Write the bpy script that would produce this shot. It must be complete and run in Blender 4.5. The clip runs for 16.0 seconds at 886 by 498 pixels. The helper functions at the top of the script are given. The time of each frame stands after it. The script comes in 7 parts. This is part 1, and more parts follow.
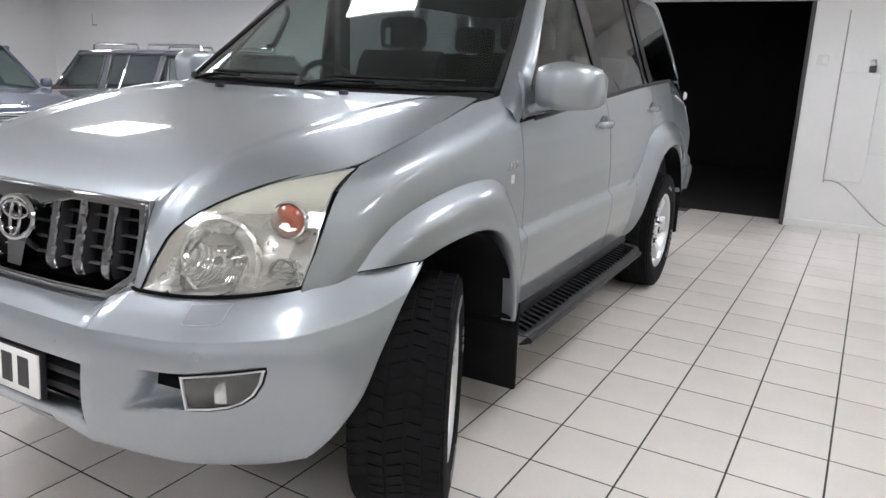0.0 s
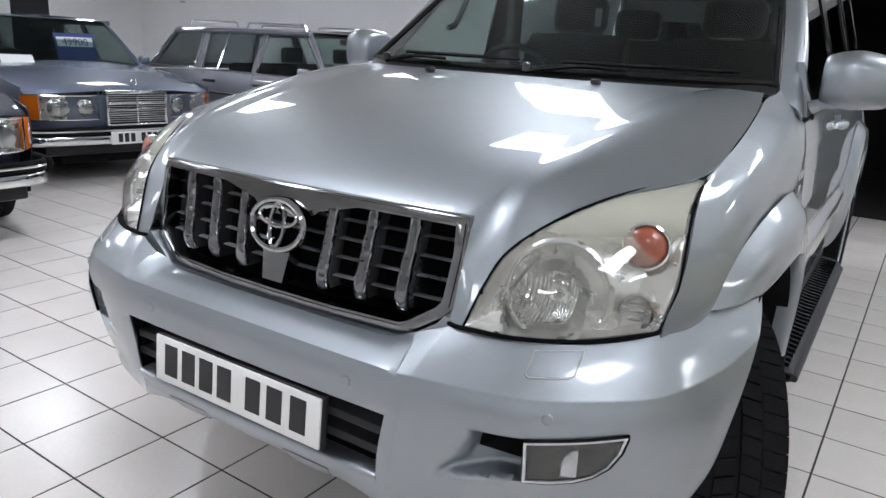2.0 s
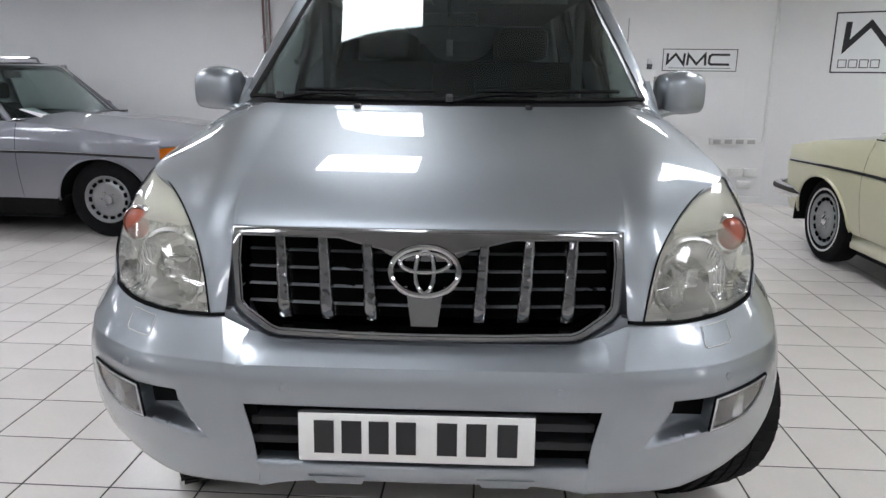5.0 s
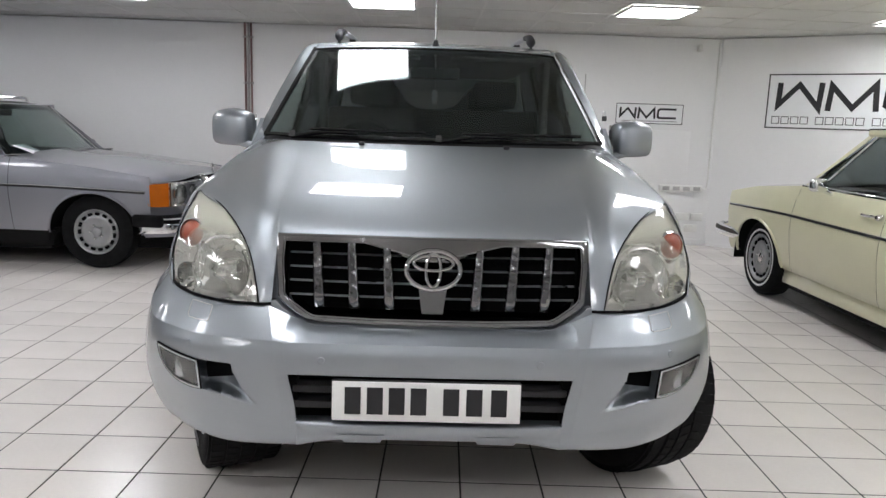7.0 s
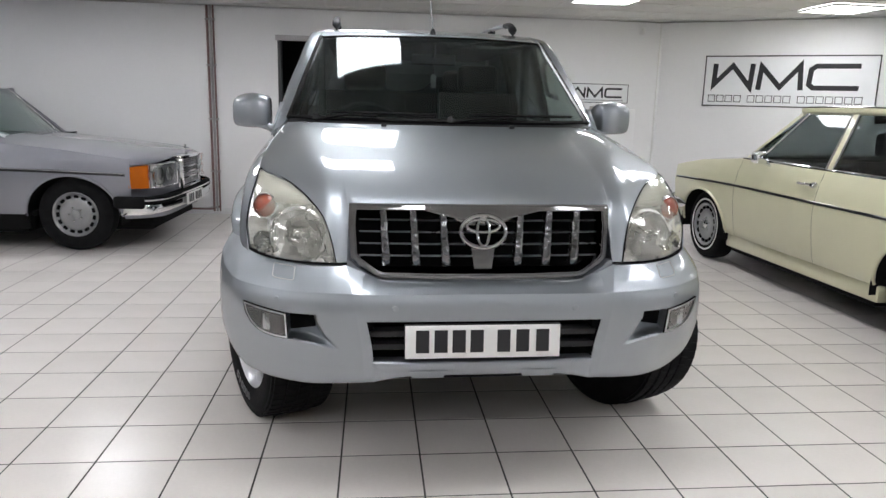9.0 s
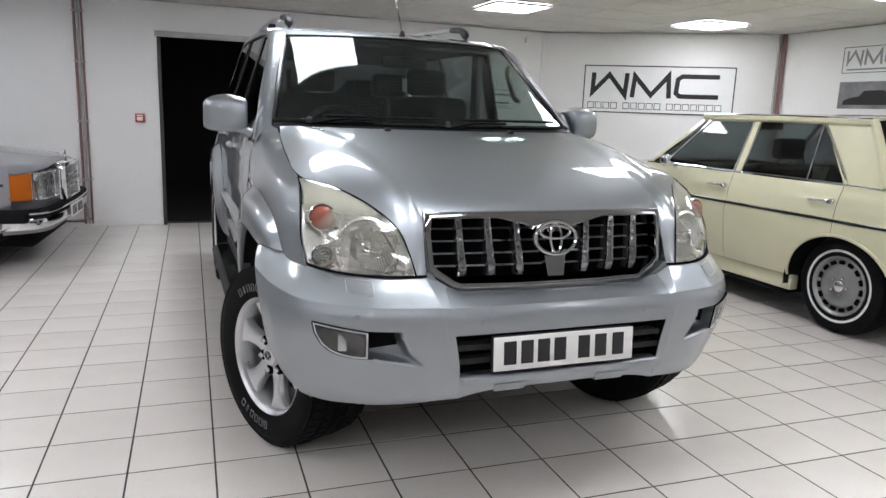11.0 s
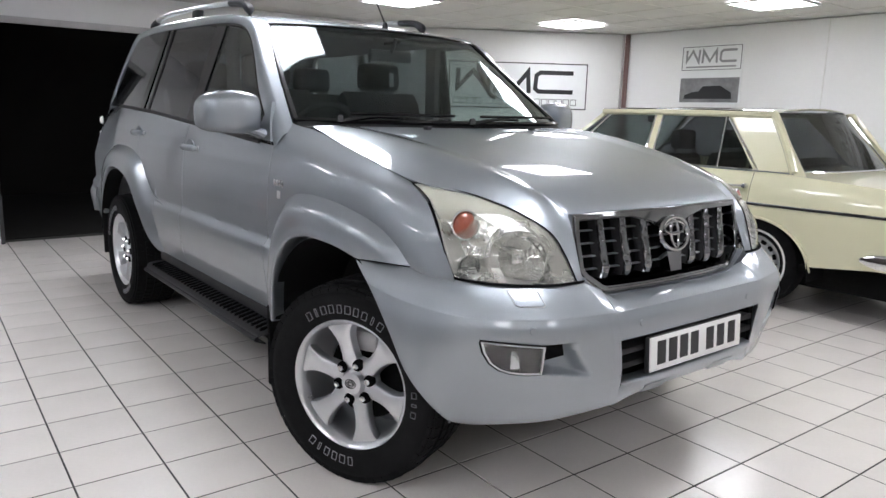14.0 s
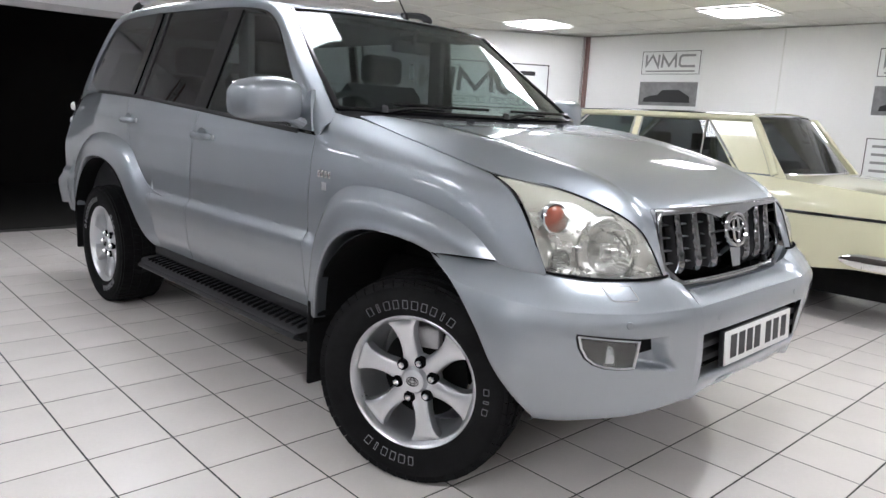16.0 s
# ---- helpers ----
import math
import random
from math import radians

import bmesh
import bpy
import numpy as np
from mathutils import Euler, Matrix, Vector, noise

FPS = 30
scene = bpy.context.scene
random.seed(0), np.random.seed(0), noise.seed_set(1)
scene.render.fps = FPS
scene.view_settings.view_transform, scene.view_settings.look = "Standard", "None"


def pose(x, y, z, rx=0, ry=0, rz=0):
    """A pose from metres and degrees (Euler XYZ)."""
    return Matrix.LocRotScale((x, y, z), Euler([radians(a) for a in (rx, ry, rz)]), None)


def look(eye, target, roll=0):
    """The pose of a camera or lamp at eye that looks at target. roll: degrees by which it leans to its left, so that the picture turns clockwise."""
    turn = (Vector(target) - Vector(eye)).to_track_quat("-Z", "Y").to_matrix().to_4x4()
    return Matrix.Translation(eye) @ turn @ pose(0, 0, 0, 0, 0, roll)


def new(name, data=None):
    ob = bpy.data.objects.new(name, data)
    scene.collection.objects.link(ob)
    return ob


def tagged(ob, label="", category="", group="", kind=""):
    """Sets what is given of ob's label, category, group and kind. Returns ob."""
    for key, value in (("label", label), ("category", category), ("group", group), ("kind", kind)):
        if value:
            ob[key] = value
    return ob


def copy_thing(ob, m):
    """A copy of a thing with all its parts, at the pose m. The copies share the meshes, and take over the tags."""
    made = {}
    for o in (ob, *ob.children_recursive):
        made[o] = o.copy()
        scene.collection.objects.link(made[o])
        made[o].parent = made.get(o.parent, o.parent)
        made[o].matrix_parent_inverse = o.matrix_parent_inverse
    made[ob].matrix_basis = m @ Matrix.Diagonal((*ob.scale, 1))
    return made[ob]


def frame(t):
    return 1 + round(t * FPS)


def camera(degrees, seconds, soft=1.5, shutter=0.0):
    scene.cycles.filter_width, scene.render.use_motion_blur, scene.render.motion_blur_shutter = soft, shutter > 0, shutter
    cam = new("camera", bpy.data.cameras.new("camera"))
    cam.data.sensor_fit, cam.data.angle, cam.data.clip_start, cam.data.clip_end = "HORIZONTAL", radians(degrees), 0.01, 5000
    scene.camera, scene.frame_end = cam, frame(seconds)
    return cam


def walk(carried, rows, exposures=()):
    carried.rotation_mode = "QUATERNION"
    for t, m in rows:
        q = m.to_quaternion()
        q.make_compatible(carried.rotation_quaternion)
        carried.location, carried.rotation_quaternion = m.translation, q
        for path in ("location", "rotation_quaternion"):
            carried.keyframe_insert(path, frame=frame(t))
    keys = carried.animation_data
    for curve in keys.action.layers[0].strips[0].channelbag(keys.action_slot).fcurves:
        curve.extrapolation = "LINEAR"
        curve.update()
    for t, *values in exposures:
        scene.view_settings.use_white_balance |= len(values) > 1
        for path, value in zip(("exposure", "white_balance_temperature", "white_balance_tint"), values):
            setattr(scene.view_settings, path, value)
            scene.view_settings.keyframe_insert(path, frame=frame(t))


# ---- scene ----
cam = camera(63.7, 16.0)
PATH = [
    (0, (1.879, -1.803, 1.352), (0.939, -0.11, 0.85), 2.0),
    (0.5, (1.704, -1.83, 1.332), (0.727, -0.165, 0.808), 3.2),
    (1, (1.469, -1.783, 1.335), (0.445, -0.148, 0.809), 3.0),
    (1.5, (1.309, -1.777, 1.331), (0.245, -0.176, 0.782), 3.1),
    (2, (1.131, -1.838, 1.323), (0.101, -0.213, 0.776), 3.2),
    (2.5, (0.914, -1.928, 1.343), (-0.016, -0.254, 0.767), 1.8),
    (3, (0.734, -1.945, 1.317), (-0.153, -0.249, 0.739), 1.2),
    (3.5, (0.498, -1.907, 1.338), (-0.189, -0.115, 0.775), 0.9),
    (4, (0.36, -1.953, 1.349), (-0.113, -0.08, 0.825), -0.2),
    (4.5, (0.216, -2.137, 1.366), (0.037, -0.211, 0.857), -0.7),
    (7, (-0.013, -2.745, 1.345), (0.035, -0.777, 0.993), 1.8),
    (7.5, (0.023, -2.905, 1.331), (0.06, -0.936, 0.983), 1.9),
    (8, (-0.023, -2.997, 1.338), (0.031, -1.031, 0.973), 2.5),
    (8.5, (-0.226, -3.083, 1.351), (-0.087, -1.12, 0.997), 2.7),
    (9, (-0.418, -3.104, 1.355), (-0.177, -1.16, 0.951), 1.4),
    (11.5, (-1.352, -2.687, 1.332), (-0.579, -0.879, 0.966), 1.9),
    (12, (-1.482, -2.525, 1.333), (-0.67, -0.731, 0.981), 1.3),
    (12.5, (-1.59, -2.418, 1.339), (-0.731, -0.644, 0.997), 1.8),
    (13, (-1.808, -2.369, 1.331), (-0.793, -0.68, 0.986), 2.2),
    (13.5, (-2.006, -2.317, 1.336), (-0.866, -0.723, 0.934), 1.4),
    (14, (-2.083, -2.154, 1.309), (-0.872, -0.607, 0.933), 1.5),
    (14.5, (-2.124, -1.985, 1.327), (-0.892, -0.448, 0.976), 1.8),
    (15, (-2.208, -1.886, 1.311), (-0.912, -0.393, 1.009), 2.8),
    (15.5, (-2.366, -1.787, 1.302), (-0.991, -0.371, 0.978), 2.9),
    (16, (-2.423, -1.805, 1.266), (-1.052, -0.397, 0.895), 3.0),
]
walk(cam, [(t, look(eye, target, roll)) for t, eye, target, roll in PATH],
     exposures=[(0, 0.22, 6300, 12), (1, 0.10, 6120, 12), (2.5, -0.07, 6050, 11), (4.5, -0.17, 6100, 11), (7, -0.12, 6350, 11), (9, -0.10, 6330, 11), (12, -0.08, 6280, 11), (14, -0.02, 6220, 12), (16, 0.10, 6200, 12)])

# ---- world and light ----
CEIL = 2.35
world = bpy.data.worlds.new("world")
scene.world = world
world.use_nodes = True
world.node_tree.nodes["Background"].inputs["Color"].default_value = (0.5, 0.55, 0.6, 1)
world.node_tree.nodes["Background"].inputs["Strength"].default_value = 0.05
scene.view_settings.exposure = 0.0
PANEL_GLOW = 19.0


# ---- materials ----
def node_mat(name):
    m = bpy.data.materials.new(name)
    m.use_nodes = True
    return m, m.node_tree, m.node_tree.nodes["Principled BSDF"]


def mat(name, color, rough=0.5, metal=0.0, vary=0.12, scale=8.0, fine=90.0, bump=0.0, bump_scale=60.0, coat=0.0, spec=0.5, rough_vary=0.08, by_piece=0.0, emit=0.0, trans=0.0, island=False, bump_detail=4):
    """A surface whose colour and gloss wander at two scales, with fine relief."""
    m, tree, bsdf = node_mat(name)
    n, l = tree.nodes, tree.links
    coord = n.new("ShaderNodeTexCoord")
    big, small = n.new("ShaderNodeTexNoise"), n.new("ShaderNodeTexNoise")
    big.inputs["Scale"].default_value, small.inputs["Scale"].default_value = scale, fine
    big.inputs["Detail"].default_value, small.inputs["Detail"].default_value = 5, 3
    l.new(coord.outputs["Object"], big.inputs["Vector"])
    l.new(coord.outputs["Object"], small.inputs["Vector"])
    add = n.new("ShaderNodeMath")
    add.operation = "MULTIPLY_ADD"
    l.new(small.outputs["Fac"], add.inputs[0])
    add.inputs[1].default_value = 0.4
    l.new(big.outputs["Fac"], add.inputs[2])
    value = add.outputs[0]
    if by_piece:
        info = n.new("ShaderNodeNewGeometry" if island else "ShaderNodeObjectInfo")
        more = n.new("ShaderNodeMath")
        more.operation = "MULTIPLY_ADD"
        l.new(info.outputs["Random Per Island" if island else "Random"], more.inputs[0])
        more.inputs[1].default_value = by_piece
        l.new(value, more.inputs[2])
        value = more.outputs[0]
    ramp = n.new("ShaderNodeValToRGB")
    lo = [max(0.0, c * (1 - vary)) for c in color]
    hi = [min(1.0, c * (1 + vary)) for c in color]
    ramp.color_ramp.elements[0].position, ramp.color_ramp.elements[0].color = 0.35, (*lo, 1)
    ramp.color_ramp.elements[1].position, ramp.color_ramp.elements[1].color = 1.05 + by_piece, (*hi, 1)
    l.new(value, ramp.inputs["Fac"])
    l.new(ramp.outputs["Color"], bsdf.inputs["Base Color"])
    rr = n.new("ShaderNodeMapRange")
    rr.inputs["To Min"].default_value, rr.inputs["To Max"].default_value = max(0.0, rough - rough_vary), min(1.0, rough + rough_vary)
    l.new(big.outputs["Fac"], rr.inputs["Value"])
    l.new(rr.outputs["Result"], bsdf.inputs["Roughness"])
    bsdf.inputs["Metallic"].default_value = metal
    bsdf.inputs["Specular IOR Level"].default_value = spec
    bsdf.inputs["Coat Weight"].default_value = coat
    bsdf.inputs["Coat Roughness"].default_value = 0.03
    bsdf.inputs["Transmission Weight"].default_value = trans
    if emit:
        bsdf.inputs["Emission Color"].default_value = (*color, 1)
        bsdf.inputs["Emission Strength"].default_value = emit
    if bump:
        tex, b = n.new("ShaderNodeTexNoise"), n.new("ShaderNodeBump")
        tex.inputs["Scale"].default_value, tex.inputs["Detail"].default_value = bump_scale, bump_detail
        b.inputs["Strength"].default_value, b.inputs["Distance"].default_value = bump, 0.01
        l.new(coord.outputs["Object"], tex.inputs["Vector"])
        l.new(tex.outputs["Fac"], b.inputs["Height"])
        l.new(b.outputs["Normal"], bsdf.inputs["Normal"])
    return m


def glass_mat(name, tint, rough=0.0, ior=1.5):
    """Thin glazing: a tinted clear sheet with a mirror gloss that grows at a slant."""
    m = bpy.data.materials.new(name)
    m.use_nodes = True
    tree = m.node_tree
    n, l = tree.nodes, tree.links
    n.remove(n["Principled BSDF"])
    clear, gloss, mix, slant = n.new("ShaderNodeBsdfTransparent"), n.new("ShaderNodeBsdfGlossy"), n.new("ShaderNodeMixShader"), n.new("ShaderNodeLayerWeight")
    clear.inputs["Color"].default_value = (*tint, 1)
    gloss.inputs["Roughness"].default_value = rough
    gloss.inputs["Color"].default_value = (1, 1, 1, 1)
    slant.inputs["Blend"].default_value = 0.5
    power, scaled = n.new("ShaderNodeMath"), n.new("ShaderNodeMath")
    power.operation, scaled.operation = "POWER", "MULTIPLY_ADD"
    base = ((ior - 1) / (ior + 1)) ** 2
    l.new(slant.outputs["Facing"], power.inputs[0])
    power.inputs[1].default_value = 5.0
    l.new(power.outputs[0], scaled.inputs[0])
    scaled.inputs[1].default_value, scaled.inputs[2].default_value = 1 - base, base
    l.new(scaled.outputs[0], mix.inputs[0])
    l.new(clear.outputs[0], mix.inputs[1])
    l.new(gloss.outputs[0], mix.inputs[2])
    l.new(mix.outputs[0], n["Material Output"].inputs["Surface"])
    return m


def paint_mat(name, color, metal, rough, flake=0.02, coat=1.0):
    """Car paint: a flaked base under clear lacquer."""
    m = mat(name, color, rough, metal, vary=0.05, scale=3, fine=900, coat=coat, rough_vary=0.05)
    tree = m.node_tree
    n, l = tree.nodes, tree.links
    tex, b, c = n.new("ShaderNodeTexNoise"), n.new("ShaderNodeBump"), n.new("ShaderNodeTexCoord")
    tex.inputs["Scale"].default_value = 700
    b.inputs["Strength"].default_value, b.inputs["Distance"].default_value = flake, 0.002
    l.new(c.outputs["Object"], tex.inputs["Vector"])
    l.new(tex.outputs["Fac"], b.inputs["Height"])
    l.new(b.outputs["Normal"], n["Principled BSDF"].inputs["Normal"])
    return m


SILVER = paint_mat("silver_paint", (0.326, 0.353, 0.379), 0.96, 0.48)
BUMPER_SILVER = paint_mat("silver_plastic_paint", (0.326, 0.353, 0.379), 0.96, 0.48)
BUMPER_SILVER.node_tree.nodes["Principled BSDF"].inputs["Coat Roughness"].default_value = 0.10
STEEL_BLUE = paint_mat("blue_grey_paint", (0.135, 0.16, 0.22), 0.6, 0.48)
NIGHT_BLUE = paint_mat("dark_blue_paint", (0.010, 0.018, 0.036), 0.2, 0.35)
ESTATE_SILVER = paint_mat("pale_silver_paint", (0.30, 0.305, 0.34), 0.8, 0.50)
CREAM = paint_mat("cream_paint", (0.70, 0.68, 0.475), 0.0, 0.35, flake=0.0)
CHROME = mat("chrome", (0.82, 0.83, 0.84), 0.07, 1.0, vary=0.03, rough_vary=0.03)
EMBLEM_CHROME = mat("worn_chrome", (0.40, 0.405, 0.41), 0.06, 1.0, vary=0.08, rough_vary=0.04)
DARK_CHROME = mat("smoked_chrome", (0.28, 0.283, 0.288), 0.09, 1.0, vary=0.05, rough_vary=0.03)
SATIN = mat("satin_alloy", (0.64, 0.65, 0.67), 0.30, 0.9, vary=0.06, fine=300)
MOTTLED_CHROME = mat("mottled_chrome", (0.21, 0.213, 0.217), 0.04, 1.0, vary=0.2, scale=40, fine=100, rough_vary=0.02, bump=0.3, bump_scale=60, bump_detail=0)
CLASSIC_RIM = mat("dulled_alloy", (0.36, 0.365, 0.37), 0.4, 0.85, vary=0.12, scale=12, fine=200)
BAR_FLANK = mat("dark_grey_gloss", (0.10, 0.10, 0.104), 0.16, 0.6, vary=0.15, fine=120)
DARK_PLASTIC = mat("black_plastic", (0.022, 0.022, 0.024), 0.5, vary=0.25, bump=0.05, bump_scale=400, spec=0.3)
GLOSS_BLACK = mat("gloss_black", (0.012, 0.012, 0.013), 0.18, vary=0.2)
# black of gaps and holes, their shade put into the colour; seals share it
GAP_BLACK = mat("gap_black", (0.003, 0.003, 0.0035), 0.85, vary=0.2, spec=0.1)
BUMPER_RUBBER = mat("brown_grey_rubber", (0.05, 0.042, 0.038), 0.55, vary=0.2, spec=0.3)
RUBBER = mat("tyre_rubber", (0.0115, 0.0115, 0.012), 0.72, vary=0.35, scale=14, fine=160, bump=0.14, bump_scale=220, spec=0.06)
UNDER = mat("underbody", (0.008, 0.008, 0.008), 0.9, vary=0.35, bump=0.2, spec=0.15)
SEAT_LEATHER = mat("dark_leather", (0.02, 0.02, 0.022), 0.5, vary=0.2, bump=0.03, bump_scale=60, spec=0.3)
SEAT_TAN = mat("grey_cloth", (0.075, 0.075, 0.078), 0.85, vary=0.2, bump=0.03, bump_scale=60)
LENS_WHITE = glass_mat("clear_lens", (0.975, 0.975, 0.965), 0.015)


def haze_mat(name, color, low, high, z0, z1):
    """Weathered clear plastic: part scatters, part lets through, more towards the sunny top."""
    m, tree, bsdf = node_mat(name)
    n, l = tree.nodes, tree.links
    bsdf.inputs["Base Color"].default_value = (*color, 1)
    bsdf.inputs["Roughness"].default_value = 0.3
    tex, coord, split, mr, mul = n.new("ShaderNodeTexNoise"), n.new("ShaderNodeTexCoord"), n.new("ShaderNodeSeparateXYZ"), n.new("ShaderNodeMapRange"), n.new("ShaderNodeMath")
    tex.inputs["Scale"].default_value = 14
    mr.interpolation_type = "SMOOTHSTEP"
    for k, v in (("From Min", z0), ("From Max", z1), ("To Min", low), ("To Max", high)):
        mr.inputs[k].default_value = v
    mul.operation = "MULTIPLY_ADD"
    mul.inputs[1].default_value = 0.10
    clear, mix = n.new("ShaderNodeBsdfTransparent"), n.new("ShaderNodeMixShader")
    l.new(coord.outputs["Object"], tex.inputs["Vector"])
    l.new(coord.outputs["Object"], split.inputs[0])
    l.new(split.outputs["Z"], mr.inputs["Value"])
    l.new(tex.outputs["Fac"], mul.inputs[0])
    l.new(mr.outputs["Result"], mul.inputs[2])
    l.new(mul.outputs[0], mix.inputs[0])
    l.new(clear.outputs[0], mix.inputs[1])
    l.new(bsdf.outputs[0], mix.inputs[2])
    l.new(mix.outputs[0], n["Material Output"].inputs["Surface"])
    return m


def fluted(m, period, strength):
    """Adds upright ribs to a material's relief."""
    n, l = m.node_tree.nodes, m.node_tree.links
    wave, b, c = n.new("ShaderNodeTexWave"), n.new("ShaderNodeBump"), n.new("ShaderNodeTexCoord")
    wave.inputs["Scale"].default_value = 0.314 / period
    wave.inputs["Distortion"].default_value = 0.6
    b.inputs["Strength"].default_value, b.inputs["Distance"].default_value = strength, 0.004
    l.new(c.outputs["Object"], wave.inputs["Vector"])
    l.new(wave.outputs["Fac"], b.inputs["Height"])
    bsdf = n["Principled BSDF"]
    old = bsdf.inputs["Normal"].links
    if old:
        l.new(old[0].from_socket, b.inputs["Normal"])
    l.new(b.outputs["Normal"], bsdf.inputs["Normal"])
    return m


LENS_HAZY = haze_mat("yellowed_lens", (0.80, 0.80, 0.71), 0.03, 0.50, 0.955, 1.045)
SCREEN_GLASS = glass_mat("windscreen_glass", (0.70, 0.76, 0.745), ior=1.42)
SIDE_GLASS = glass_mat("side_glass", (0.84, 0.88, 0.87))
DARK_GLASS = glass_mat("privacy_glass", (0.54, 0.56, 0.57))
AMBER = mat("amber_lens", (0.55, 0.135, 0.008), 0.2, vary=0.15, fine=200, coat=0.6)
AMBER_DULL = mat("dull_amber_bulb", (0.30, 0.078, 0.045), 0.3, vary=0.3, scale=40, coat=0.5)
RED_LENS = mat("red_lens", (0.35, 0.01, 0.015), 0.2, vary=0.2, coat=0.6)
LAMP_SHELL = mat("lamp_shell", (0.70, 0.70, 0.69), 0.28, 0.85, vary=0.10, scale=20, rough_vary=0.08, bump=0.42, bump_scale=34, bump_detail=1)
BOWL = mat("lamp_bowl", (0.50, 0.505, 0.51), 0.10, 1.0, vary=0.15, scale=25, rough_vary=0.04, bump=0.30, bump_scale=34, bump_detail=0.5)
FLUTED = fluted(mat("fluted_reflector", (0.86, 0.865, 0.87), 0.10, 1.0, vary=0.15, scale=25, rough_vary=0.03, bump=0.35, bump_scale=30, bump_detail=0.5), 0.0065, 0.5)
FOG_SHELL = fluted(mat("fog_lamp_shell", (0.03, 0.031, 0.033), 0.2, 0.8, vary=0.3, scale=60, bump=0.2, bump_scale=60), 0.006, 0.6)
LAMP_GLASS = mat("fluted_lamp_glass", (0.42, 0.44, 0.45), 0.10, 0.75, vary=0.3, scale=40, coat=1.0, bump=0.2, bump_scale=50)
PLATE_WHITE = mat("plate_white", (0.80, 0.80, 0.78), 0.4, vary=0.04)
INK = mat("black_ink", (0.012, 0.012, 0.014), 0.45, vary=0.1)
GREY_INK = mat("grey_print", (0.28, 0.28, 0.29), 0.5, vary=0.1)
PAPER = mat("white_paper", (0.80, 0.81, 0.82), 0.7, vary=0.03)
WALL = mat("painted_wall", (0.80, 0.80, 0.80), 0.55, vary=0.03, scale=1.4, fine=30, bump=0.12, bump_scale=9, rough_vary=0.12)
CEILING = mat("ceiling_tile", (0.62, 0.61, 0.585), 0.9, vary=0.06, scale=3, fine=120, bump=0.15, bump_scale=160)
CEIL_GRID = mat("ceiling_grid", (0.64, 0.63, 0.60), 0.6, vary=0.04)
GRID_WHITE = mat("white_metal", (0.76, 0.76, 0.74), 0.45, vary=0.03)
TILE = mat("floor_tile", (0.755, 0.715, 0.68), 0.22, vary=0.07, scale=2.2, fine=60, rough_vary=0.08, by_piece=0.25)
TILE_FAR = mat("floor_tile_far", (0.755, 0.715, 0.68), 0.22, vary=0.07, scale=2.2, fine=60, rough_vary=0.08, by_piece=0.25, island=True)
GROUT = mat("tile_grout", (0.045, 0.043, 0.04), 0.9, vary=0.4, scale=4)
# near-black colour stands for the missing light in the store
STORE_DARKNESS = mat("store_darkness", (0.013, 0.012, 0.011), 0.9, vary=0.3)
DARK_FRAME = mat("dark_door_frame", (0.05, 0.05, 0.052), 0.5, vary=0.2)
PIPE_BROWN = mat("brown_pipe_paint", (0.23, 0.14, 0.13), 0.5, vary=0.2, scale=6)
PIPE_GREY = mat("grey_pipe", (0.42, 0.41, 0.41), 0.45, vary=0.12)
RED_PLASTIC = mat("red_plastic", (0.50, 0.03, 0.03), 0.35, vary=0.1)
CARD_BLUE = mat("blue_card", (0.03, 0.05, 0.22), 0.5, vary=0.1)
PHOTO_GREY = mat("grey_photo", (0.22, 0.22, 0.23), 0.35, vary=0.5, scale=4, fine=20)
GLOW = mat("led_diffuser", (0.985, 0.985, 1.0), 0.5, vary=0.0, emit=PANEL_GLOW)


# ---- mesh helpers ----
def finish(name, me, material, parent=None, label="", smooth=True, sharp=35):
    me.materials.append(material)
    if smooth:
        me.polygons.foreach_set("use_smooth", [True] * len(me.polygons))
        me.set_sharp_from_angle(angle=radians(sharp))
    ob = new(name, me)
    if parent is not None:
        ob.parent = parent
    if label:
        ob["label"] = label
    return ob


def part(name, bm, material, parent=None, label="", smooth=True, sharp=35):
    me = bpy.data.meshes.new(name)
    bmesh.ops.recalc_face_normals(bm, faces=bm.faces)
    bm.to_mesh(me)
    bm.free()
    return finish(name, me, material, parent, label, smooth, sharp)


def empty(name, m=None, label="", category="", group="", kind=""):
    e = new(name)
    if m is not None:
        e.matrix_basis = m
    return tagged(e, label, category, group, kind)


def spline(points, n):
    """A Catmull-Rom curve through the points, in n samples."""
    p = np.array(points, float)
    if len(p) == 2:
        return p[0] + np.linspace(0, 1, n)[:, None] * (p[1] - p[0])
    q = np.vstack([2 * p[0] - p[1], p, 2 * p[-1] - p[-2]])
    u = np.linspace(0, len(p) - 1, n)
    i = np.minimum(u.astype(int), len(p) - 2)
    f = (u - i)[:, None]
    a, b, c, d = q[i], q[i + 1], q[i + 2], q[i + 3]
    return 0.5 * (2 * b + (c - a) * f + (2 * a - 5 * b + 4 * c - d) * f ** 2 + (3 * b - a - 3 * c + d) * f ** 3)


def kinked(points, n, at):
    """A curve as spline() makes it, but with a hard crease at point number at."""
    k = max(2, round(n * at / (len(points) - 1)))
    return np.concatenate([spline(points[:at + 1], k), spline(points[at:], n - k + 1)[1:]])


def loft(rows, nu, nv, across=0, along=0):
    """A smooth grid of nv x nu points through rows of control points, with a crease across and along if named."""
    g = np.array([kinked(r, nu, across) if across else spline(r, nu) for r in rows])
    return np.stack([kinked(g[:, j], nv, along) if along else spline(g[:, j], nv) for j in range(nu)], axis=1)


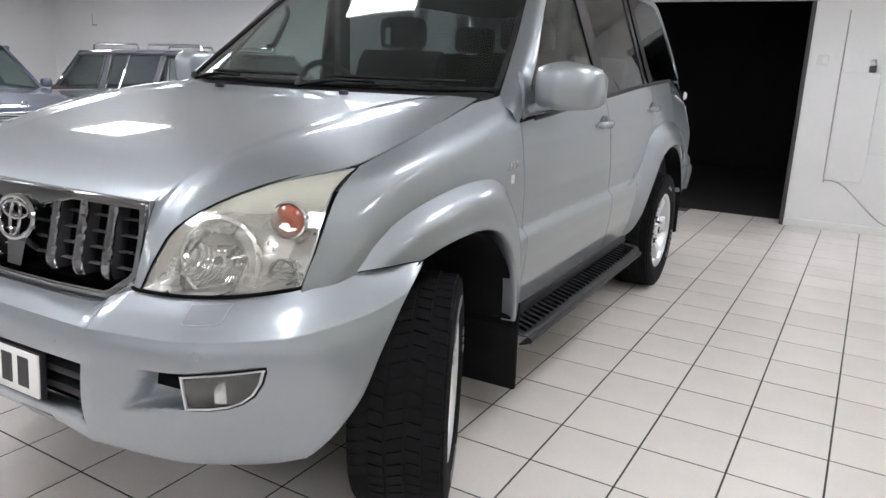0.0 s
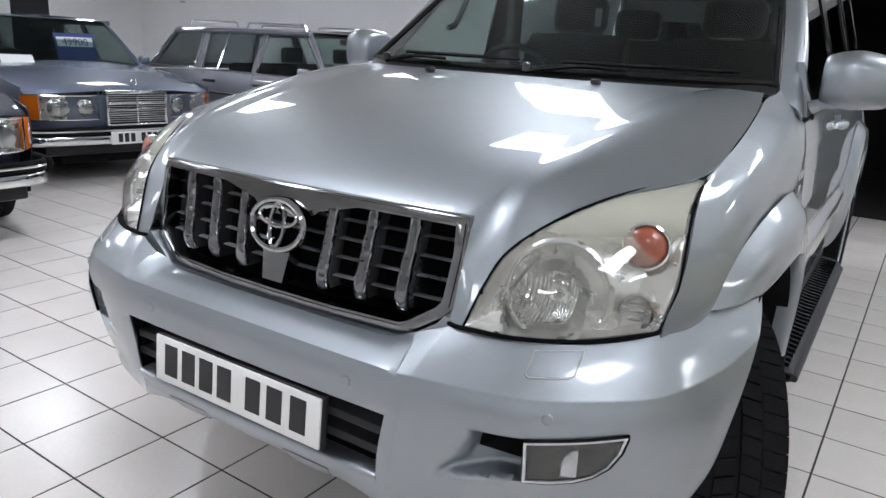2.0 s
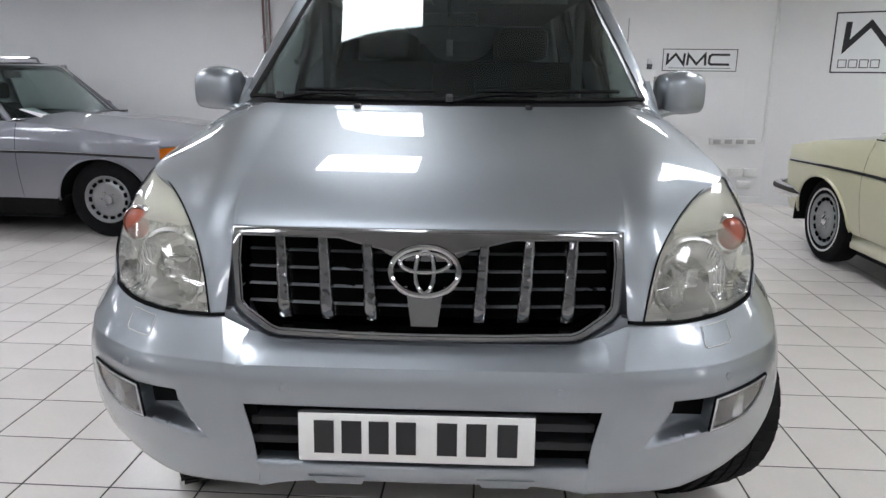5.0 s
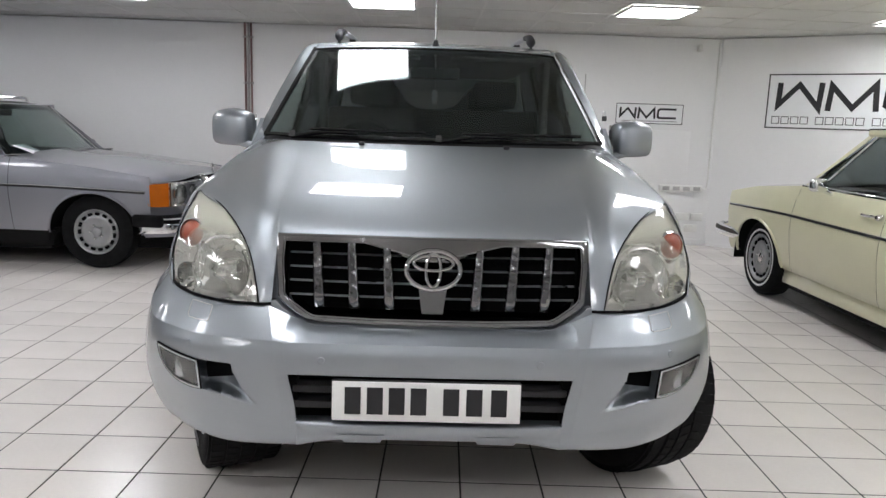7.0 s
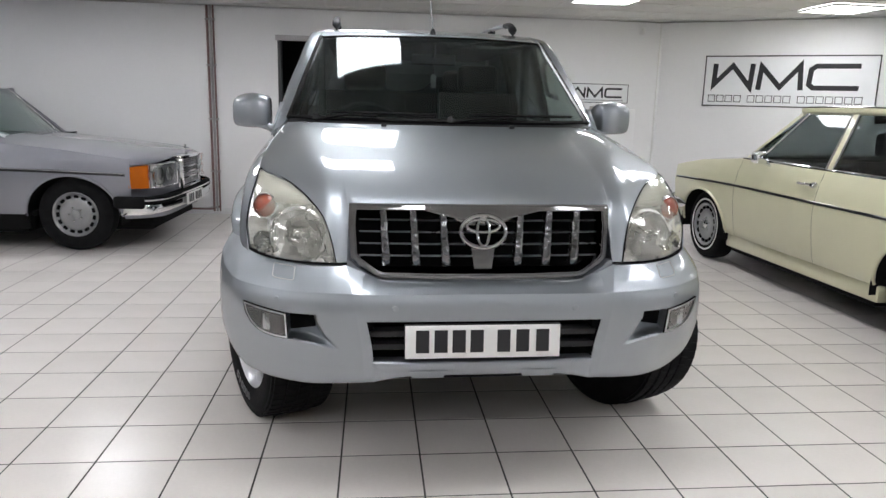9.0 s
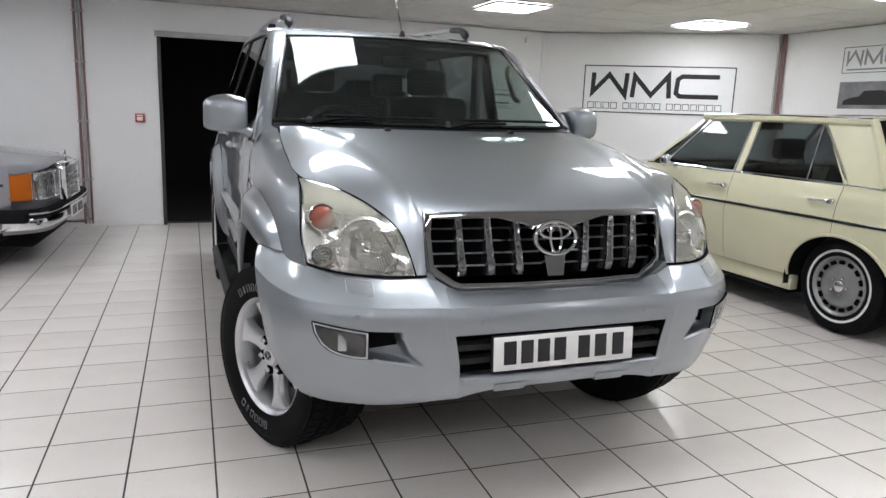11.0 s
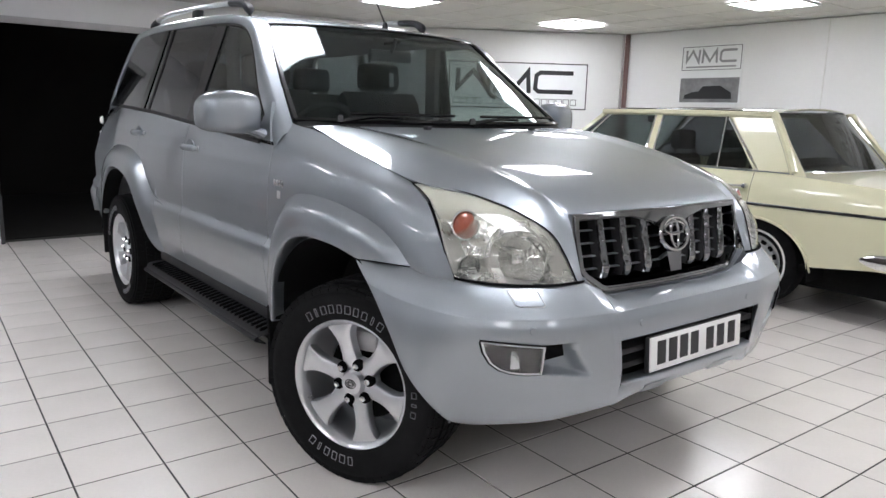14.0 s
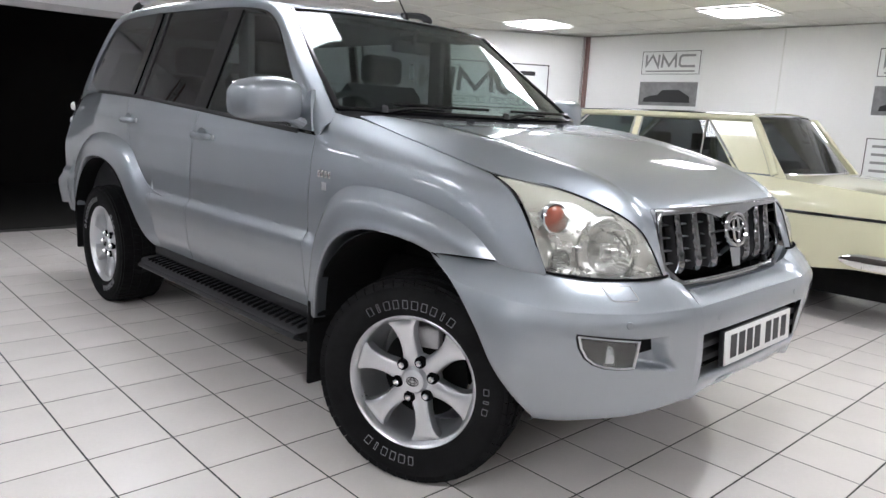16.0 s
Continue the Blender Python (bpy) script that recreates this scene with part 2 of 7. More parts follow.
def fair(g, rounds=120, keep=0.25):
    """Irons the grid along its rows; the outermost columns stay as drawn."""
    w = g.shape[1]
    u = np.clip((1 - np.arange(w) / (w - 1)) / keep, 0, 1)
    k = (u * u * (3 - 2 * u))[None, :, None]
    for _ in range(rounds):
        g[1:-1] += k * 0.25 * (g[:-2] + g[2:] - 2 * g[1:-1])
    return g


def grid_normals(g):
    du, dv = np.gradient(g, axis=1), np.gradient(g, axis=0)
    n = np.cross(du, dv)
    return n / np.maximum(np.linalg.norm(n, axis=2, keepdims=True), 1e-9)


def sheet(g, thick=0.004, away=(0, 1.3, 0.8)):
    """A bmesh of the grid with thickness on the side that faces the point away."""
    n = grid_normals(g)
    side = np.sign(np.sum(n * (g - np.array(away))))
    if side < 0:
        g, n = g[:, ::-1], -n[:, ::-1]
    h, w = g.shape[:2]
    bm = bmesh.new()
    top = [[bm.verts.new(g[i, j]) for j in range(w)] for i in range(h)]
    low = [[bm.verts.new(g[i, j] - thick * n[i, j]) for j in range(w)] for i in range(h)]
    for i in range(h - 1):
        for j in range(w - 1):
            bm.faces.new((top[i][j], top[i][j + 1], top[i + 1][j + 1], top[i + 1][j]))
            bm.faces.new((low[i][j], low[i + 1][j], low[i + 1][j + 1], low[i][j + 1]))
    ring = [(0, j) for j in range(w)] + [(i, w - 1) for i in range(1, h)] + [(h - 1, j) for j in range(w - 2, -1, -1)] + [(i, 0) for i in range(h - 2, 0, -1)]
    for a, b in zip(ring, ring[1:] + ring[:1]):
        bm.faces.new((top[b[0]][b[1]], top[a[0]][a[1]], low[a[0]][a[1]], low[b[0]][b[1]]))
    return bm


def mirrored(g, s):
    return g * np.array([s, 1, 1])


def box(x0, x1, y0, y1, z0, z1, bevel=0.0, bm=None, m=None, seg=2):
    out = bm or bmesh.new()
    one = bmesh.new()
    bmesh.ops.create_cube(one, size=1)
    bmesh.ops.transform(one, matrix=Matrix.Translation(((x0 + x1) / 2, (y0 + y1) / 2, (z0 + z1) / 2)) @ Matrix.Diagonal((abs(x1 - x0), abs(y1 - y0), abs(z1 - z0), 1)), verts=one.verts)
    if bevel:
        bmesh.ops.bevel(one, geom=one.edges[:] + one.verts[:], offset=bevel, segments=seg, affect="EDGES", profile=0.5)
    if m is not None:
        bmesh.ops.transform(one, matrix=m, verts=one.verts)
    join(out, one)
    return out


def join(bm, other):
    me = bpy.data.meshes.new("tmp")
    other.to_mesh(me)
    other.free()
    bm.from_mesh(me)
    bpy.data.meshes.remove(me)
    return bm


def tube(points, radius, sides=8, bm=None, closed=False, squash=None):
    """A rod along points; radius may be a list; squash flattens it on one world axis."""
    out = bm or bmesh.new()
    p = np.array(points, float)
    r = np.broadcast_to(np.array(radius, float), (len(p),))
    t = np.gradient(p, axis=0)
    if closed:
        t = np.roll(p, -1, 0) - np.roll(p, 1, 0)
    t /= np.maximum(np.linalg.norm(t, axis=1, keepdims=True), 1e-9)
    ref = np.array([0, 0, 1.0]) if abs(t[0, 2]) < 0.8 else np.array([1.0, 0, 0])
    a = np.cross(t[0], ref)
    rings = []
    for i in range(len(p)):
        a = a - t[i] * np.dot(a, t[i])
        a = a / max(np.linalg.norm(a), 1e-9)
        b = np.cross(a, t[i])
        ring = []
        for k in range(sides):
            c, s = math.cos(2 * math.pi * k / sides), math.sin(2 * math.pi * k / sides)
            v = (a * c + b * s) * r[i]
            if squash is not None:
                v = v * np.array(squash)
            ring.append(out.verts.new(p[i] + v))
        rings.append(ring)
    n = len(rings)
    for i in range(n if closed else n - 1):
        q = rings[(i + 1) % n]
        for k in range(sides):
            out.faces.new((rings[i][k], rings[i][(k + 1) % sides], q[(k + 1) % sides], q[k]))
    if not closed:
        out.faces.new(rings[0][::-1])
        out.faces.new(rings[-1])
    return out


def lathe(profile, seg=48, bm=None, m=None):
    """Turns (radius, x) pairs round the x axis."""
    out = bm or bmesh.new()
    start = len(out.verts)
    rings = []
    for r, x in profile:
        if r < 1e-6:
            rings.append([out.verts.new((x, 0, 0))])
        else:
            rings.append([out.verts.new((x, r * math.cos(2 * math.pi * k / seg), r * math.sin(2 * math.pi * k / seg))) for k in range(seg)])
    for a, b in zip(rings, rings[1:]):
        for k in range(seg):
            k2 = (k + 1) % seg
            if len(a) == 1 and len(b) == 1:
                continue
            if len(a) == 1:
                out.faces.new((a[0], b[k], b[k2]))
            elif len(b) == 1:
                out.faces.new((a[k], a[k2], b[0]))
            else:
                out.faces.new((a[k], a[k2], b[k2], b[k]))
    if m is not None:
        out.verts.ensure_lookup_table()
        bmesh.ops.transform(out, matrix=m, verts=out.verts[start:])
    return out


def prism(poly, lift, depth, bm=None):
    """A solid from a 2-D outline: lift maps (a, b, k) to space, k from 0 to depth."""
    out = bm or bmesh.new()
    front = [out.verts.new(lift(a, b, 0)) for a, b in poly]
    back = [out.verts.new(lift(a, b, depth)) for a, b in poly]
    f = out.faces.new(front)
    b = out.faces.new(back[::-1])
    for i in range(len(poly)):
        j = (i + 1) % len(poly)
        out.faces.new((front[j], front[i], back[i], back[j]))
    bmesh.ops.triangulate(out, faces=[f, b])
    return out

# ---- the showroom ----
TURN = -1.3          # the building's grid against the car, degrees
WALL_T = 0.2
BACK, LEFT, RIGHT, FRONT = 5.5, -9.45, 5.6, -6.6


def wall_run(name, a, b, z0=0.0, z1=CEIL, thick=WALL_T, label="smooth white painted showroom wall", parent=None, back=0.0):
    """A wall whose inner face runs from a to b (room on the left of the way)."""
    a, b = Vector((*a, 0)), Vector((*b, 0))
    d = (b - a).normalized()
    n = Vector((d.y, -d.x, 0))
    bm = bmesh.new()
    quad = [a, b, b + n * thick, a + n * thick]
    lo = [bm.verts.new((v.x, v.y, z0)) for v in quad]
    hi = [bm.verts.new((v.x, v.y, z1)) for v in quad]
    bm.faces.new(lo)
    bm.faces.new(hi)
    for i in range(4):
        j = (i + 1) % 4
        bm.faces.new((lo[i], lo[j], hi[j], hi[i]))
    ob = part(name, bm, WALL, parent, smooth=False)
    if parent is None:
        tagged(ob, label, "wall", kind="structure")
    return ob


DOOR_L, DOOR_R, DOOR_H = -1.31, 1.47, 2.05
wall_run("wall_north_west", (DOOR_L, BACK), (LEFT, BACK))
wall_run("wall_north_lintel", (DOOR_R, BACK), (DOOR_L, BACK), z0=DOOR_H, label="white painted lintel over the wide dark doorway")
CORNER_X = 3.27
wall_run("wall_north_east", (CORNER_X, BACK), (DOOR_R, BACK))
wall_run("wall_angled", (RIGHT, 3.95), (CORNER_X, BACK), label="white angled wall behind the large company sign")
wall_run("wall_east", (RIGHT, FRONT), (RIGHT, 3.95))
wall_run("wall_south", (LEFT, FRONT), (RIGHT, FRONT))
wall_run("wall_west", (LEFT, BACK), (LEFT, FRONT))
tagged(part("floor_slab", box(LEFT - 0.3, RIGHT + 0.3, FRONT - 0.3, BACK + 4.2, -0.15, -0.0014), GROUT, smooth=False), "dark grout bed under the pale floor tiles", "floor", kind="structure")

# the store behind the doorway: its darkness is put into near-black surfaces
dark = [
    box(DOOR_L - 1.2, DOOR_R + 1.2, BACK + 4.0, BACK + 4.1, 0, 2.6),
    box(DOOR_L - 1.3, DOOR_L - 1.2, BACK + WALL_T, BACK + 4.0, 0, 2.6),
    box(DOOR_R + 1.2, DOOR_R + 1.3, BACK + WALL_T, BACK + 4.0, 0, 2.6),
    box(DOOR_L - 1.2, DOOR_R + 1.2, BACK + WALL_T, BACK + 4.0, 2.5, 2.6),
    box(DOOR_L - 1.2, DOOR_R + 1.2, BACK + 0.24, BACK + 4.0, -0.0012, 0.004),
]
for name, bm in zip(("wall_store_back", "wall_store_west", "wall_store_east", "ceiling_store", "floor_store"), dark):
    tagged(part(name, bm, STORE_DARKNESS, smooth=False), "store room surface with the room's darkness painted in near black", name.split("_")[0], kind="structure")

# door lining
frame_bm = box(DOOR_L - 0.0, DOOR_L + 0.035, BACK - 0.02, BACK + WALL_T, 0, DOOR_H, 0.003)
box(DOOR_R - 0.035, DOOR_R, BACK - 0.02, BACK + WALL_T, 0, DOOR_H, 0.003, bm=frame_bm)
box(DOOR_L, DOOR_R, BACK - 0.02, BACK + WALL_T, DOOR_H - 0.035, DOOR_H, 0.003, bm=frame_bm)
tagged(part("door_frame", frame_bm, DARK_FRAME, smooth=False), "thin dark lining of the wide doorway", "door frame", kind="structure")

tagged(part("trim_door_track", box(DOOR_L - 0.02, DOOR_R + 0.02, BACK - 0.045, BACK - 0.022, DOOR_H - 0.055, DOOR_H + 0.005, 0.004), PIPE_GREY), "slim grey metal track over the doorway", "trim", kind="structure")

# ceiling: board, tiles in a metal grid
tagged(part("ceiling", box(LEFT - 0.2, RIGHT + 0.2, FRONT - 0.2, BACK + 0.2, CEIL + 0.012, CEIL + 0.1), CEILING, smooth=False), "off-white suspended ceiling of square mineral tiles", "ceiling", kind="structure")
CX, CY, CELL = -0.45, 3.75, 0.6
grid_bm = bmesh.new()
k = math.ceil((LEFT - CX - 0.3) / CELL)
while CX + 0.3 + k * CELL < RIGHT:
    x = CX + 0.3 + k * CELL
    box(x - 0.012, x + 0.012, FRONT, BACK, CEIL + 0.0085, CEIL + 0.0125, bm=grid_bm)
    k += 1
k = math.ceil((FRONT - CY - 0.3) / CELL)
while CY + 0.3 + k * CELL < BACK:
    y = CY + 0.3 + k * CELL
    box(LEFT, RIGHT, y - 0.012, y + 0.012, CEIL + 0.008, CEIL + 0.0128, bm=grid_bm)
    k += 1
tagged(part("ceiling_grid", grid_bm, CEIL_GRID, smooth=False), "thin white metal grid of the suspended ceiling", "ceiling grid", kind="structure")


def ceiling_light():
    e = empty("ceiling_light", None, "square white LED panel lamp set flush in the ceiling", "ceiling light", "LED panels in the ceiling")
    bm = bmesh.new()
    for a, b, c, d in ((-0.295, 0.295, -0.295, -0.275), (-0.295, 0.295, 0.275, 0.295), (-0.295, -0.275, -0.275, 0.275), (0.275, 0.295, -0.275, 0.275)):
        box(a, b, c, d, -0.012, 0.008, 0.002, bm=bm)
    part("frame", bm, GRID_WHITE, e, smooth=False)
    part("diffuser", box(-0.275, 0.275, -0.275, 0.275, -0.006, 0.004), GLOW, e, "glowing white diffuser", smooth=False)
    return e


light = ceiling_light()
first = True
for i in range(-3, 3):
    for j in range(0, 4):
        m = pose(CX + 2.4 * i, CY - 2.4 * j, CEIL - 0.004)
        if first:
            light.matrix_basis, first = m, False
        else:
            copy_thing(light, m)

# window in the far west wall
west_window = empty("window_1", pose(LEFT, 0, 0), "dark unlit window with a white post in the far wall", "window", kind="structure")
for y0, y1 in ((2.55, 3.32), (3.48, 4.02)):
    part("pane", box(0.004, 0.012, y0, y1, 0.95, 2.12), GLOSS_BLACK, west_window, smooth=False)
for y0, y1, z0, z1 in ((2.49, 2.55, 0.89, 2.18), (3.32, 3.48, 0.89, 2.18), (4.02, 4.08, 0.89, 2.18), (2.55, 3.32, 0.89, 0.95), (3.48, 4.02, 0.89, 0.95), (2.55, 3.32, 2.12, 2.18), (3.48, 4.02, 2.12, 2.18)):
    part("window_frame", box(0.002, 0.035, y0, y1, z0, z1, 0.004), GRID_WHITE, west_window)

# ---- the silver off-roader ----
suv = empty("off_road_car", pose(0.01, 0, 0), "silver metallic four-wheel-drive estate car with chrome grille, wheels turned", "car")
UP = (0, 1.3, 0.6)


def both(name, rows, nu, nv, material, parent=None, thick=0.004, label="", away=UP):
    out = []
    for s in (1, -1):
        out.append(part(name, sheet(mirrored(loft(rows, nu, nv), s), thick, away), material, parent or suv, label))
    return out


def whole(name, rows, nu, nv, material, parent=None, thick=0.004, label="", away=UP, along=0):
    """A panel given by its half from the middle to the edge; both halves in one mesh."""
    g = loft(rows, nu, nv, along=along)
    full = np.concatenate([mirrored(g, -1)[:, :0:-1], g], axis=1)
    return part(name, sheet(full, thick, away), material, parent or suv, label)


# bonnet, with its shoulders that run down beside the grille
HOOD = [
    [(0, -0.705, 1.008), (0.24, -0.700, 1.008), (0.42, -0.685, 1.008), (0.452, -0.690, 0.985), (0.457, -0.722, 0.910), (0.460, -0.757, 0.822)],
    [(0, -0.690, 1.024), (0.24, -0.685, 1.024), (0.42, -0.670, 1.026), (0.461, -0.672, 1.016), (0.480, -0.728, 0.915), (0.492, -0.764, 0.822)],
    [(0, -0.660, 1.040), (0.25, -0.655, 1.041), (0.42, -0.635, 1.046), (0.466, -0.630, 1.052), (0.498, -0.685, 0.980), (0.513, -0.728, 0.900)],
    [(0, -0.600, 1.066), (0.25, -0.595, 1.067), (0.425, -0.585, 1.072), (0.470, -0.580, 1.082), (0.512, -0.635, 1.030), (0.538, -0.688, 0.963)],
    [(0, -0.520, 1.096), (0.255, -0.515, 1.097), (0.43, -0.510, 1.100), (0.473, -0.505, 1.111), (0.540, -0.565, 1.066), (0.588, -0.610, 1.016)],
    [(0, -0.420, 1.125), (0.26, -0.415, 1.126), (0.44, -0.410, 1.128), (0.478, -0.405, 1.139), (0.560, -0.440, 1.105), (0.652, -0.512, 1.054)],
    [(0, -0.250, 1.162), (0.27, -0.245, 1.163), (0.45, -0.240, 1.164), (0.490, -0.235, 1.175), (0.620, -0.270, 1.144), (0.785, -0.330, 1.096)],
    [(0, 0.000, 1.202), (0.28, 0.000, 1.203), (0.475, 0.000, 1.204), (0.515, 0.000, 1.213), (0.650, -0.010, 1.192), (0.792, -0.060, 1.150)],
    [(0, 0.190, 1.228), (0.29, 0.190, 1.229), (0.50, 0.195, 1.229), (0.545, 0.200, 1.236), (0.665, 0.200, 1.224), (0.778, 0.190, 1.199)],
    [(0, 0.320, 1.243), (0.30, 0.325, 1.243), (0.53, 0.345, 1.245), (0.575, 0.355, 1.249), (0.665, 0.375, 1.248), (0.752, 0.410, 1.243)],
]
for row in HOOD[3:9]:
    row[4] = (row[4][0], row[4][1], row[4][2] + 0.016)
    row[3] = (row[3][0], row[3][1], row[3][2] - 0.005)
for row in HOOD[2:]:
    (_, yc, zc), (x3, y3, z3) = row[0], row[3]
    z3 = zc + 0.35 * (z3 - zc)
    for k in (1, 2, 3):
        f = (row[k][0] / x3) ** 2
        row[k] = (row[k][0], yc + (y3 - yc) * f, zc + (z3 - zc) * f)
half = fair(loft(HOOD, 90, 80, across=3))
part("bonnet", sheet(np.concatenate([mirrored(half, -1)[:, :0:-1], half], axis=1), 0.004, UP), SILVER, suv)

# cowl between bonnet and windscreen
whole("cowl", [[(0, 0.326, 1.236), (0.4, 0.345, 1.236), (0.66, 0.385, 1.240), (0.76, 0.43, 1.238)], [(0, 0.37, 1.225), (0.4, 0.39, 1.226), (0.68, 0.45, 1.232), (0.77, 0.50, 1.236)], [(0, 0.415, 1.262), (0.4, 0.435, 1.262), (0.68, 0.49, 1.262), (0.757, 0.535, 1.262)]], 30, 8, DARK_PLASTIC)

# front wings
WING = [
    [(0.792, -0.318, 1.092), (0.804, -0.424, 1.038), (0.819, -0.511, 0.940), (0.810, -0.566, 0.836), (0.80, -0.555, 0.80), (0.78, -0.55, 0.78)],
    [(0.796, -0.200, 1.119), (0.846, -0.245, 1.065), (0.863, -0.330, 0.965), (0.858, -0.430, 0.846), (0.83, -0.425, 0.82), (0.80, -0.42, 0.80)],
    [(0.796, -0.050, 1.151), (0.858, -0.060, 1.085), (0.878, -0.090, 0.985), (0.876, -0.120, 0.900), (0.84, -0.12, 0.88), (0.80, -0.12, 0.86)],
    [(0.785, 0.150, 1.190), (0.858, 0.150, 1.115), (0.882, 0.150, 1.015), (0.884, 0.150, 0.930), (0.85, 0.15, 0.90), (0.80, 0.15, 0.88)],
    [(0.768, 0.360, 1.228), (0.846, 0.360, 1.150), (0.880, 0.360, 1.040), (0.886, 0.370, 0.880), (0.885, 0.40, 0.76), (0.84, 0.42, 0.66)],
    [(0.774, 0.470, 1.240), (0.840, 0.470, 1.168), (0.879, 0.470, 1.045), (0.8855, 0.490, 0.800), (0.905, 0.500, 0.70), (0.868, 0.51, 0.47)],
    [(0.772, 0.600, 1.258), (0.822, 0.585, 1.190), (0.8755, 0.5545, 1.045), (0.8845, 0.5545, 0.800), (0.9085, 0.5545, 0.70), (0.866, 0.5545, 0.47)],
]

# wheel-arch flares
FLARE_OUT = [(0.874, 0.535, 0.47), (0.884, 0.515, 0.62), (0.889, 0.490, 0.77), (0.889, 0.415, 0.91), (0.889, 0.320, 0.980), (0.888, 0.210, 1.003), (0.884, 0.020, 1.000), (0.874, -0.200, 0.965), (0.860, -0.350, 0.908), (0.845, -0.440, 0.845)]
FLARE_LIP = [(0.930, 0.430, 0.47), (0.940, 0.400, 0.63), (0.946, 0.335, 0.755), (0.947, 0.250, 0.825), (0.947, 0.170, 0.855), (0.947, 0.080, 0.868), (0.944, -0.030, 0.868), (0.936, -0.120, 0.858), (0.926, -0.170, 0.845), (0.917, -0.197, 0.835)]
FLARE_R_OUT = [(0.900, 1.90, 0.770), (0.896, 2.02, 0.785), (0.890, 2.14, 0.82), (0.888, 2.245, 0.90), (0.884, 2.36, 0.99), (0.880, 2.58, 1.045), (0.874, 2.89, 1.048), (0.868, 3.12, 1.00), (0.862, 3.28, 0.90), (0.858, 3.36, 0.78), (0.85, 3.40, 0.62)]
FLARE_R_LIP = [(0.862, 2.00, 0.468), (0.900, 2.06, 0.49), (0.930, 2.15, 0.57), (0.943, 2.29, 0.715), (0.944, 2.44, 0.84), (0.942, 2.60, 0.895), (0.938, 2.78, 0.91), (0.932, 2.98, 0.885), (0.925, 3.13, 0.80), (0.918, 3.23, 0.68), (0.91, 3.27, 0.55)]


def flare(outer, lip, ease=0):
    o, i = np.array(outer), np.array(lip)
    k = np.ones((len(o), 1))
    if ease:
        k[:ease, 0] = np.linspace(0.08, 0.8, ease)
    shoulder = o * 0.62 + i * 0.38 + np.array([0.024, 0, 0.006]) * k
    belly = o * 0.2 + i * 0.8 + np.array([0.010, 0, 0.004]) * k
    back = i + np.array([-0.05, 0, -0.004])
    ends = o + np.array([0.004, 0, 0])
    return [ends, shoulder, belly, i, back]


both("wheel_arch_flare", flare(FLARE_OUT, FLARE_LIP), 60, 20, BUMPER_SILVER, thick=0.003)
both("wheel_arch_flare", flare(FLARE_R_OUT, FLARE_R_LIP, 3), 60, 20, BUMPER_SILVER, thick=0.003)

# bumper: corners with the fog-lamp scoops, upper bar, lower lip
CORNER = [
    [(0.40, -0.781, 0.790), (0.405, -0.825, 0.762), (0.41, -0.856, 0.735), (0.405, -0.866, 0.700), (0.395, -0.868, 0.645), (0.378, -0.864, 0.560), (0.372, -0.855, 0.480), (0.375, -0.835, 0.426), (0.36, -0.75, 0.415)],
    [(0.465, -0.768, 0.815), (0.445, -0.818, 0.775), (0.440, -0.852, 0.737), (0.435, -0.862, 0.700), (0.425, -0.866, 0.645), (0.412, -0.862, 0.560), (0.405, -0.850, 0.480), (0.40, -0.828, 0.424), (0.39, -0.75, 0.41)],
    [(0.53, -0.757, 0.819), (0.530, -0.800, 0.782), (0.530, -0.832, 0.736), (0.530, -0.845, 0.700), (0.525, -0.845, 0.645), (0.515, -0.838, 0.560), (0.505, -0.822, 0.480), (0.495, -0.798, 0.412), (0.48, -0.73, 0.395)],
    [(0.63, -0.722, 0.818), (0.640, -0.768, 0.788), (0.648, -0.798, 0.736), (0.650, -0.811, 0.700), (0.645, -0.808, 0.645), (0.635, -0.798, 0.560), (0.615, -0.782, 0.480), (0.60, -0.758, 0.402), (0.58, -0.69, 0.380)],
    [(0.73, -0.645, 0.820), (0.745, -0.692, 0.790), (0.758, -0.722, 0.736), (0.763, -0.734, 0.695), (0.758, -0.734, 0.640), (0.742, -0.728, 0.560), (0.715, -0.715, 0.475), (0.69, -0.690, 0.392), (0.67, -0.62, 0.368)],
    [(0.80, -0.565, 0.829), (0.825, -0.600, 0.795), (0.845, -0.628, 0.738), (0.850, -0.640, 0.690), (0.843, -0.650, 0.630), (0.822, -0.655, 0.550), (0.790, -0.648, 0.465), (0.755, -0.628, 0.385), (0.73, -0.56, 0.355)],
    [(0.847, -0.440, 0.842), (0.878, -0.465, 0.805), (0.903, -0.490, 0.750), (0.912, -0.510, 0.690), (0.906, -0.545, 0.620), (0.886, -0.575, 0.540), (0.850, -0.588, 0.460), (0.808, -0.582, 0.392), (0.775, -0.53, 0.358)],
    [(0.888, -0.305, 0.839), (0.912, -0.335, 0.815), (0.930, -0.380, 0.765), (0.934, -0.420, 0.705), (0.928, -0.475, 0.625), (0.910, -0.525, 0.535), (0.872, -0.562, 0.462), (0.828, -0.570, 0.400), (0.785, -0.54, 0.365)],
    [(0.917, -0.197, 0.836), (0.932, -0.230, 0.818), (0.942, -0.305, 0.782), (0.943, -0.362, 0.728), (0.936, -0.425, 0.645), (0.920, -0.482, 0.545), (0.886, -0.528, 0.470), (0.842, -0.555, 0.415), (0.790, -0.54, 0.385)],
    [(0.86, -0.190, 0.83), (0.87, -0.225, 0.81), (0.87, -0.30, 0.775), (0.87, -0.355, 0.72), (0.865, -0.415, 0.64), (0.85, -0.47, 0.54), (0.82, -0.515, 0.47), (0.79, -0.535, 0.41), (0.76, -0.52, 0.385)],
]
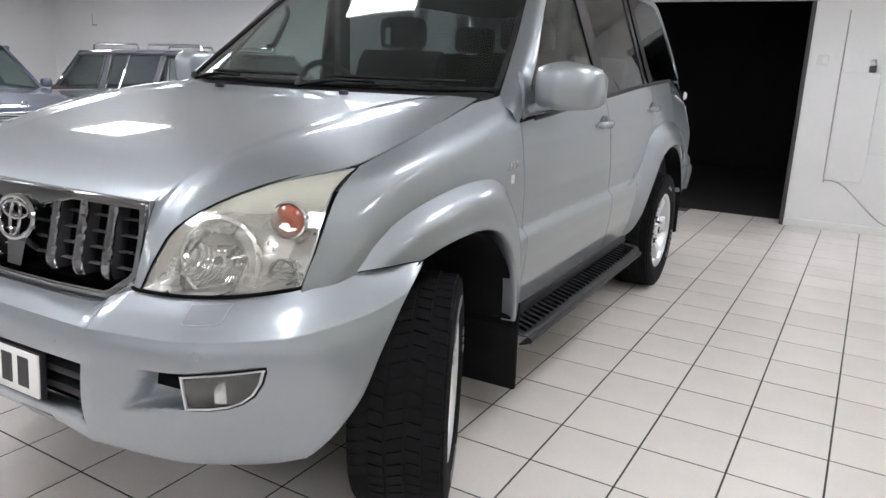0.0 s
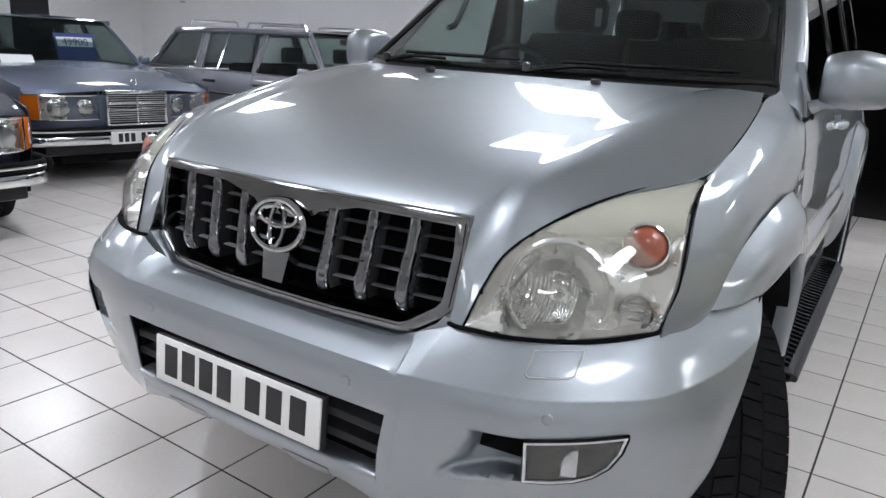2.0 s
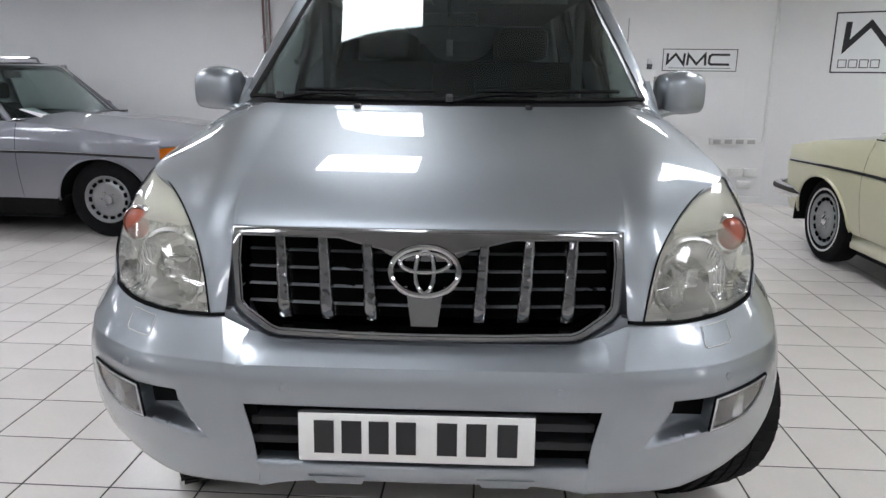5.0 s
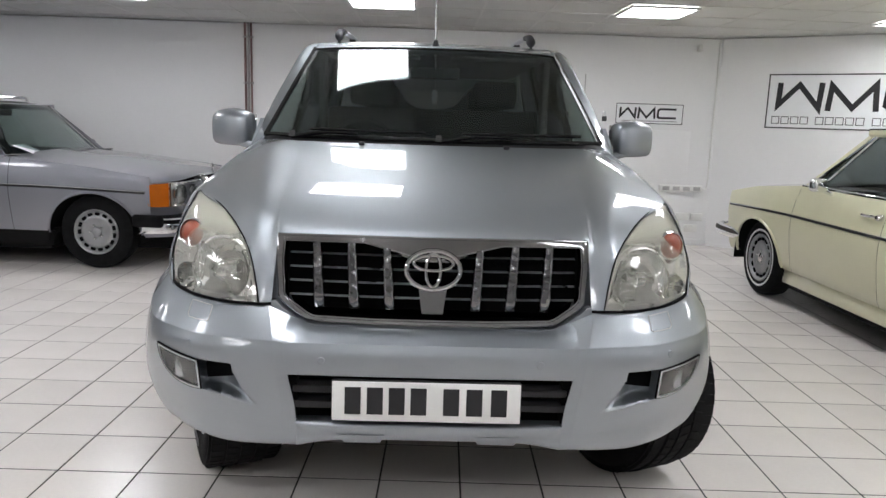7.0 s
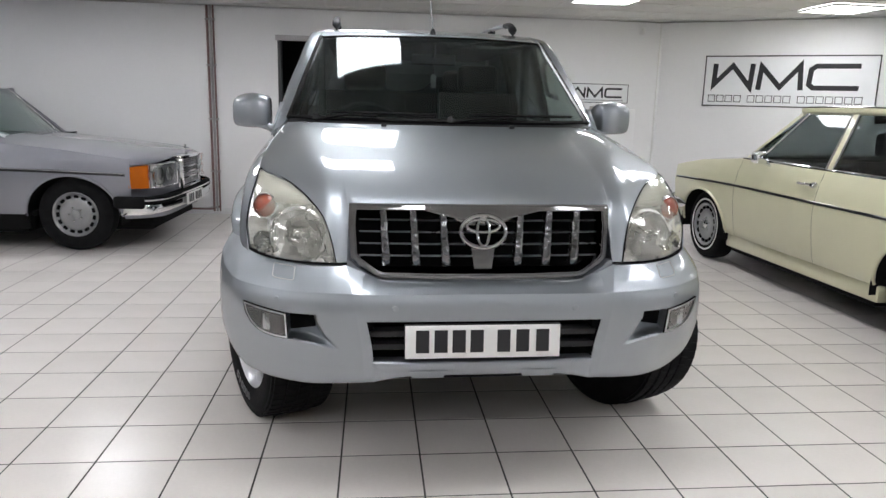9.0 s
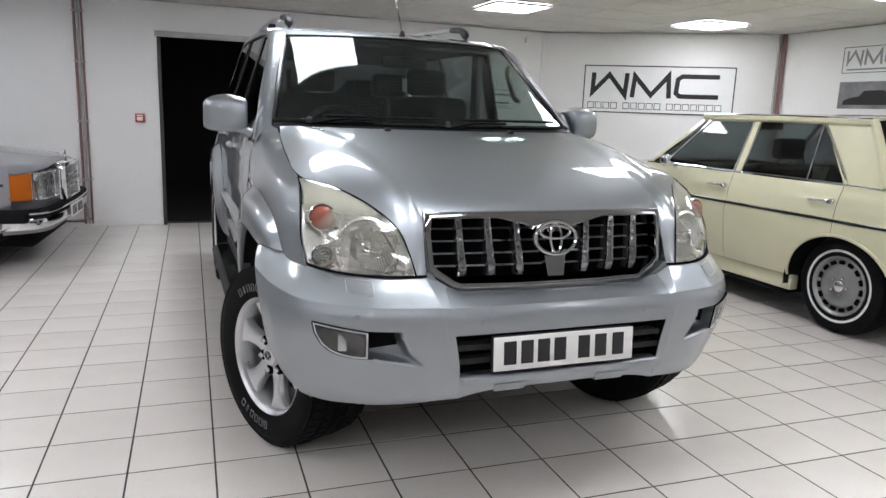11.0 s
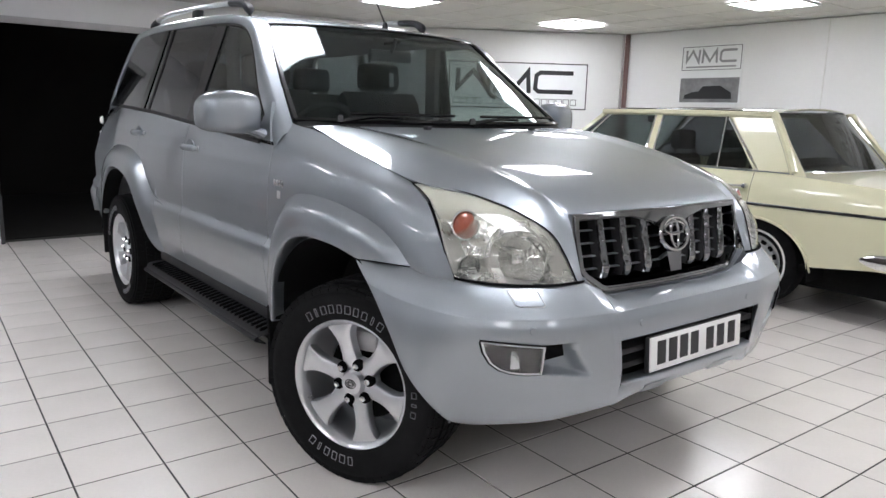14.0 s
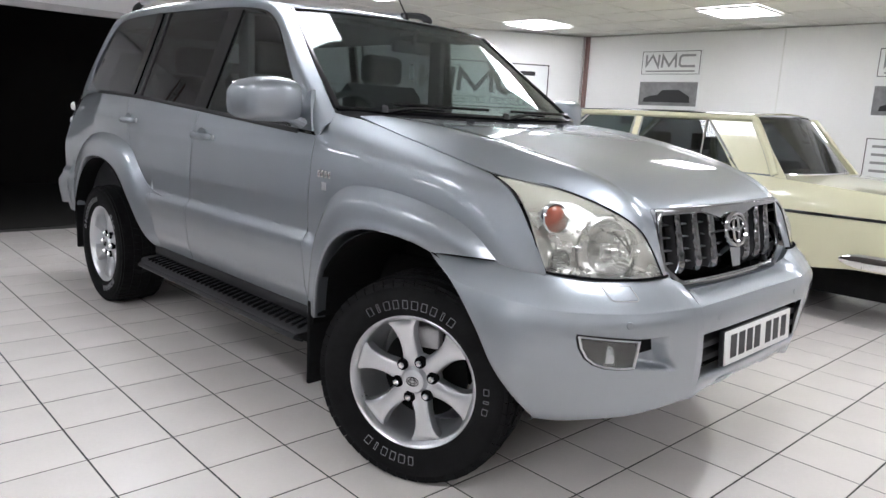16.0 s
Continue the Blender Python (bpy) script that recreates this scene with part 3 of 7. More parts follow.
# the shelf over the crease is nearly flat
for row in CORNER:
    row[1] = tuple(0.3 * b + 0.35 * (a + c) for a, b, c in zip(*row[:3]))
CORNER[9] = [(x - 0.022, y + 0.008, z) for x, y, z in CORNER[8]]
SCOOP = [(0.662, 0.664), (0.662, 0.571), (0.600, 0.566), (0.484, 0.545), (0.530, 0.592), (0.556, 0.640), (0.560, 0.664)]


def inside(poly, a, b):
    hit = False
    for (x0, y0), (x1, y1) in zip(poly, poly[1:] + poly[:1]):
        if (y0 > b) != (y1 > b) and a < (x1 - x0) * (b - y0) / (y1 - y0) + x0:
            hit = not hit
    return hit


def rim_gap(a, b, x, z):
    """Distance from (x, z) to the edge from a to b."""
    dx, dz = b[0] - a[0], b[1] - a[1]
    k = min(1, max(0, ((x - a[0]) * dx + (z - a[1]) * dz) / (dx * dx + dz * dz)))
    return math.hypot(x - a[0] - k * dx, z - a[1] - k * dz)


def scooped(g):
    g = g.copy()
    for i in range(g.shape[0]):
        for j in range(g.shape[1]):
            x, y, z = g[i, j]
            if y < -0.6 and inside(SCOOP, x, z):
                near = min(rim_gap(a, b, x, z) for a, b in zip(SCOOP, SCOOP[1:] + SCOOP[:1]))
                g[i, j, 1] += 0.058 * min(1, max(0, (x - 0.484) / 0.10)) ** 0.8 * min(1, near / 0.013) ** 0.8
    return g


corner_grid = loft(CORNER, 160, 200, across=2, along=1)
bumper = part("bumper_corner", sheet(scooped(corner_grid), 0.003, UP), BUMPER_SILVER, suv, sharp=85)
part("bumper_corner", sheet(mirrored(scooped(corner_grid), -1), 0.003, UP), BUMPER_SILVER, suv, sharp=85)
BAR = [
    [(0, -0.778, 0.758), (0.2, -0.776, 0.758), (0.33, -0.770, 0.760), (0.372, -0.768, 0.776), (0.405, -0.779, 0.790)],
    [(0, -0.815, 0.752), (0.2, -0.813, 0.752), (0.33, -0.810, 0.754), (0.375, -0.813, 0.762), (0.408, -0.822, 0.766)],
    [(0, -0.860, 0.735), (0.2, -0.860, 0.735), (0.33, -0.858, 0.735), (0.38, -0.857, 0.735), (0.412, -0.856, 0.735)],
    [(0, -0.873, 0.700), (0.2, -0.872, 0.700), (0.33, -0.869, 0.700), (0.38, -0.868, 0.700), (0.407, -0.866, 0.700)],
    [(0, -0.874, 0.655), (0.2, -0.873, 0.655), (0.33, -0.870, 0.655), (0.38, -0.869, 0.655), (0.398, -0.868, 0.655)],
    [(0, -0.868, 0.645), (0.2, -0.867, 0.645), (0.33, -0.864, 0.645), (0.37, -0.863, 0.645), (0.396, -0.863, 0.645)],
    [(0, -0.830, 0.640), (0.2, -0.830, 0.640), (0.33, -0.828, 0.640), (0.37, -0.827, 0.640), (0.396, -0.827, 0.640)],
]
whole("bumper_bar", BAR, 30, 36, BUMPER_SILVER, along=2)
LIP = [
    [(0, -0.830, 0.512), (0.2, -0.830, 0.512), (0.34, -0.828, 0.512), (0.374, -0.827, 0.512)],
    [(0, -0.868, 0.506), (0.2, -0.867, 0.506), (0.34, -0.864, 0.506), (0.374, -0.862, 0.506)],
    [(0, -0.872, 0.492), (0.2, -0.871, 0.492), (0.34, -0.866, 0.490), (0.373, -0.858, 0.490)],
    [(0, -0.862, 0.468), (0.2, -0.861, 0.468), (0.30, -0.858, 0.466), (0.374, -0.848, 0.455)],
    [(0, -0.840, 0.447), (0.2, -0.838, 0.447), (0.30, -0.838, 0.440), (0.376, -0.836, 0.425)],
    [(0, -0.760, 0.442), (0.2, -0.760, 0.442), (0.30, -0.758, 0.434), (0.370, -0.752, 0.415)],
]
whole("bumper_lip", LIP, 30, 24, BUMPER_SILVER)
for s in (1, -1):
    part("tow_cover", prism([(-0.064, 0.474), (0.064, 0.474), (0.052, 0.440), (-0.052, 0.440)], lambda a, b, k: (s * 0.19 + a, -0.868 + 0.72 * (0.474 - b) + k, b), 0.03), SILVER, suv, smooth=False)

# greenhouse side ring: A-post, cant rail, D-post
W_RING = [(0.850, 0.548, 1.145), (0.800, 0.800, 1.365), (0.748, 0.965, 1.530), (0.715, 1.090, 1.640), (0.697, 1.260, 1.700), (0.688, 1.640, 1.732), (0.680, 2.370, 1.752), (0.676, 2.900, 1.748), (0.686, 3.070, 1.702), (0.722, 3.205, 1.575), (0.762, 3.305, 1.430), (0.790, 3.265, 1.335), (0.798, 3.12, 1.298)]
R_RING = [(0.780, 0.515, 1.225), (0.715, 0.800, 1.462), (0.662, 0.985, 1.610), (0.630, 1.110, 1.700), (0.622, 1.300, 1.748), (0.620, 1.680, 1.785), (0.618, 2.350, 1.812), (0.612, 2.960, 1.802), (0.612, 3.220, 1.765), (0.640, 3.430, 1.600), (0.690, 3.560, 1.400), (0.735, 3.615, 1.290), (0.76, 3.64, 1.22)]
mid_ring = (np.array(W_RING) + np.array(R_RING)) / 2 + np.array([0.018, -0.004, 0.012])
inner_ring = np.array(W_RING) + np.array([-0.025, 0.004, -0.002])
both("side_frame", [R_RING, mid_ring, W_RING, inner_ring], 90, 14, SILVER)

ROOF = [
    [(0, 0.988, 1.706), (0.30, 1.005, 1.704), (0.52, 1.058, 1.697), (0.632, 1.112, 1.700)],
    [(0, 1.06, 1.728), (0.30, 1.08, 1.726), (0.52, 1.13, 1.718), (0.626, 1.20, 1.722)],
    [(0, 1.30, 1.766), (0.30, 1.32, 1.764), (0.53, 1.34, 1.757), (0.622, 1.36, 1.755)],
    [(0, 1.70, 1.802), (0.30, 1.70, 1.800), (0.53, 1.70, 1.794), (0.620, 1.70, 1.787)],
    [(0, 2.35, 1.828), (0.30, 2.35, 1.826), (0.53, 2.35, 1.820), (0.618, 2.35, 1.812)],
    [(0, 2.90, 1.818), (0.30, 2.90, 1.817), (0.53, 2.90, 1.810), (0.612, 2.90, 1.800)],
    [(0, 3.28, 1.79), (0.30, 3.28, 1.789), (0.53, 3.26, 1.781), (0.612, 3.22, 1.765)],
    [(0, 3.53, 1.60), (0.30, 3.52, 1.60), (0.53, 3.49, 1.60), (0.640, 3.43, 1.600)],
]
whole("roof", ROOF, 26, 60, SILVER)

# windscreen
def bowed(y0, z0, x1, dy, dz):
    """A row across the screen from its middle to x1, falling back by dy and rising by dz at the end."""
    return [(x1 * f, y0 + dy * (0.62 * f * f + 0.38 * f ** 6), z0 + dz * f * f) for f in np.linspace(0, 1, 12)]


SCREEN = [bowed(0.400, 1.258, 0.764, 0.140, 0.004), bowed(0.690, 1.488, 0.702, 0.125, -0.018), bowed(0.985, 1.703, 0.630, 0.120, -0.009)]
whole("windscreen", SCREEN, 30, 24, SCREEN_GLASS, thick=0.005, label="large clear raked windscreen")
g = loft(SCREEN, 30, 24)
for s in (1, -1):
    part("windscreen_seal", tube(mirrored(g[:, -1] + np.array([-0.004, 0, 0.004]), s), 0.011, 6), GLOSS_BLACK, suv)
for row, dz in ((0, 0.004), (-1, 0.0)):
    line = np.concatenate([mirrored(g, -1)[row, :0:-1], g[row]]) + np.array([0, 0, dz])
    part("windscreen_seal", tube(line, 0.012 if row == 0 else 0.006, 6), GLOSS_BLACK, suv)


# body side: x against z
def side_x(y, z):
    prof = [(0.47, 0.870), (0.56, 0.896), (0.66, 0.910), (0.725, 0.915), (0.755, 0.912), (0.785, 0.889), (0.90, 0.891), (1.00, 0.884), (1.08, 0.876), (1.15, 0.862), (1.22, 0.842), (1.30, 0.815)]
    zs, xs = zip(*prof)
    return float(np.interp(z, zs, xs)) - 0.012 * max(0, (y - 2.2) / 1.2) ** 2 - 0.004 * max(0, (0.9 - y) / 0.35) ** 2 - 0.078 * min(1, max(0, (y - 3.0) / 0.6)) * min(1, max(0, (z - 0.95) / 0.35))


def belt(y):
    return float(np.interp(y, (0.55, 1.49, 2.29, 2.86, 3.5), (1.160, 1.220, 1.268, 1.290, 1.300)))


# the wings, whose rear edge meets the front door flush
g = loft(WING, 72, 48)
for j in range(g.shape[1]):
    x, y, z = g[-1, j]
    w = min(1.0, max(0.0, (1.185 - z) / 0.03))
    shift = np.array([side_x(0.556, z) - x, 0.5530 - y, 0.0]) * w
    for i in range(1, 11):
        f = 1 - (i - 1) / 10
        g[-i, j] += shift * f * f * (3 - 2 * f)
for s in (1, -1):
    part("wing", sheet(mirrored(g, s), 0.004, UP), SILVER, suv)


def side_panel(name, y0, y1, low, material=SILVER, ny=40, nz=80, parent=None):
    out = []
    for s in (1, -1):
        g = np.zeros((nz, ny, 3))
        for a in range(ny):
            y = y0(1) + (y1(1) - y0(1)) * a / (ny - 1)
            for b in range(nz):
                f = b / (nz - 1)
                yy = y0(f) + (y1(f) - y0(f)) * a / (ny - 1)
                z0 = low(yy)
                z = z0 + (belt(yy) - z0) * f
                g[b, a] = (s * side_x(yy, z), yy, z)
        out.append(part(name, sheet(g, 0.004, UP), material, parent or suv))
    return out


def rear_arch(y):
    if y < 2.06:
        return 0.475
    d = min(1.0, abs(y - 2.74) / 0.70)
    return max(0.475, 0.40 + 0.56 * math.sqrt(max(0, 1 - d * d)) + 0.02)


side_panel("front_door", lambda f: 0.5562, lambda f: 1.612 - 0.03 * f, lambda y: 0.475)
side_panel("rear_door", lambda f: 1.618 - 0.03 * f, lambda f: 2.33 + 0.20 * f, rear_arch, ny=50)
side_panel("rear_quarter", lambda f: 2.336 + 0.20 * f, lambda f: 3.59, rear_arch, ny=50)
# dark rebates behind the shut lines
for y_low, y_high, z0 in ((0.555, 0.555, 0.48), (1.615, 1.585, 0.48), (2.40, 2.533, 0.98)):
    for s in (1, -1):
        line = [(s * (side_x(y, z) - 0.0030), y, z) for z in np.linspace(z0, belt(y_high) - 0.01, 30) for y in [y_low + (y_high - y_low) * (z - z0) / (1.2 - z0)]]
        part("shut_line", tube(line, 0.0022, 6), GAP_BLACK, suv)
# belt moulding
for s in (1, -1):
    line = [(s * (side_x(y, belt(y)) + 0.002), y, belt(y) + 0.003) for y in np.linspace(0.68, 3.14, 40)]
    part("belt_moulding", tube(line, 0.011, 6, squash=(0.6, 1, 1)), DARK_PLASTIC, suv)

# side glass and its black posts
def glass_x(z):
    return float(np.interp(z, (1.15, 1.22, 1.36, 1.53, 1.64, 1.70, 1.752), (0.846, 0.836, 0.792, 0.738, 0.704, 0.686, 0.670)))


def ring_top(y):
    pts = [(p[1], p[2]) for p in W_RING[:10]]
    return float(np.interp(y, [p[0] for p in pts], [p[1] for p in pts]))


def side_glass(name, y0, y1, material, label=""):
    for s in (1, -1):
        g = np.zeros((16, 24, 3))
        for a in range(24):
            for b in range(16):
                f = b / 15
                y = y0(f) + (y1(f) - y0(f)) * a / 23
                z = belt(y) + (ring_top(y) + 0.006 - belt(y)) * f
                g[b, a] = (s * glass_x(z), y, z)
        part(name, sheet(g, 0.004, UP), material, suv, label)


side_glass("front_side_window", lambda f: 0.60, lambda f: 1.535 - 0.10 * f, SIDE_GLASS)
side_glass("rear_side_window", lambda f: 1.655 - 0.09 * f, lambda f: 2.36 - 0.10 * f, DARK_GLASS, "dark tinted rear window")
side_glass("rear_side_window", lambda f: 2.40 - 0.10 * f, lambda f: 2.48 - 0.10 * f, DARK_GLASS)
side_glass("quarter_window", lambda f: 2.55 - 0.12 * f, lambda f: 3.30 - 0.22 * f, DARK_GLASS, "dark tinted quarter window")


def post(y_low, y_high, w_low, w_high, material, out=0.006):
    for s in (1, -1):
        g = np.zeros((10, 4, 3))
        for b in range(10):
            f = b / 9
            c, w = y_low + (y_high - y_low) * f, w_low + (w_high - w_low) * f
            for a in range(4):
                y = c - w / 2 + w * a / 3
                z = belt(y) + (ring_top(y) + 0.008 - belt(y)) * f
                g[b, a] = (s * (glass_x(z) + out), y, z)
        part("door_post", sheet(g, 0.02, UP), material, suv)


post(1.595, 1.495, 0.13, 0.13, GLOSS_BLACK)
post(2.38, 2.28, 0.022, 0.022, DARK_PLASTIC)
post(2.515, 2.405, 0.085, 0.07, GLOSS_BLACK)
for s in (1, -1):
    edge = spline(W_RING[:6], 40) + np.array([-0.010, 0.010, -0.008])
    part("window_frame", tube(mirrored(edge, s), 0.009, 6), GLOSS_BLACK, suv)

# tail
TAIL = [
    [(0, 3.540, 1.60), (0.4, 3.525, 1.60), (0.640, 3.440, 1.60), (0.66, 3.410, 1.58)],
    [(0, 3.660, 1.27), (0.4, 3.650, 1.27), (0.70, 3.610, 1.27), (0.77, 3.560, 1.25)],
    [(0, 3.710, 1.00), (0.4, 3.700, 1.00), (0.76, 3.660, 1.00), (0.862, 3.560, 1.00)],
    [(0, 3.710, 0.75), (0.4, 3.700, 0.75), (0.78, 3.670, 0.75), (0.872, 3.560, 0.75)],
    [(0, 3.740, 0.55), (0.4, 3.740, 0.55), (0.78, 3.700, 0.55), (0.872, 3.580, 0.55)],
]
whole("tailgate", TAIL, 26, 30, SILVER)
whole("rear_window", [[(0, 3.552, 1.575), (0.3, 3.542, 1.575), (0.55, 3.500, 1.575)], [(0, 3.655, 1.29), (0.3, 3.648, 1.29), (0.60, 3.625, 1.29)]], 16, 8, DARK_GLASS)
both("rear_bumper", [[(0.45, 3.770, 0.72), (0.75, 3.760, 0.72), (0.875, 3.690, 0.72), (0.885, 3.500, 0.74)], [(0.45, 3.810, 0.66), (0.77, 3.790, 0.66), (0.895, 3.710, 0.66), (0.905, 3.480, 0.66)], [(0.45, 3.790, 0.52), (0.75, 3.770, 0.52), (0.88, 3.690, 0.52), (0.89, 3.460, 0.54)]], 20, 10, SILVER)
whole("rear_bumper", [[(0, 3.770, 0.72), (0.45, 3.770, 0.72)], [(0, 3.810, 0.66), (0.45, 3.810, 0.66)], [(0, 3.790, 0.52), (0.45, 3.790, 0.52)]], 6, 8, SILVER)
both("tail_lamp", [[(0.705, 3.610, 1.28), (0.752, 3.592, 1.28), (0.762, 3.545, 1.28)], [(0.765, 3.650, 1.10), (0.812, 3.622, 1.10), (0.826, 3.560, 1.10)], [(0.80, 3.672, 0.92), (0.846, 3.638, 0.92), (0.858, 3.570, 0.92)]], 10, 14, FOG_SHELL, thick=0.02, label="dark tail lamp cluster")
for s in (1, -1):
    for y, z in ((3.575, 1.19), (3.60, 1.09)):
        part("tail_bulb", lathe([(0, 0.014), (0.022, 0.010), (0.030, -0.004)], 20, m=Matrix.Translation((s * 0.806, y + 0.03, z)) @ Matrix.Diagonal((s, 1, 1, 1))), PLATE_WHITE, suv)


# underbody and wheel wells
part("underbody", box(-0.80, 0.80, 0.50, 2.10, 0.27, 0.62, 0.02), UNDER, suv)
part("engine_guard", box(-0.62, 0.62, -0.66, 0.495, 0.40, 0.72, 0.02), UNDER, suv)
# unseen block added only to darken the floor beneath the nose
part("floor_shade_block", box(-0.56, 0.56, -0.42, 0.49, 0.26, 0.39, 0.02), UNDER, suv)
part("rear_underbody", box(-0.62, 0.62, 2.105, 3.60, 0.38, 0.80, 0.02), UNDER, suv)


def well(yc, r):
    for s in (1, -1):
        g = np.zeros((24, 6, 3))
        for i in range(24):
            a = math.radians(2 + 176 * i / 23)
            for j in range(6):
                g[i, j] = (s * (0.58 + (0.34 if a < 2.5 else 0.25) * j / 5), yc + r * math.cos(a), 0.42 + r * math.sin(a) * 0.95)
        part("wheel_well", sheet(g, 0.004, (0, yc, 3)), UNDER, suv)
        part("wheel_well", box(s * 0.575, s * 0.59, yc - r, yc + r, 0.42, 0.92), UNDER, suv)


well(-0.02, 0.475)
well(2.79, 0.50)

# ---- wheels ----
def suv_wheel():
    w = empty("wheel", None)
    R, B = 0.366, 0.132
    prof = [(0.228, -B + 0.012), (0.242, -B), (0.266, -B - 0.006), (0.305, -B - 0.009), (R - 0.033, -B - 0.004), (R - 0.016, -B + 0.012), (R - 0.008, -B + 0.03), (R - 0.005, 0), (R - 0.008, B - 0.03), (R - 0.016, B - 0.012), (R - 0.033, B + 0.004), (0.305, B + 0.009), (0.266, B + 0.006), (0.242, B), (0.228, B - 0.012)]
    tyre = part("tyre", lathe(prof, 72), RUBBER, w)
    blocks = bmesh.new()
    for k in range(56):
        for row, (x, wd) in enumerate(((-0.102, 0.046), (-0.052, 0.040), (0, 0.042), (0.052, 0.040), (0.102, 0.046))):
            a = 2 * math.pi * (k + (0.5 if row % 2 else 0)) / 56
            skew = (0.35, -0.5, 0.5, -0.5, -0.35)[row]
            r = R - 0.0055 if abs(x) < 0.09 else R - 0.012
            box(x - wd / 2, x + wd / 2, -0.0182, 0.0182, r - 0.006, r + 0.0055, bm=blocks,
                m=Matrix.Rotation(a, 4, "X") @ Matrix(((1, 0, 0, 0), (skew * 0.5, 1, 0, 0), (0, 0, 1, 0), (0, 0, 0, 1))))
    for k in range(56):
        for s in (1, -1):
            a = 2 * math.pi * (k + 0.5) / 56
            box(s * 0.118, s * 0.1345, -0.0180, 0.0180, 0.326, R - 0.0175, bm=blocks, m=Matrix.Rotation(a, 4, "X"))
    part("tread", blocks, RUBBER, tyre, "chunky all-terrain tread blocks", smooth=False)
    # outlined lettering on the wall, as plain bars
    for a0, n, size in ((92, 10, 0.034), (256, 6, 0.036), (-2, 3, 0.022)):
        marks = bmesh.new()
        for i in range(n):
            a = radians(a0 + 7.2 * (i - (n - 1) / 2))
            m = Matrix.Rotation(a - math.pi / 2, 4, "X")
            hw = (0.0105, 0.004, 0.010, 0.0095, 0.011, 0.0085, 0.0095)[i % 7]
            for dy, dz, wy, wz in ((-hw, 0, 0.0014, size * 0.82), (hw, 0, 0.0014, size * 0.82), (0, size * 0.41, 2 * hw, 0.0014), (0, -size * 0.41, 2 * hw, 0.0014)):
                box(0.139, 0.1425, dy - wy / 2, dy + wy / 2, 0.277 + dz - wz / 2, 0.277 + dz + wz / 2, bm=marks, m=m)
        part("sidewall_marking", marks, GREY_INK, tyre, "raised pale outlined bars on the tyre wall", smooth=False)
    rim = part("rim", lathe([(0.15, -0.10), (0.205, -0.11), (0.222, -0.122), (0.205, -0.05), (0.203, 0.06), (0.214, 0.092), (0.220, 0.112), (0.228, 0.124), (0.234, 0.128), (0.241, 0.124), (0.240, 0.105)], 64), SATIN, w, "six-spoke silver alloy rim")
    spoke = bmesh.new()
    for k in range(6):
        m = Matrix.Rotation(2 * math.pi * k / 6 + 0.26, 4, "X")
        rows = []
        for r, x, wd, th in ((0.060, 0.084, 0.036, 0.03), (0.085, 0.087, 0.031, 0.03), (0.12, 0.091, 0.028, 0.03), (0.16, 0.096, 0.032, 0.03), (0.192, 0.100, 0.044, 0.03), (0.214, 0.098, 0.060, 0.02)):
            rows.append([(x - th, -wd - 0.004, r), (x - 0.004, -wd, r), (x + 0.004, -wd + 0.008, r), (x + 0.007, 0, r), (x + 0.004, wd - 0.008, r), (x - 0.004, wd, r), (x - th, wd + 0.004, r)])
        g = np.array(rows, float)
        one = sheet(loft(g, 13, 16), 0.004, (-1, 0, 0.12))
        bmesh.ops.transform(one, matrix=m, verts=one.verts)
        join(spoke, one)
    part("spokes", spoke, SATIN, rim, "six broad alloy spokes")
    part("hub_cap", lathe([(0, 0.112), (0.030, 0.112), (0.040, 0.108), (0.046, 0.098), (0.050, 0.092), (0.082, 0.089), (0.088, 0.075), (0.088, 0.05)], 40), SATIN, rim)
    ring = bmesh.new()
    for a, b, ang in ((0.022, 0.016, 0), (0.009, 0.015, 0), (0.016, 0.006, 0)):
        pts = [(0.1135, a * math.cos(t), b * math.sin(t)) for t in np.linspace(0, 2 * math.pi, 24, endpoint=False)]
        tube(pts, 0.0015, 5, bm=ring, closed=True)
    part("hub_emblem", ring, DARK_PLASTIC, rim)
    for k in range(6):
        m = Matrix.Rotation(2 * math.pi * (k + 0.5) / 6 + 0.26, 4, "X") @ Matrix.Translation((0, 0, 0.0675))
        part("nut_hole", lathe([(0, 0.0935), (0.0165, 0.0935), (0.0165, 0.0975), (0.0205, 0.0965), (0.0215, 0.08)], 18, m=m), GAP_BLACK, rim)
        part("wheel_nut", lathe([(0, 0.113), (0.007, 0.1125), (0.0115, 0.108), (0.012, 0.085)], 6, m=m), CHROME, rim)
    part("brake_disc", lathe([(0.05, 0.0), (0.16, 0.005), (0.16, -0.015), (0.05, -0.015)], 40), UNDER, w)
    part("brake_caliper", box(-0.03, 0.04, -0.06, 0.06, 0.10, 0.175, 0.01), PIPE_GREY, w)
    return w


STEER = 24.0
wheel = suv_wheel()
wheel.parent = suv
wheel.matrix_basis = pose(-0.772, -0.043, 0.361, 0, 0, 180 + STEER)
for m in (pose(0.785, -0.02, 0.363, 14, 0, STEER), pose(-0.785, 2.80, 0.363, 40, 0, 180), pose(0.785, 2.80, 0.363, 75, 0, 0)):
    c = copy_thing(wheel, m)

# ---- grille ----
def grille_y(x, z):
    return -0.757 + 0.050 * (z - 0.77) / 0.24 + 0.13 * x * x


def on_grille(x, z, d=0.0):
    return (x, grille_y(x, z) + d, z)


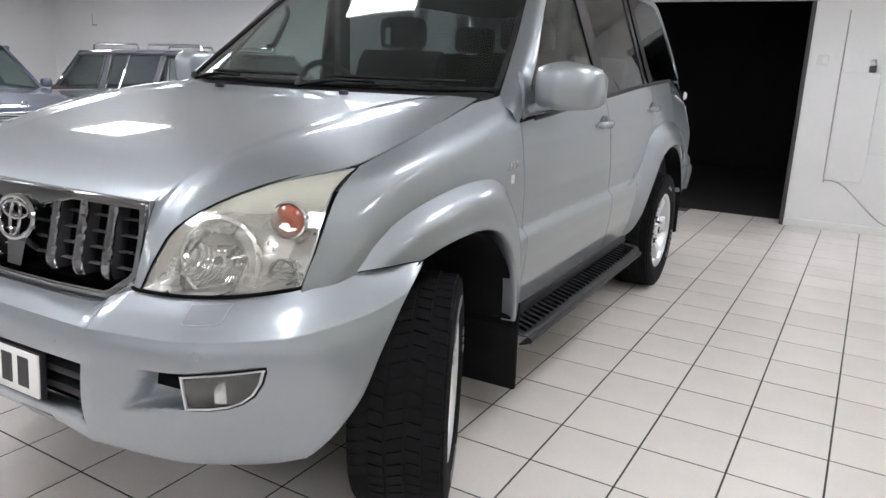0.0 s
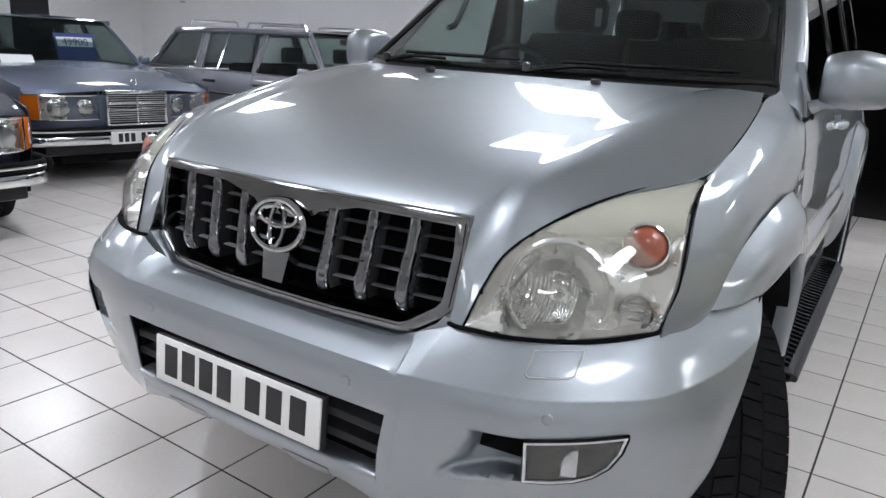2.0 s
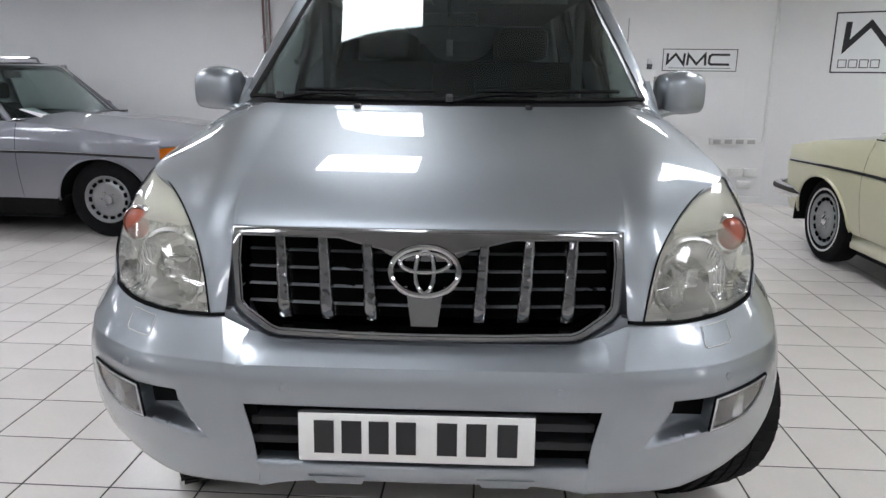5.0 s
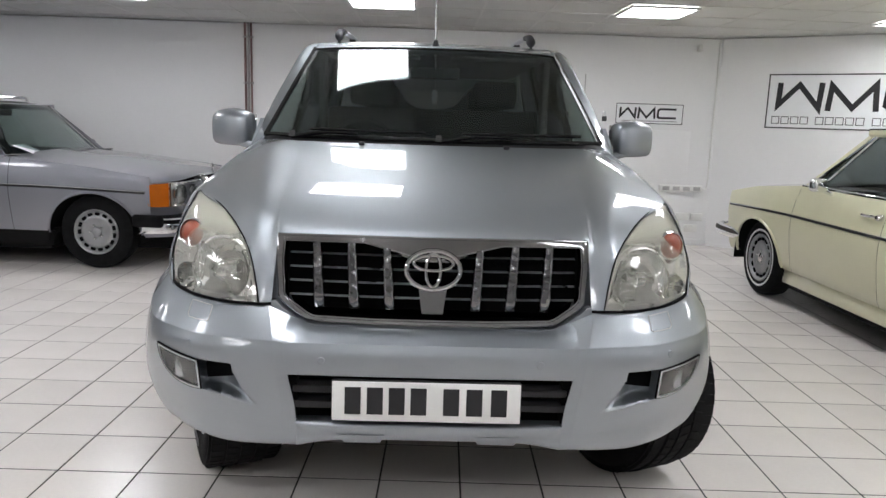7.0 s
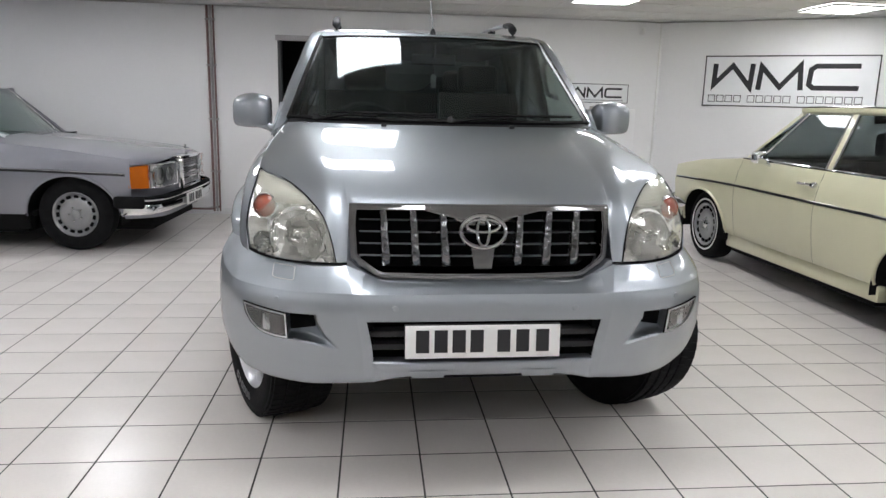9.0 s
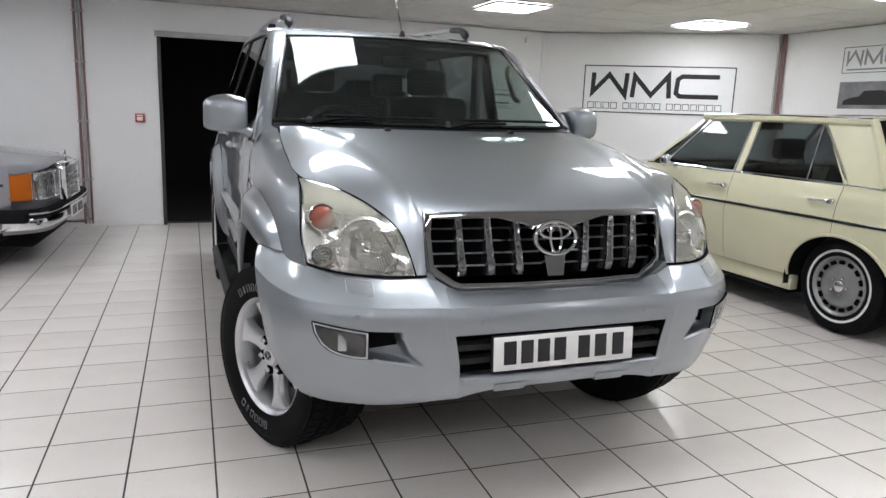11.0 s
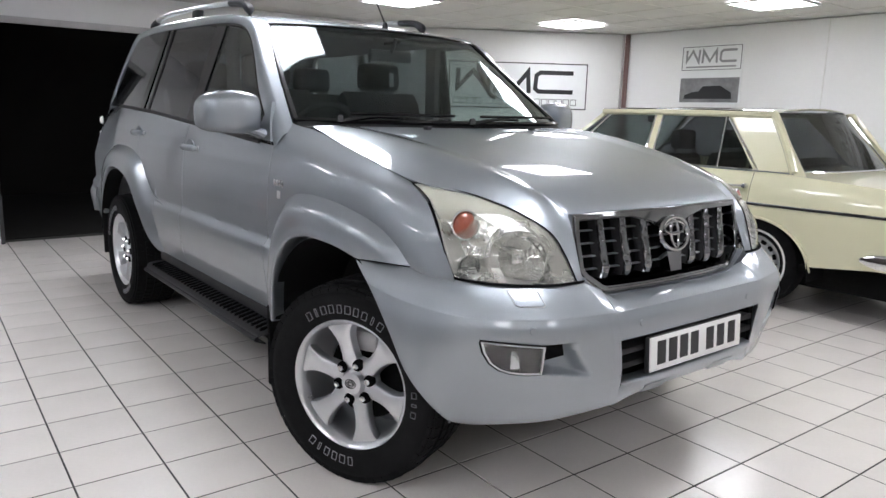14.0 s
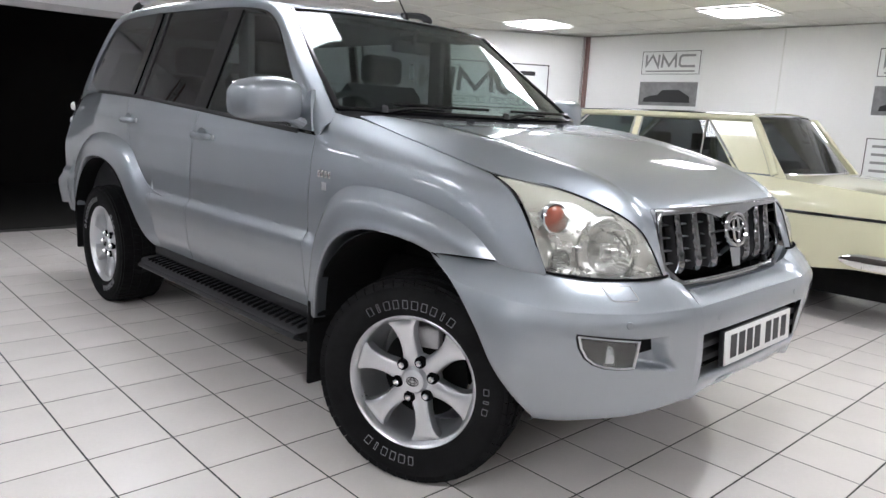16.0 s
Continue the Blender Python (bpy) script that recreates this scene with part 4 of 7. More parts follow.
grille = empty("grille", None, "chrome-framed black grille with six upright chrome bars")
grille.parent = suv
OUTER = [(-0.452, 1.012), (-0.2, 1.014), (0, 1.014), (0.2, 1.014), (0.452, 1.012), (0.455, 0.95), (0.447, 0.835), (0.43, 0.815), (0.368, 0.775), (0.34, 0.768), (0.17, 0.766), (0, 0.766), (-0.17, 0.766), (-0.34, 0.768), (-0.368, 0.775), (-0.43, 0.815), (-0.447, 0.835), (-0.455, 0.95)]
INNER = [(-0.428, 0.992), (-0.2, 0.993), (0, 0.945), (0.2, 0.993), (0.428, 0.992), (0.432, 0.94), (0.425, 0.845), (0.412, 0.830), (0.357, 0.793), (0.338, 0.786), (0.17, 0.783), (0, 0.783), (-0.17, 0.783), (-0.338, 0.786), (-0.357, 0.793), (-0.412, 0.830), (-0.425, 0.845), (-0.432, 0.94)]
ring = bmesh.new()
loops = []
for poly, d in ((OUTER, 0.004), (OUTER, -0.018), (INNER, -0.020), (INNER, 0.03)):
    loops.append([ring.verts.new(on_grille(a, b, d)) for a, b in poly])
for la, lb in zip(loops, loops[1:]):
    for i in range(len(la)):
        j = (i + 1) % len(la)
        ring.faces.new((la[i], la[j], lb[j], lb[i]))
bmesh.ops.bevel(ring, geom=[e for e in ring.edges if e.verts[0].co.y < grille_y(e.verts[0].co.x, e.verts[0].co.z) - 0.01 and e.verts[1].co.y < grille_y(e.verts[1].co.x, e.verts[1].co.z) - 0.01], offset=0.005, segments=2, affect="EDGES")
part("frame", ring, DARK_CHROME, grille, "chrome frame", sharp=50)
shield = [(-0.135, 0.996), (0.135, 0.996), (0.085, 0.958), (0.045, 0.945), (-0.045, 0.945), (-0.085, 0.958)]
part("centre_shield", prism(shield, lambda a, b, k: on_grille(a, b, -0.013 + k), 0.02), DARK_CHROME, grille, smooth=False)
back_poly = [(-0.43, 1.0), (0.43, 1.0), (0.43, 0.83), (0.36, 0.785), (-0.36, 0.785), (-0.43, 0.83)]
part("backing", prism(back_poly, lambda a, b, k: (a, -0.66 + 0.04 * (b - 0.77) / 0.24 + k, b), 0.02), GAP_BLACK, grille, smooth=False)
for z in (0.955, 0.915, 0.875, 0.835):
    slat = [on_grille(x, z, 0.022) for x in np.linspace(-0.418, 0.418, 24)]
    part("slat", tube(slat, 0.0030, 6, squash=(1, 3.5, 0.8)), SATIN, grille)
for xt, xb in ((0.135, 0.123), (0.238, 0.225), (0.338, 0.326)):
    for s in (1, -1):
        rows, web = [], []
        for z in np.linspace(0.806, 0.994, 12):
            f = (z - 0.806) / 0.188
            x = s * (xb + (xt - xb) * f)
            y = grille_y(x, z) - 0.018 + 0.020 * max(0, (0.83 - z) / 0.03)
            h = 0.0140 + 0.003 * (1 - f)
            rows.append([(x - h, y + 0.014, z), (x - h * 0.92, y + 0.007, z), (x - h * 0.6, y + 0.002, z), (x, y, z), (x + h * 0.6, y + 0.002, z), (x + h * 0.92, y + 0.007, z), (x + h, y + 0.014, z)])
            web.append([(x - h * 0.9, y + 0.012, z), (x - h * 0.9, y + 0.05, z), (x + h * 0.9, y + 0.05, z), (x + h * 0.9, y + 0.012, z)])
        part("upright_bar", sheet(np.array(rows), 0.002, (x, -0.4, 0.9)), MOTTLED_CHROME, grille, "upright chrome bar", sharp=60)
        part("bar_web", sheet(np.array(web), 0.002, (x, -0.75, 0.9)), BAR_FLANK, grille, sharp=60)
ring = bmesh.new()
for a, b, c, rr in ((0.077, 0.054, 0.0, 0.0078), (0.021, 0.048, 0.0, 0.0056), (0.056, 0.021, 0.019, 0.0056)):
    tube([on_grille(a * math.cos(t), 0.927 + c + b * math.sin(t), -0.030) for t in np.linspace(0, 2 * math.pi, 48, endpoint=False)], rr, 8, bm=ring, closed=True)
part("emblem", ring, EMBLEM_CHROME, grille, "oval chrome ring emblem")
cam_poly = [(-0.042, 0.882), (0.042, 0.882), (0.030, 0.802), (-0.030, 0.802)]
part("sensor_cover", prism(cam_poly, lambda a, b, k: on_grille(a, b, -0.022 + k), 0.04), DARK_CHROME, grille, "smoked chrome sensor cover", smooth=False)

# silver shelf between grille and bumper
for s in (1, -1):
    shelf = [(0.33, 0.735), (0.50, 0.755), (0.492, 0.822), (0.462, 0.826), (0.448, 0.828), (0.430, 0.808), (0.368, 0.768), (0.33, 0.760)]
    part("grille_shelf", prism(shelf, lambda a, b, k: (s * a, -0.757 - 0.012 * min(1, max(0, (0.80 - b) / 0.05)) + k, b), 0.03), BUMPER_SILVER, suv, smooth=False)
for s in (1, -1):
    cheek = [(0.40, 0.765), (0.478, 0.765), (0.480, 0.90), (0.462, 0.97), (0.446, 0.97), (0.438, 0.86), (0.425, 0.822)]
    part("grille_cheek", prism(cheek, lambda a, b, k: (s * a, grille_y(a, b) + 0.010 + k, b), 0.012), SILVER, suv, smooth=False)
part("grille_shelf", prism([(-0.34, 0.735), (0.34, 0.735), (0.34, 0.762), (-0.34, 0.762)], lambda a, b, k: (a, -0.768 + k, b), 0.03), SILVER, suv, smooth=False)

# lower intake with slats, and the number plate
# near-black sheets close the intake; its inner shade is in their colour
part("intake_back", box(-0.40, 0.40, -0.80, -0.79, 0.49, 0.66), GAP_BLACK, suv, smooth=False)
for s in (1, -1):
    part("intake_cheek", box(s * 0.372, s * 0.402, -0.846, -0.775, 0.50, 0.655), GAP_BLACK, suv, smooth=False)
for z in (0.555, 0.60):
    part("intake_slat", box(-0.383, 0.383, -0.853, -0.80, z - 0.010, z + 0.010, 0.003), DARK_PLASTIC, suv)
plate = empty("number_plate", pose(-0.01, -0.884, 0.581, -4))
plate.parent = suv
part("plate", box(-0.26, 0.26, -0.003, 0.003, -0.0555, 0.0555, 0.0025), PLATE_WHITE, plate, "white plastic number plate")
for k, x in enumerate((-0.203, -0.142, -0.082, -0.022, 0.068, 0.132, 0.200)):
    part("plate_bar", box(x - 0.022, x + 0.022, -0.0042, -0.0028, -0.036, 0.040), INK, plate, smooth=False)
part("plate_holder", box(-0.262, 0.262, 0.003, 0.02, -0.058, 0.058, 0.003), DARK_PLASTIC, plate)

# ---- headlamps ----
LAMP = [
    [(0.495, -0.768, 0.822), (0.60, -0.737, 0.819), (0.71, -0.667, 0.821), (0.806, -0.566, 0.832)],
    [(0.514, -0.732, 0.90), (0.61, -0.712, 0.902), (0.72, -0.645, 0.906), (0.818, -0.530, 0.912)],
    [(0.539, -0.692, 0.963), (0.62, -0.665, 0.966), (0.73, -0.588, 0.975), (0.811, -0.486, 0.985)],
    [(0.587, -0.615, 1.014), (0.65, -0.590, 1.020), (0.74, -0.515, 1.032), (0.799, -0.428, 1.044)],
    [(0.650, -0.518, 1.054), (0.69, -0.500, 1.058), (0.75, -0.445, 1.066), (0.794, -0.377, 1.072)],
    [(0.715, -0.425, 1.078), (0.735, -0.412, 1.080), (0.770, -0.380, 1.084), (0.795, -0.338, 1.088)],
    [(0.780, -0.338, 1.092), (0.783, -0.335, 1.092), (0.787, -0.330, 1.092), (0.790, -0.325, 1.092)],
]


def headlamp(s):
    lamp = empty("headlamp", None, "large clear headlamp with an orange indicator bulb")
    lamp.parent = suv
    NU, NV = 84, 120
    g = loft(LAMP, NU, NV)
    lens = sheet(mirrored(g + np.array([0, 0.002, 0]), s), 0.003, UP)
    part("lens", lens, LENS_WHITE, lamp, "clear plastic lens, slightly yellowed at the top")
    n = grid_normals(g)
    if np.sum(n * (g - np.array(UP))) < 0:
        n = -n
    rim = np.concatenate([g[0], g[1:, -1], g[-1, -2::-1], g[-2:0:-1, 0]]) - 0.002 * np.concatenate([n[0], n[1:, -1], n[-1, -2::-1], n[-2:0:-1, 0]])
    part("lamp_seal", tube(mirrored(rim, s), 0.0024, 6, closed=True), GAP_BLACK, lamp)
    depth = np.ones(g.shape[:2]) * 0.055
    edge = np.minimum.outer(np.minimum(np.arange(NV), np.arange(NV)[::-1]), np.ones(NU) * 99)
    side = np.minimum(np.arange(NU), np.arange(NU)[::-1])
    e = np.minimum(edge, side[None, :])
    depth *= np.clip(e / 9.0, 0.12, 1)
    axis = np.array([0.30, -0.945, 0.13])
    axis /= np.linalg.norm(axis)
    rel = g - np.array([0.622, -0.69, 0.890])
    off = np.linalg.norm(rel - (rel @ axis)[..., None] * axis, axis=2)
    depth = np.where(off < 0.094, np.maximum(depth, 0.16 * np.clip(e / 4.0, 0.1, 1)), depth)
    house = g - n * depth[..., None]
    part("lamp_housing", sheet(mirrored(house, s), 0.003, UP), LAMP_SHELL, lamp, "bright metallised housing")
    # upper veil that has gone yellow
    veil = (g - n * 0.006)[4:118, 2:82]
    part("upper_trim", sheet(mirrored(veil, s), 0.002, UP), LENS_HAZY, lamp, "hazy yellowed upper part of the lens")
    turn = Vector((s * axis[0], axis[1], axis[2])).to_track_quat("X", "Z").to_matrix().to_4x4()

    def at(x, y, z):
        return Matrix.Translation((s * x, y, z)) @ turn
    part("main_reflector", lathe([(0.014, -0.078), (0.040, -0.070), (0.064, -0.052), (0.082, -0.028), (0.092, -0.004), (0.0955, 0.004), (0.097, 0.0), (0.097, -0.02)], 56, m=at(0.628, -0.646, 0.890)), FLUTED, lamp, "large round fluted bowl")
    part("bowl_edge", lathe([(0.093, 0.004), (0.0955, 0.0075), (0.099, 0.006), (0.1035, 0.001), (0.103, -0.01)], 56, m=at(0.628, -0.646, 0.890)), LAMP_SHELL, lamp)
    part("bulb_shield", box(-0.060, 0.004, -0.017, 0.017, -0.020, 0.026, 0.007, m=at(0.630, -0.648, 0.890)), CHROME, lamp, "bright bulb shield")
    part("main_bulb", lathe([(0, 0.018), (0.008, 0.014), (0.012, 0.0), (0.012, -0.06)], 24, m=at(0.630, -0.650, 0.888)), LAMP_GLASS, lamp)
    part("inner_step", tube(mirrored(spline([(0.528, -0.690, 0.842), (0.545, -0.668, 0.890), (0.572, -0.628, 0.945)], 12), s), 0.0035, 6), DARK_CHROME, lamp)
    part("indicator", lathe([(0, 0.012), (0.018, 0.010), (0.034, 0.003), (0.040, -0.006), (0.040, -0.03)], 36, m=at(0.750, -0.545, 0.982)), AMBER_DULL, lamp, "round dull orange indicator")
    part("indicator_ring", lathe([(0.0395, -0.004), (0.041, 0.002), (0.045, 0.0), (0.046, -0.02)], 36, m=at(0.750, -0.545, 0.982)), CHROME, lamp)
    part("side_lamp", lathe([(0.004, -0.03), (0.02, -0.02), (0.028, 0.002), (0.031, 0.004), (0.033, -0.03)], 28, m=at(0.757, -0.578, 0.862)), BOWL, lamp)
    part("side_lamp_ring", lathe([(0.028, 0.002), (0.031, 0.006), (0.034, 0.002), (0.034, -0.01)], 28, m=at(0.757, -0.578, 0.862)), DARK_CHROME, lamp)
    for dz in (-0.016, -0.008, 0.0, 0.008, 0.016):
        w = math.sqrt(0.026 ** 2 - dz ** 2)
        part("side_lamp_rib", box(-0.006, -0.003, -w, w, dz - 0.0016, dz + 0.0016, m=at(0.757, -0.578, 0.862)), LAMP_GLASS, lamp, smooth=False)
    return lamp


headlamp(1)
headlamp(-1)


# ---- things set into the bumper ----
flat = corner_grid.reshape(-1, 3)


def bumper_y(x, z):
    d = (flat[:, 0] - x) ** 2 + (flat[:, 2] - z) ** 2 + np.where(flat[:, 1] > -0.45, 1, 0)
    k = np.argsort(d)[:4]
    w = 1 / (d[k] + 1e-7)
    return float((flat[k, 1] * w).sum() / w.sum())


def bumper_plate(name, poly, material, lift, depth, s, parent, label=""):
    return part(name, prism([(a, b) for a, b in poly], lambda a, b, k: (s * a, bumper_y(a, b) - lift + k, b), depth), material, parent, label, smooth=False)


def fine(poly, n=5):
    out = []
    for (x0, y0), (x1, y1) in zip(poly, poly[1:] + poly[:1]):
        out += [(x0 + (x1 - x0) * i / n, y0 + (y1 - y0) * i / n) for i in range(n)]
    return out


FOG = [(0.660, 0.660), (0.810, 0.674), (0.802, 0.640), (0.785, 0.608), (0.762, 0.588), (0.735, 0.577), (0.70, 0.572), (0.657, 0.573)]
for s in (1, -1):
    fog = empty("fog_lamp", None, "rectangular fog lamp with a bright surround")
    fog.parent = suv
    c = (0.728, 0.622)
    bm = bmesh.new()
    out_p = fine(FOG)
    in_p = [(c[0] + (a - c[0]) * 0.94, c[1] + (b - c[1]) * 0.905) for a, b in out_p]
    loops = []
    for poly, lift in ((out_p, -0.004), (out_p, 0.008), (in_p, 0.009), (in_p, 0.0)):
        loops.append([bm.verts.new((s * a, bumper_y(a, b) - lift, b)) for a, b in poly])
    for la, lb in zip(loops, loops[1:]):
        for i in range(len(la)):
            j = (i + 1) % len(la)
            bm.faces.new((la[i], la[j], lb[j], lb[i]))
    part("surround", bm, SATIN, fog, sharp=30)
    line = [(s * a, bumper_y(a, b) - 0.003, b) for a, b in out_p]
    part("seal", tube(line, 0.0042, 5, closed=True), GAP_BLACK, fog)
    bumper_plate("fog_lens", in_p, LENS_WHITE, 0.0075, 0.002, s, fog, "clear fog-lamp glass")
    bumper_plate("fog_back", in_p, FOG_SHELL, 0.0035, 0.003, s, fog)
    m = Matrix.Translation((s * 0.727, bumper_y(0.727, 0.62) - 0.002, 0.62)) @ Vector((0.4 * s, -0.9, 0)).to_track_quat("X", "Z").to_matrix().to_4x4()
    part("fog_bulb", box(-0.004, 0.005, -0.015, 0.015, -0.028, 0.028, 0.004, m=m), LAMP_GLASS, fog)
    # black sheet in the scoop paints the shade of the hole
    shade_outline = [(0.562, 0.612), (0.655, 0.588), (0.656, 0.657), (0.570, 0.657)]
    part("scoop_shade", prism(shade_outline, lambda a, b, k: (s * a, bumper_y(a, b) + 0.050 * min(1, (a - 0.484) / 0.1) ** 0.8 + k, b), 0.004), GAP_BLACK, suv, smooth=False)
    flap = np.array([[(s * x, bumper_y(x, z) - 0.0016, z) for x in np.linspace(0.635, 0.704, 10)] for z in np.linspace(0.770, 0.806, 8)])
    part("washer_cover", sheet(flap, 0.004, UP), SILVER, suv, "square headlamp-washer flap")
    part("washer_gap", tube([(s * a, bumper_y(a, b) - 0.0008, b) for a, b in fine([(0.632, 0.804), (0.634, 0.771), (0.640, 0.767), (0.70, 0.768), (0.708, 0.773), (0.706, 0.806)])], 0.0016, 5, closed=True), PIPE_GREY, suv)
    for x, z in ((0.302, 0.690), (0.690, 0.706)):
        y = -0.871 if x < 0.4 else bumper_y(x, z)
        part("parking_sensor", lathe([(0, 0.002), (0.009, 0.002), (0.0105, 0.0005), (0.0105, -0.006)], 20, m=Matrix.Translation((s * x, y, z)) @ Vector((0.02 + 0.45 * (x > 0.5) * s, -1, 0.05)).to_track_quat("X", "Z").to_matrix().to_4x4()), SILVER, suv)
# seam under the lamps and along the flares
for s in (1, -1):
    seam = [(0.46, -0.762, 0.819), (0.497, -0.768, 0.820), (0.60, -0.742, 0.819), (0.71, -0.670, 0.820), (0.80, -0.570, 0.830), (0.846, -0.442, 0.844), (0.889, -0.305, 0.8405), (0.9185, -0.200, 0.838)]
    part("bumper_seam", tube(mirrored(spline(seam, 40), s), 0.0042, 6), GAP_BLACK, suv)

# ---- the off-roader's fittings ----
for s in (1, -1):
    # door mirror: sail, arm, shell, glass
    mirror = empty("door_mirror", None, "large silver door mirror on a short arm")
    mirror.parent = suv
    rows = []
    for x, y0, y1, z0, z1 in ((0.868, 0.640, 0.800, 1.215, 1.352), (0.878, 0.622, 0.812, 1.208, 1.362), (0.91, 0.612, 0.835, 1.204, 1.372), (0.955, 0.618, 0.860, 1.202, 1.378), (1.00, 0.645, 0.878, 1.204, 1.372), (1.038, 0.676, 0.888, 1.209, 1.358), (1.057, 0.722, 0.886, 1.222, 1.335)):
        ring = []
        yc, zc = (y0 + y1) / 2, (z0 + z1) / 2
        for t in np.linspace(0, 2 * math.pi, 29):
            c, q = math.cos(t), math.sin(t)
            ring.append((s * x, yc + (y1 - y0) / 2 * math.copysign(abs(c) ** 0.57, c), zc + (z1 - z0) / 2 * math.copysign(abs(q) ** 0.57, q)))
        rows.append(ring)
    g = loft(rows, 29, 24)
    bm = bmesh.new()
    vs = [[bm.verts.new(g[i, j]) for j in range(28)] for i in range(24)]
    for i in range(23):
        for j in range(28):
            bm.faces.new((vs[i][j], vs[i][(j + 1) % 28], vs[i + 1][(j + 1) % 28], vs[i + 1][j]))
    bm.faces.new(vs[0])
    bm.faces.new(vs[-1])
    part("shell", bm, SILVER, mirror, sharp=60)
    part("mirror_glass", box(s * 0.885, s * 1.03, 0.868, 0.872, 1.225, 1.352, 0.001, m=Matrix.Translation((0, 0.02, 0))), CHROME, mirror)
    part("arm", tube([(s * 0.845, 0.66, 1.20), (s * 0.875, 0.665, 1.212), (s * 0.92, 0.665, 1.222)], [0.034, 0.030, 0.026], 10, squash=(1, 1, 0.6)), SILVER, mirror)
    sail = [(0.585, 1.175), (0.74, 1.185), (0.735, 1.20), (0.672, 1.33), (0.655, 1.335), (0.625, 1.26)]
    part("sail", prism(sail, lambda a, b, k: (s * (glass_x(b) + 0.011 - k), a, b), 0.02), SILVER, mirror, smooth=False)

    # door handles with their dished recess
    for y, z in ((1.495, 1.105), (2.44, 1.143)):
        h = empty("door_handle", None)
        h.parent = suv
        x = side_x(y, z)
        part("recess", lathe([(0, -0.004), (0.036, -0.003), (0.044, 0.001), (0.047, 0.0015), (0.045, -0.006)], 32, m=Matrix.Translation((s * (x + 0.0015), y, z - 0.006)) @ Matrix.Diagonal((s, 1.2, 0.98, 1))), SILVER, h)
        part("grip", tube(spline([(s * (x + 0.002), y - 0.092, z), (s * (x + 0.022), y - 0.068, z), (s * (x + 0.030), y, z), (s * (x + 0.022), y + 0.062, z), (s * (x + 0.002), y + 0.084, z)], 17), [0.013] * 2 + [0.0165] * 13 + [0.013] * 2, 10, squash=(0.7, 1, 1)), SILVER, h)
        part("lock", lathe([(0, 0.006), (0.010, 0.006), (0.012, 0.0)], 16, m=Matrix.Translation((s * (x + 0.002), y - 0.118, z)) @ Matrix.Diagonal((s, 1, 1, 1))), SATIN, h)

    # wing badges as plain chrome bars
    for k, (dy, dz, w, hgt) in enumerate(((-0.045, 0.0, 0.014, 0.026), (-0.022, 0.0, 0.014, 0.026), (0.001, 0.0, 0.014, 0.026), (0.024, 0.0, 0.014, 0.026), (-0.012, -0.046, 0.030, 0.030))):
        y, z = 0.463 + dy, 1.020 + dz
        part("badge", box(s * 0.8795, s * 0.8845, y - w / 2, y + w / 2, z - hgt / 2, z + hgt / 2, 0.0015), CHROME if k < 4 else SATIN, suv)

    # running board with ribbed tread
    board = empty("running_board", None, "black plastic side step with ribbed tread")
    board.parent = suv
    g = loft([[(s * 0.80, 0.52, 0.425), (s * 0.80, 1.3, 0.425), (s * 0.80, 2.08, 0.425)], [(s * 0.83, 0.50, 0.418), (s * 0.83, 1.3, 0.418), (s * 0.83, 2.10, 0.418)], [(s * 0.93, 0.48, 0.405), (s * 0.93, 1.3, 0.405), (s * 0.93, 2.10, 0.408)], [(s * 0.962, 0.50, 0.392), (s * 0.965, 1.3, 0.392), (s * 0.962, 2.06, 0.396)], [(s * 0.962, 0.51, 0.365), (s * 0.965, 1.3, 0.365), (s * 0.962, 2.05, 0.37)], [(s * 0.92, 0.52, 0.345), (s * 0.92, 1.3, 0.345), (s * 0.92, 2.05, 0.35)]], 30, 16)
    part("step", sheet(g, 0.006, (0, 1.3, -1)), DARK_PLASTIC, board)
    part("step_edge", tube([(s * 0.966, y, 0.378) for y in np.linspace(0.50, 2.06, 20)], 0.012, 8), DARK_PLASTIC, board)
    for k in range(34):
        y = 0.54 + 1.48 * k / 33
        part("tread_rib", box(s * 0.845, s * 0.945, y - 0.006, y + 0.006, 0.406, 0.4185, m=Matrix(((1, 0, 0, 0), (-0.4 * s, 1, 0, 0.36), (0, 0, 1, 0), (0, 0, 0, 1)))), GLOSS_BLACK, board, smooth=False)
    part("sill_cover", box(s * 0.80, s * 0.875, 0.55, 2.08, 0.425, 0.475, 0.006), DARK_PLASTIC, board)

    # mud flaps
    part("mud_flap", box(s * 0.70, s * 0.935, 0.455, 0.475, 0.19, 0.53, 0.008), RUBBER, suv, "black rubber mud flap")
    part("mud_flap", box(s * 0.70, s * 0.915, 3.275, 3.295, 0.26, 0.60, 0.008), RUBBER, suv)
    # arch liners behind the front wheel
    part("arch_liner", box(s * 0.62, s * 0.925, 0.425, 0.45, 0.47, 0.80, 0.01), UNDER, suv)

    # roof rails
    rail = empty("roof_rail", None, "silver roof rail on black feet")
    rail.parent = suv
    path = spline([(s * 0.548, 1.47, 1.772), (s * 0.548, 1.50, 1.815), (s * 0.548, 1.62, 1.846), (s * 0.55, 2.0, 1.868), (s * 0.55, 2.5, 1.882), (s * 0.55, 2.85, 1.878), (s * 0.55, 3.03, 1.858), (s * 0.55, 3.12, 1.815)], 40)
    part("bar", tube(path[12:34], 0.019, 10, squash=(0.9, 1, 0.75)), SATIN, rail)
    part("rail_end", tube(path[:14], [0.004, 0.012, 0.020, 0.026, 0.029, 0.029, 0.028, 0.027, 0.026, 0.025, 0.024, 0.023, 0.022, 0.021], 10, squash=(0.9, 1, 0.8)), DARK_PLASTIC, rail, "black front foot")
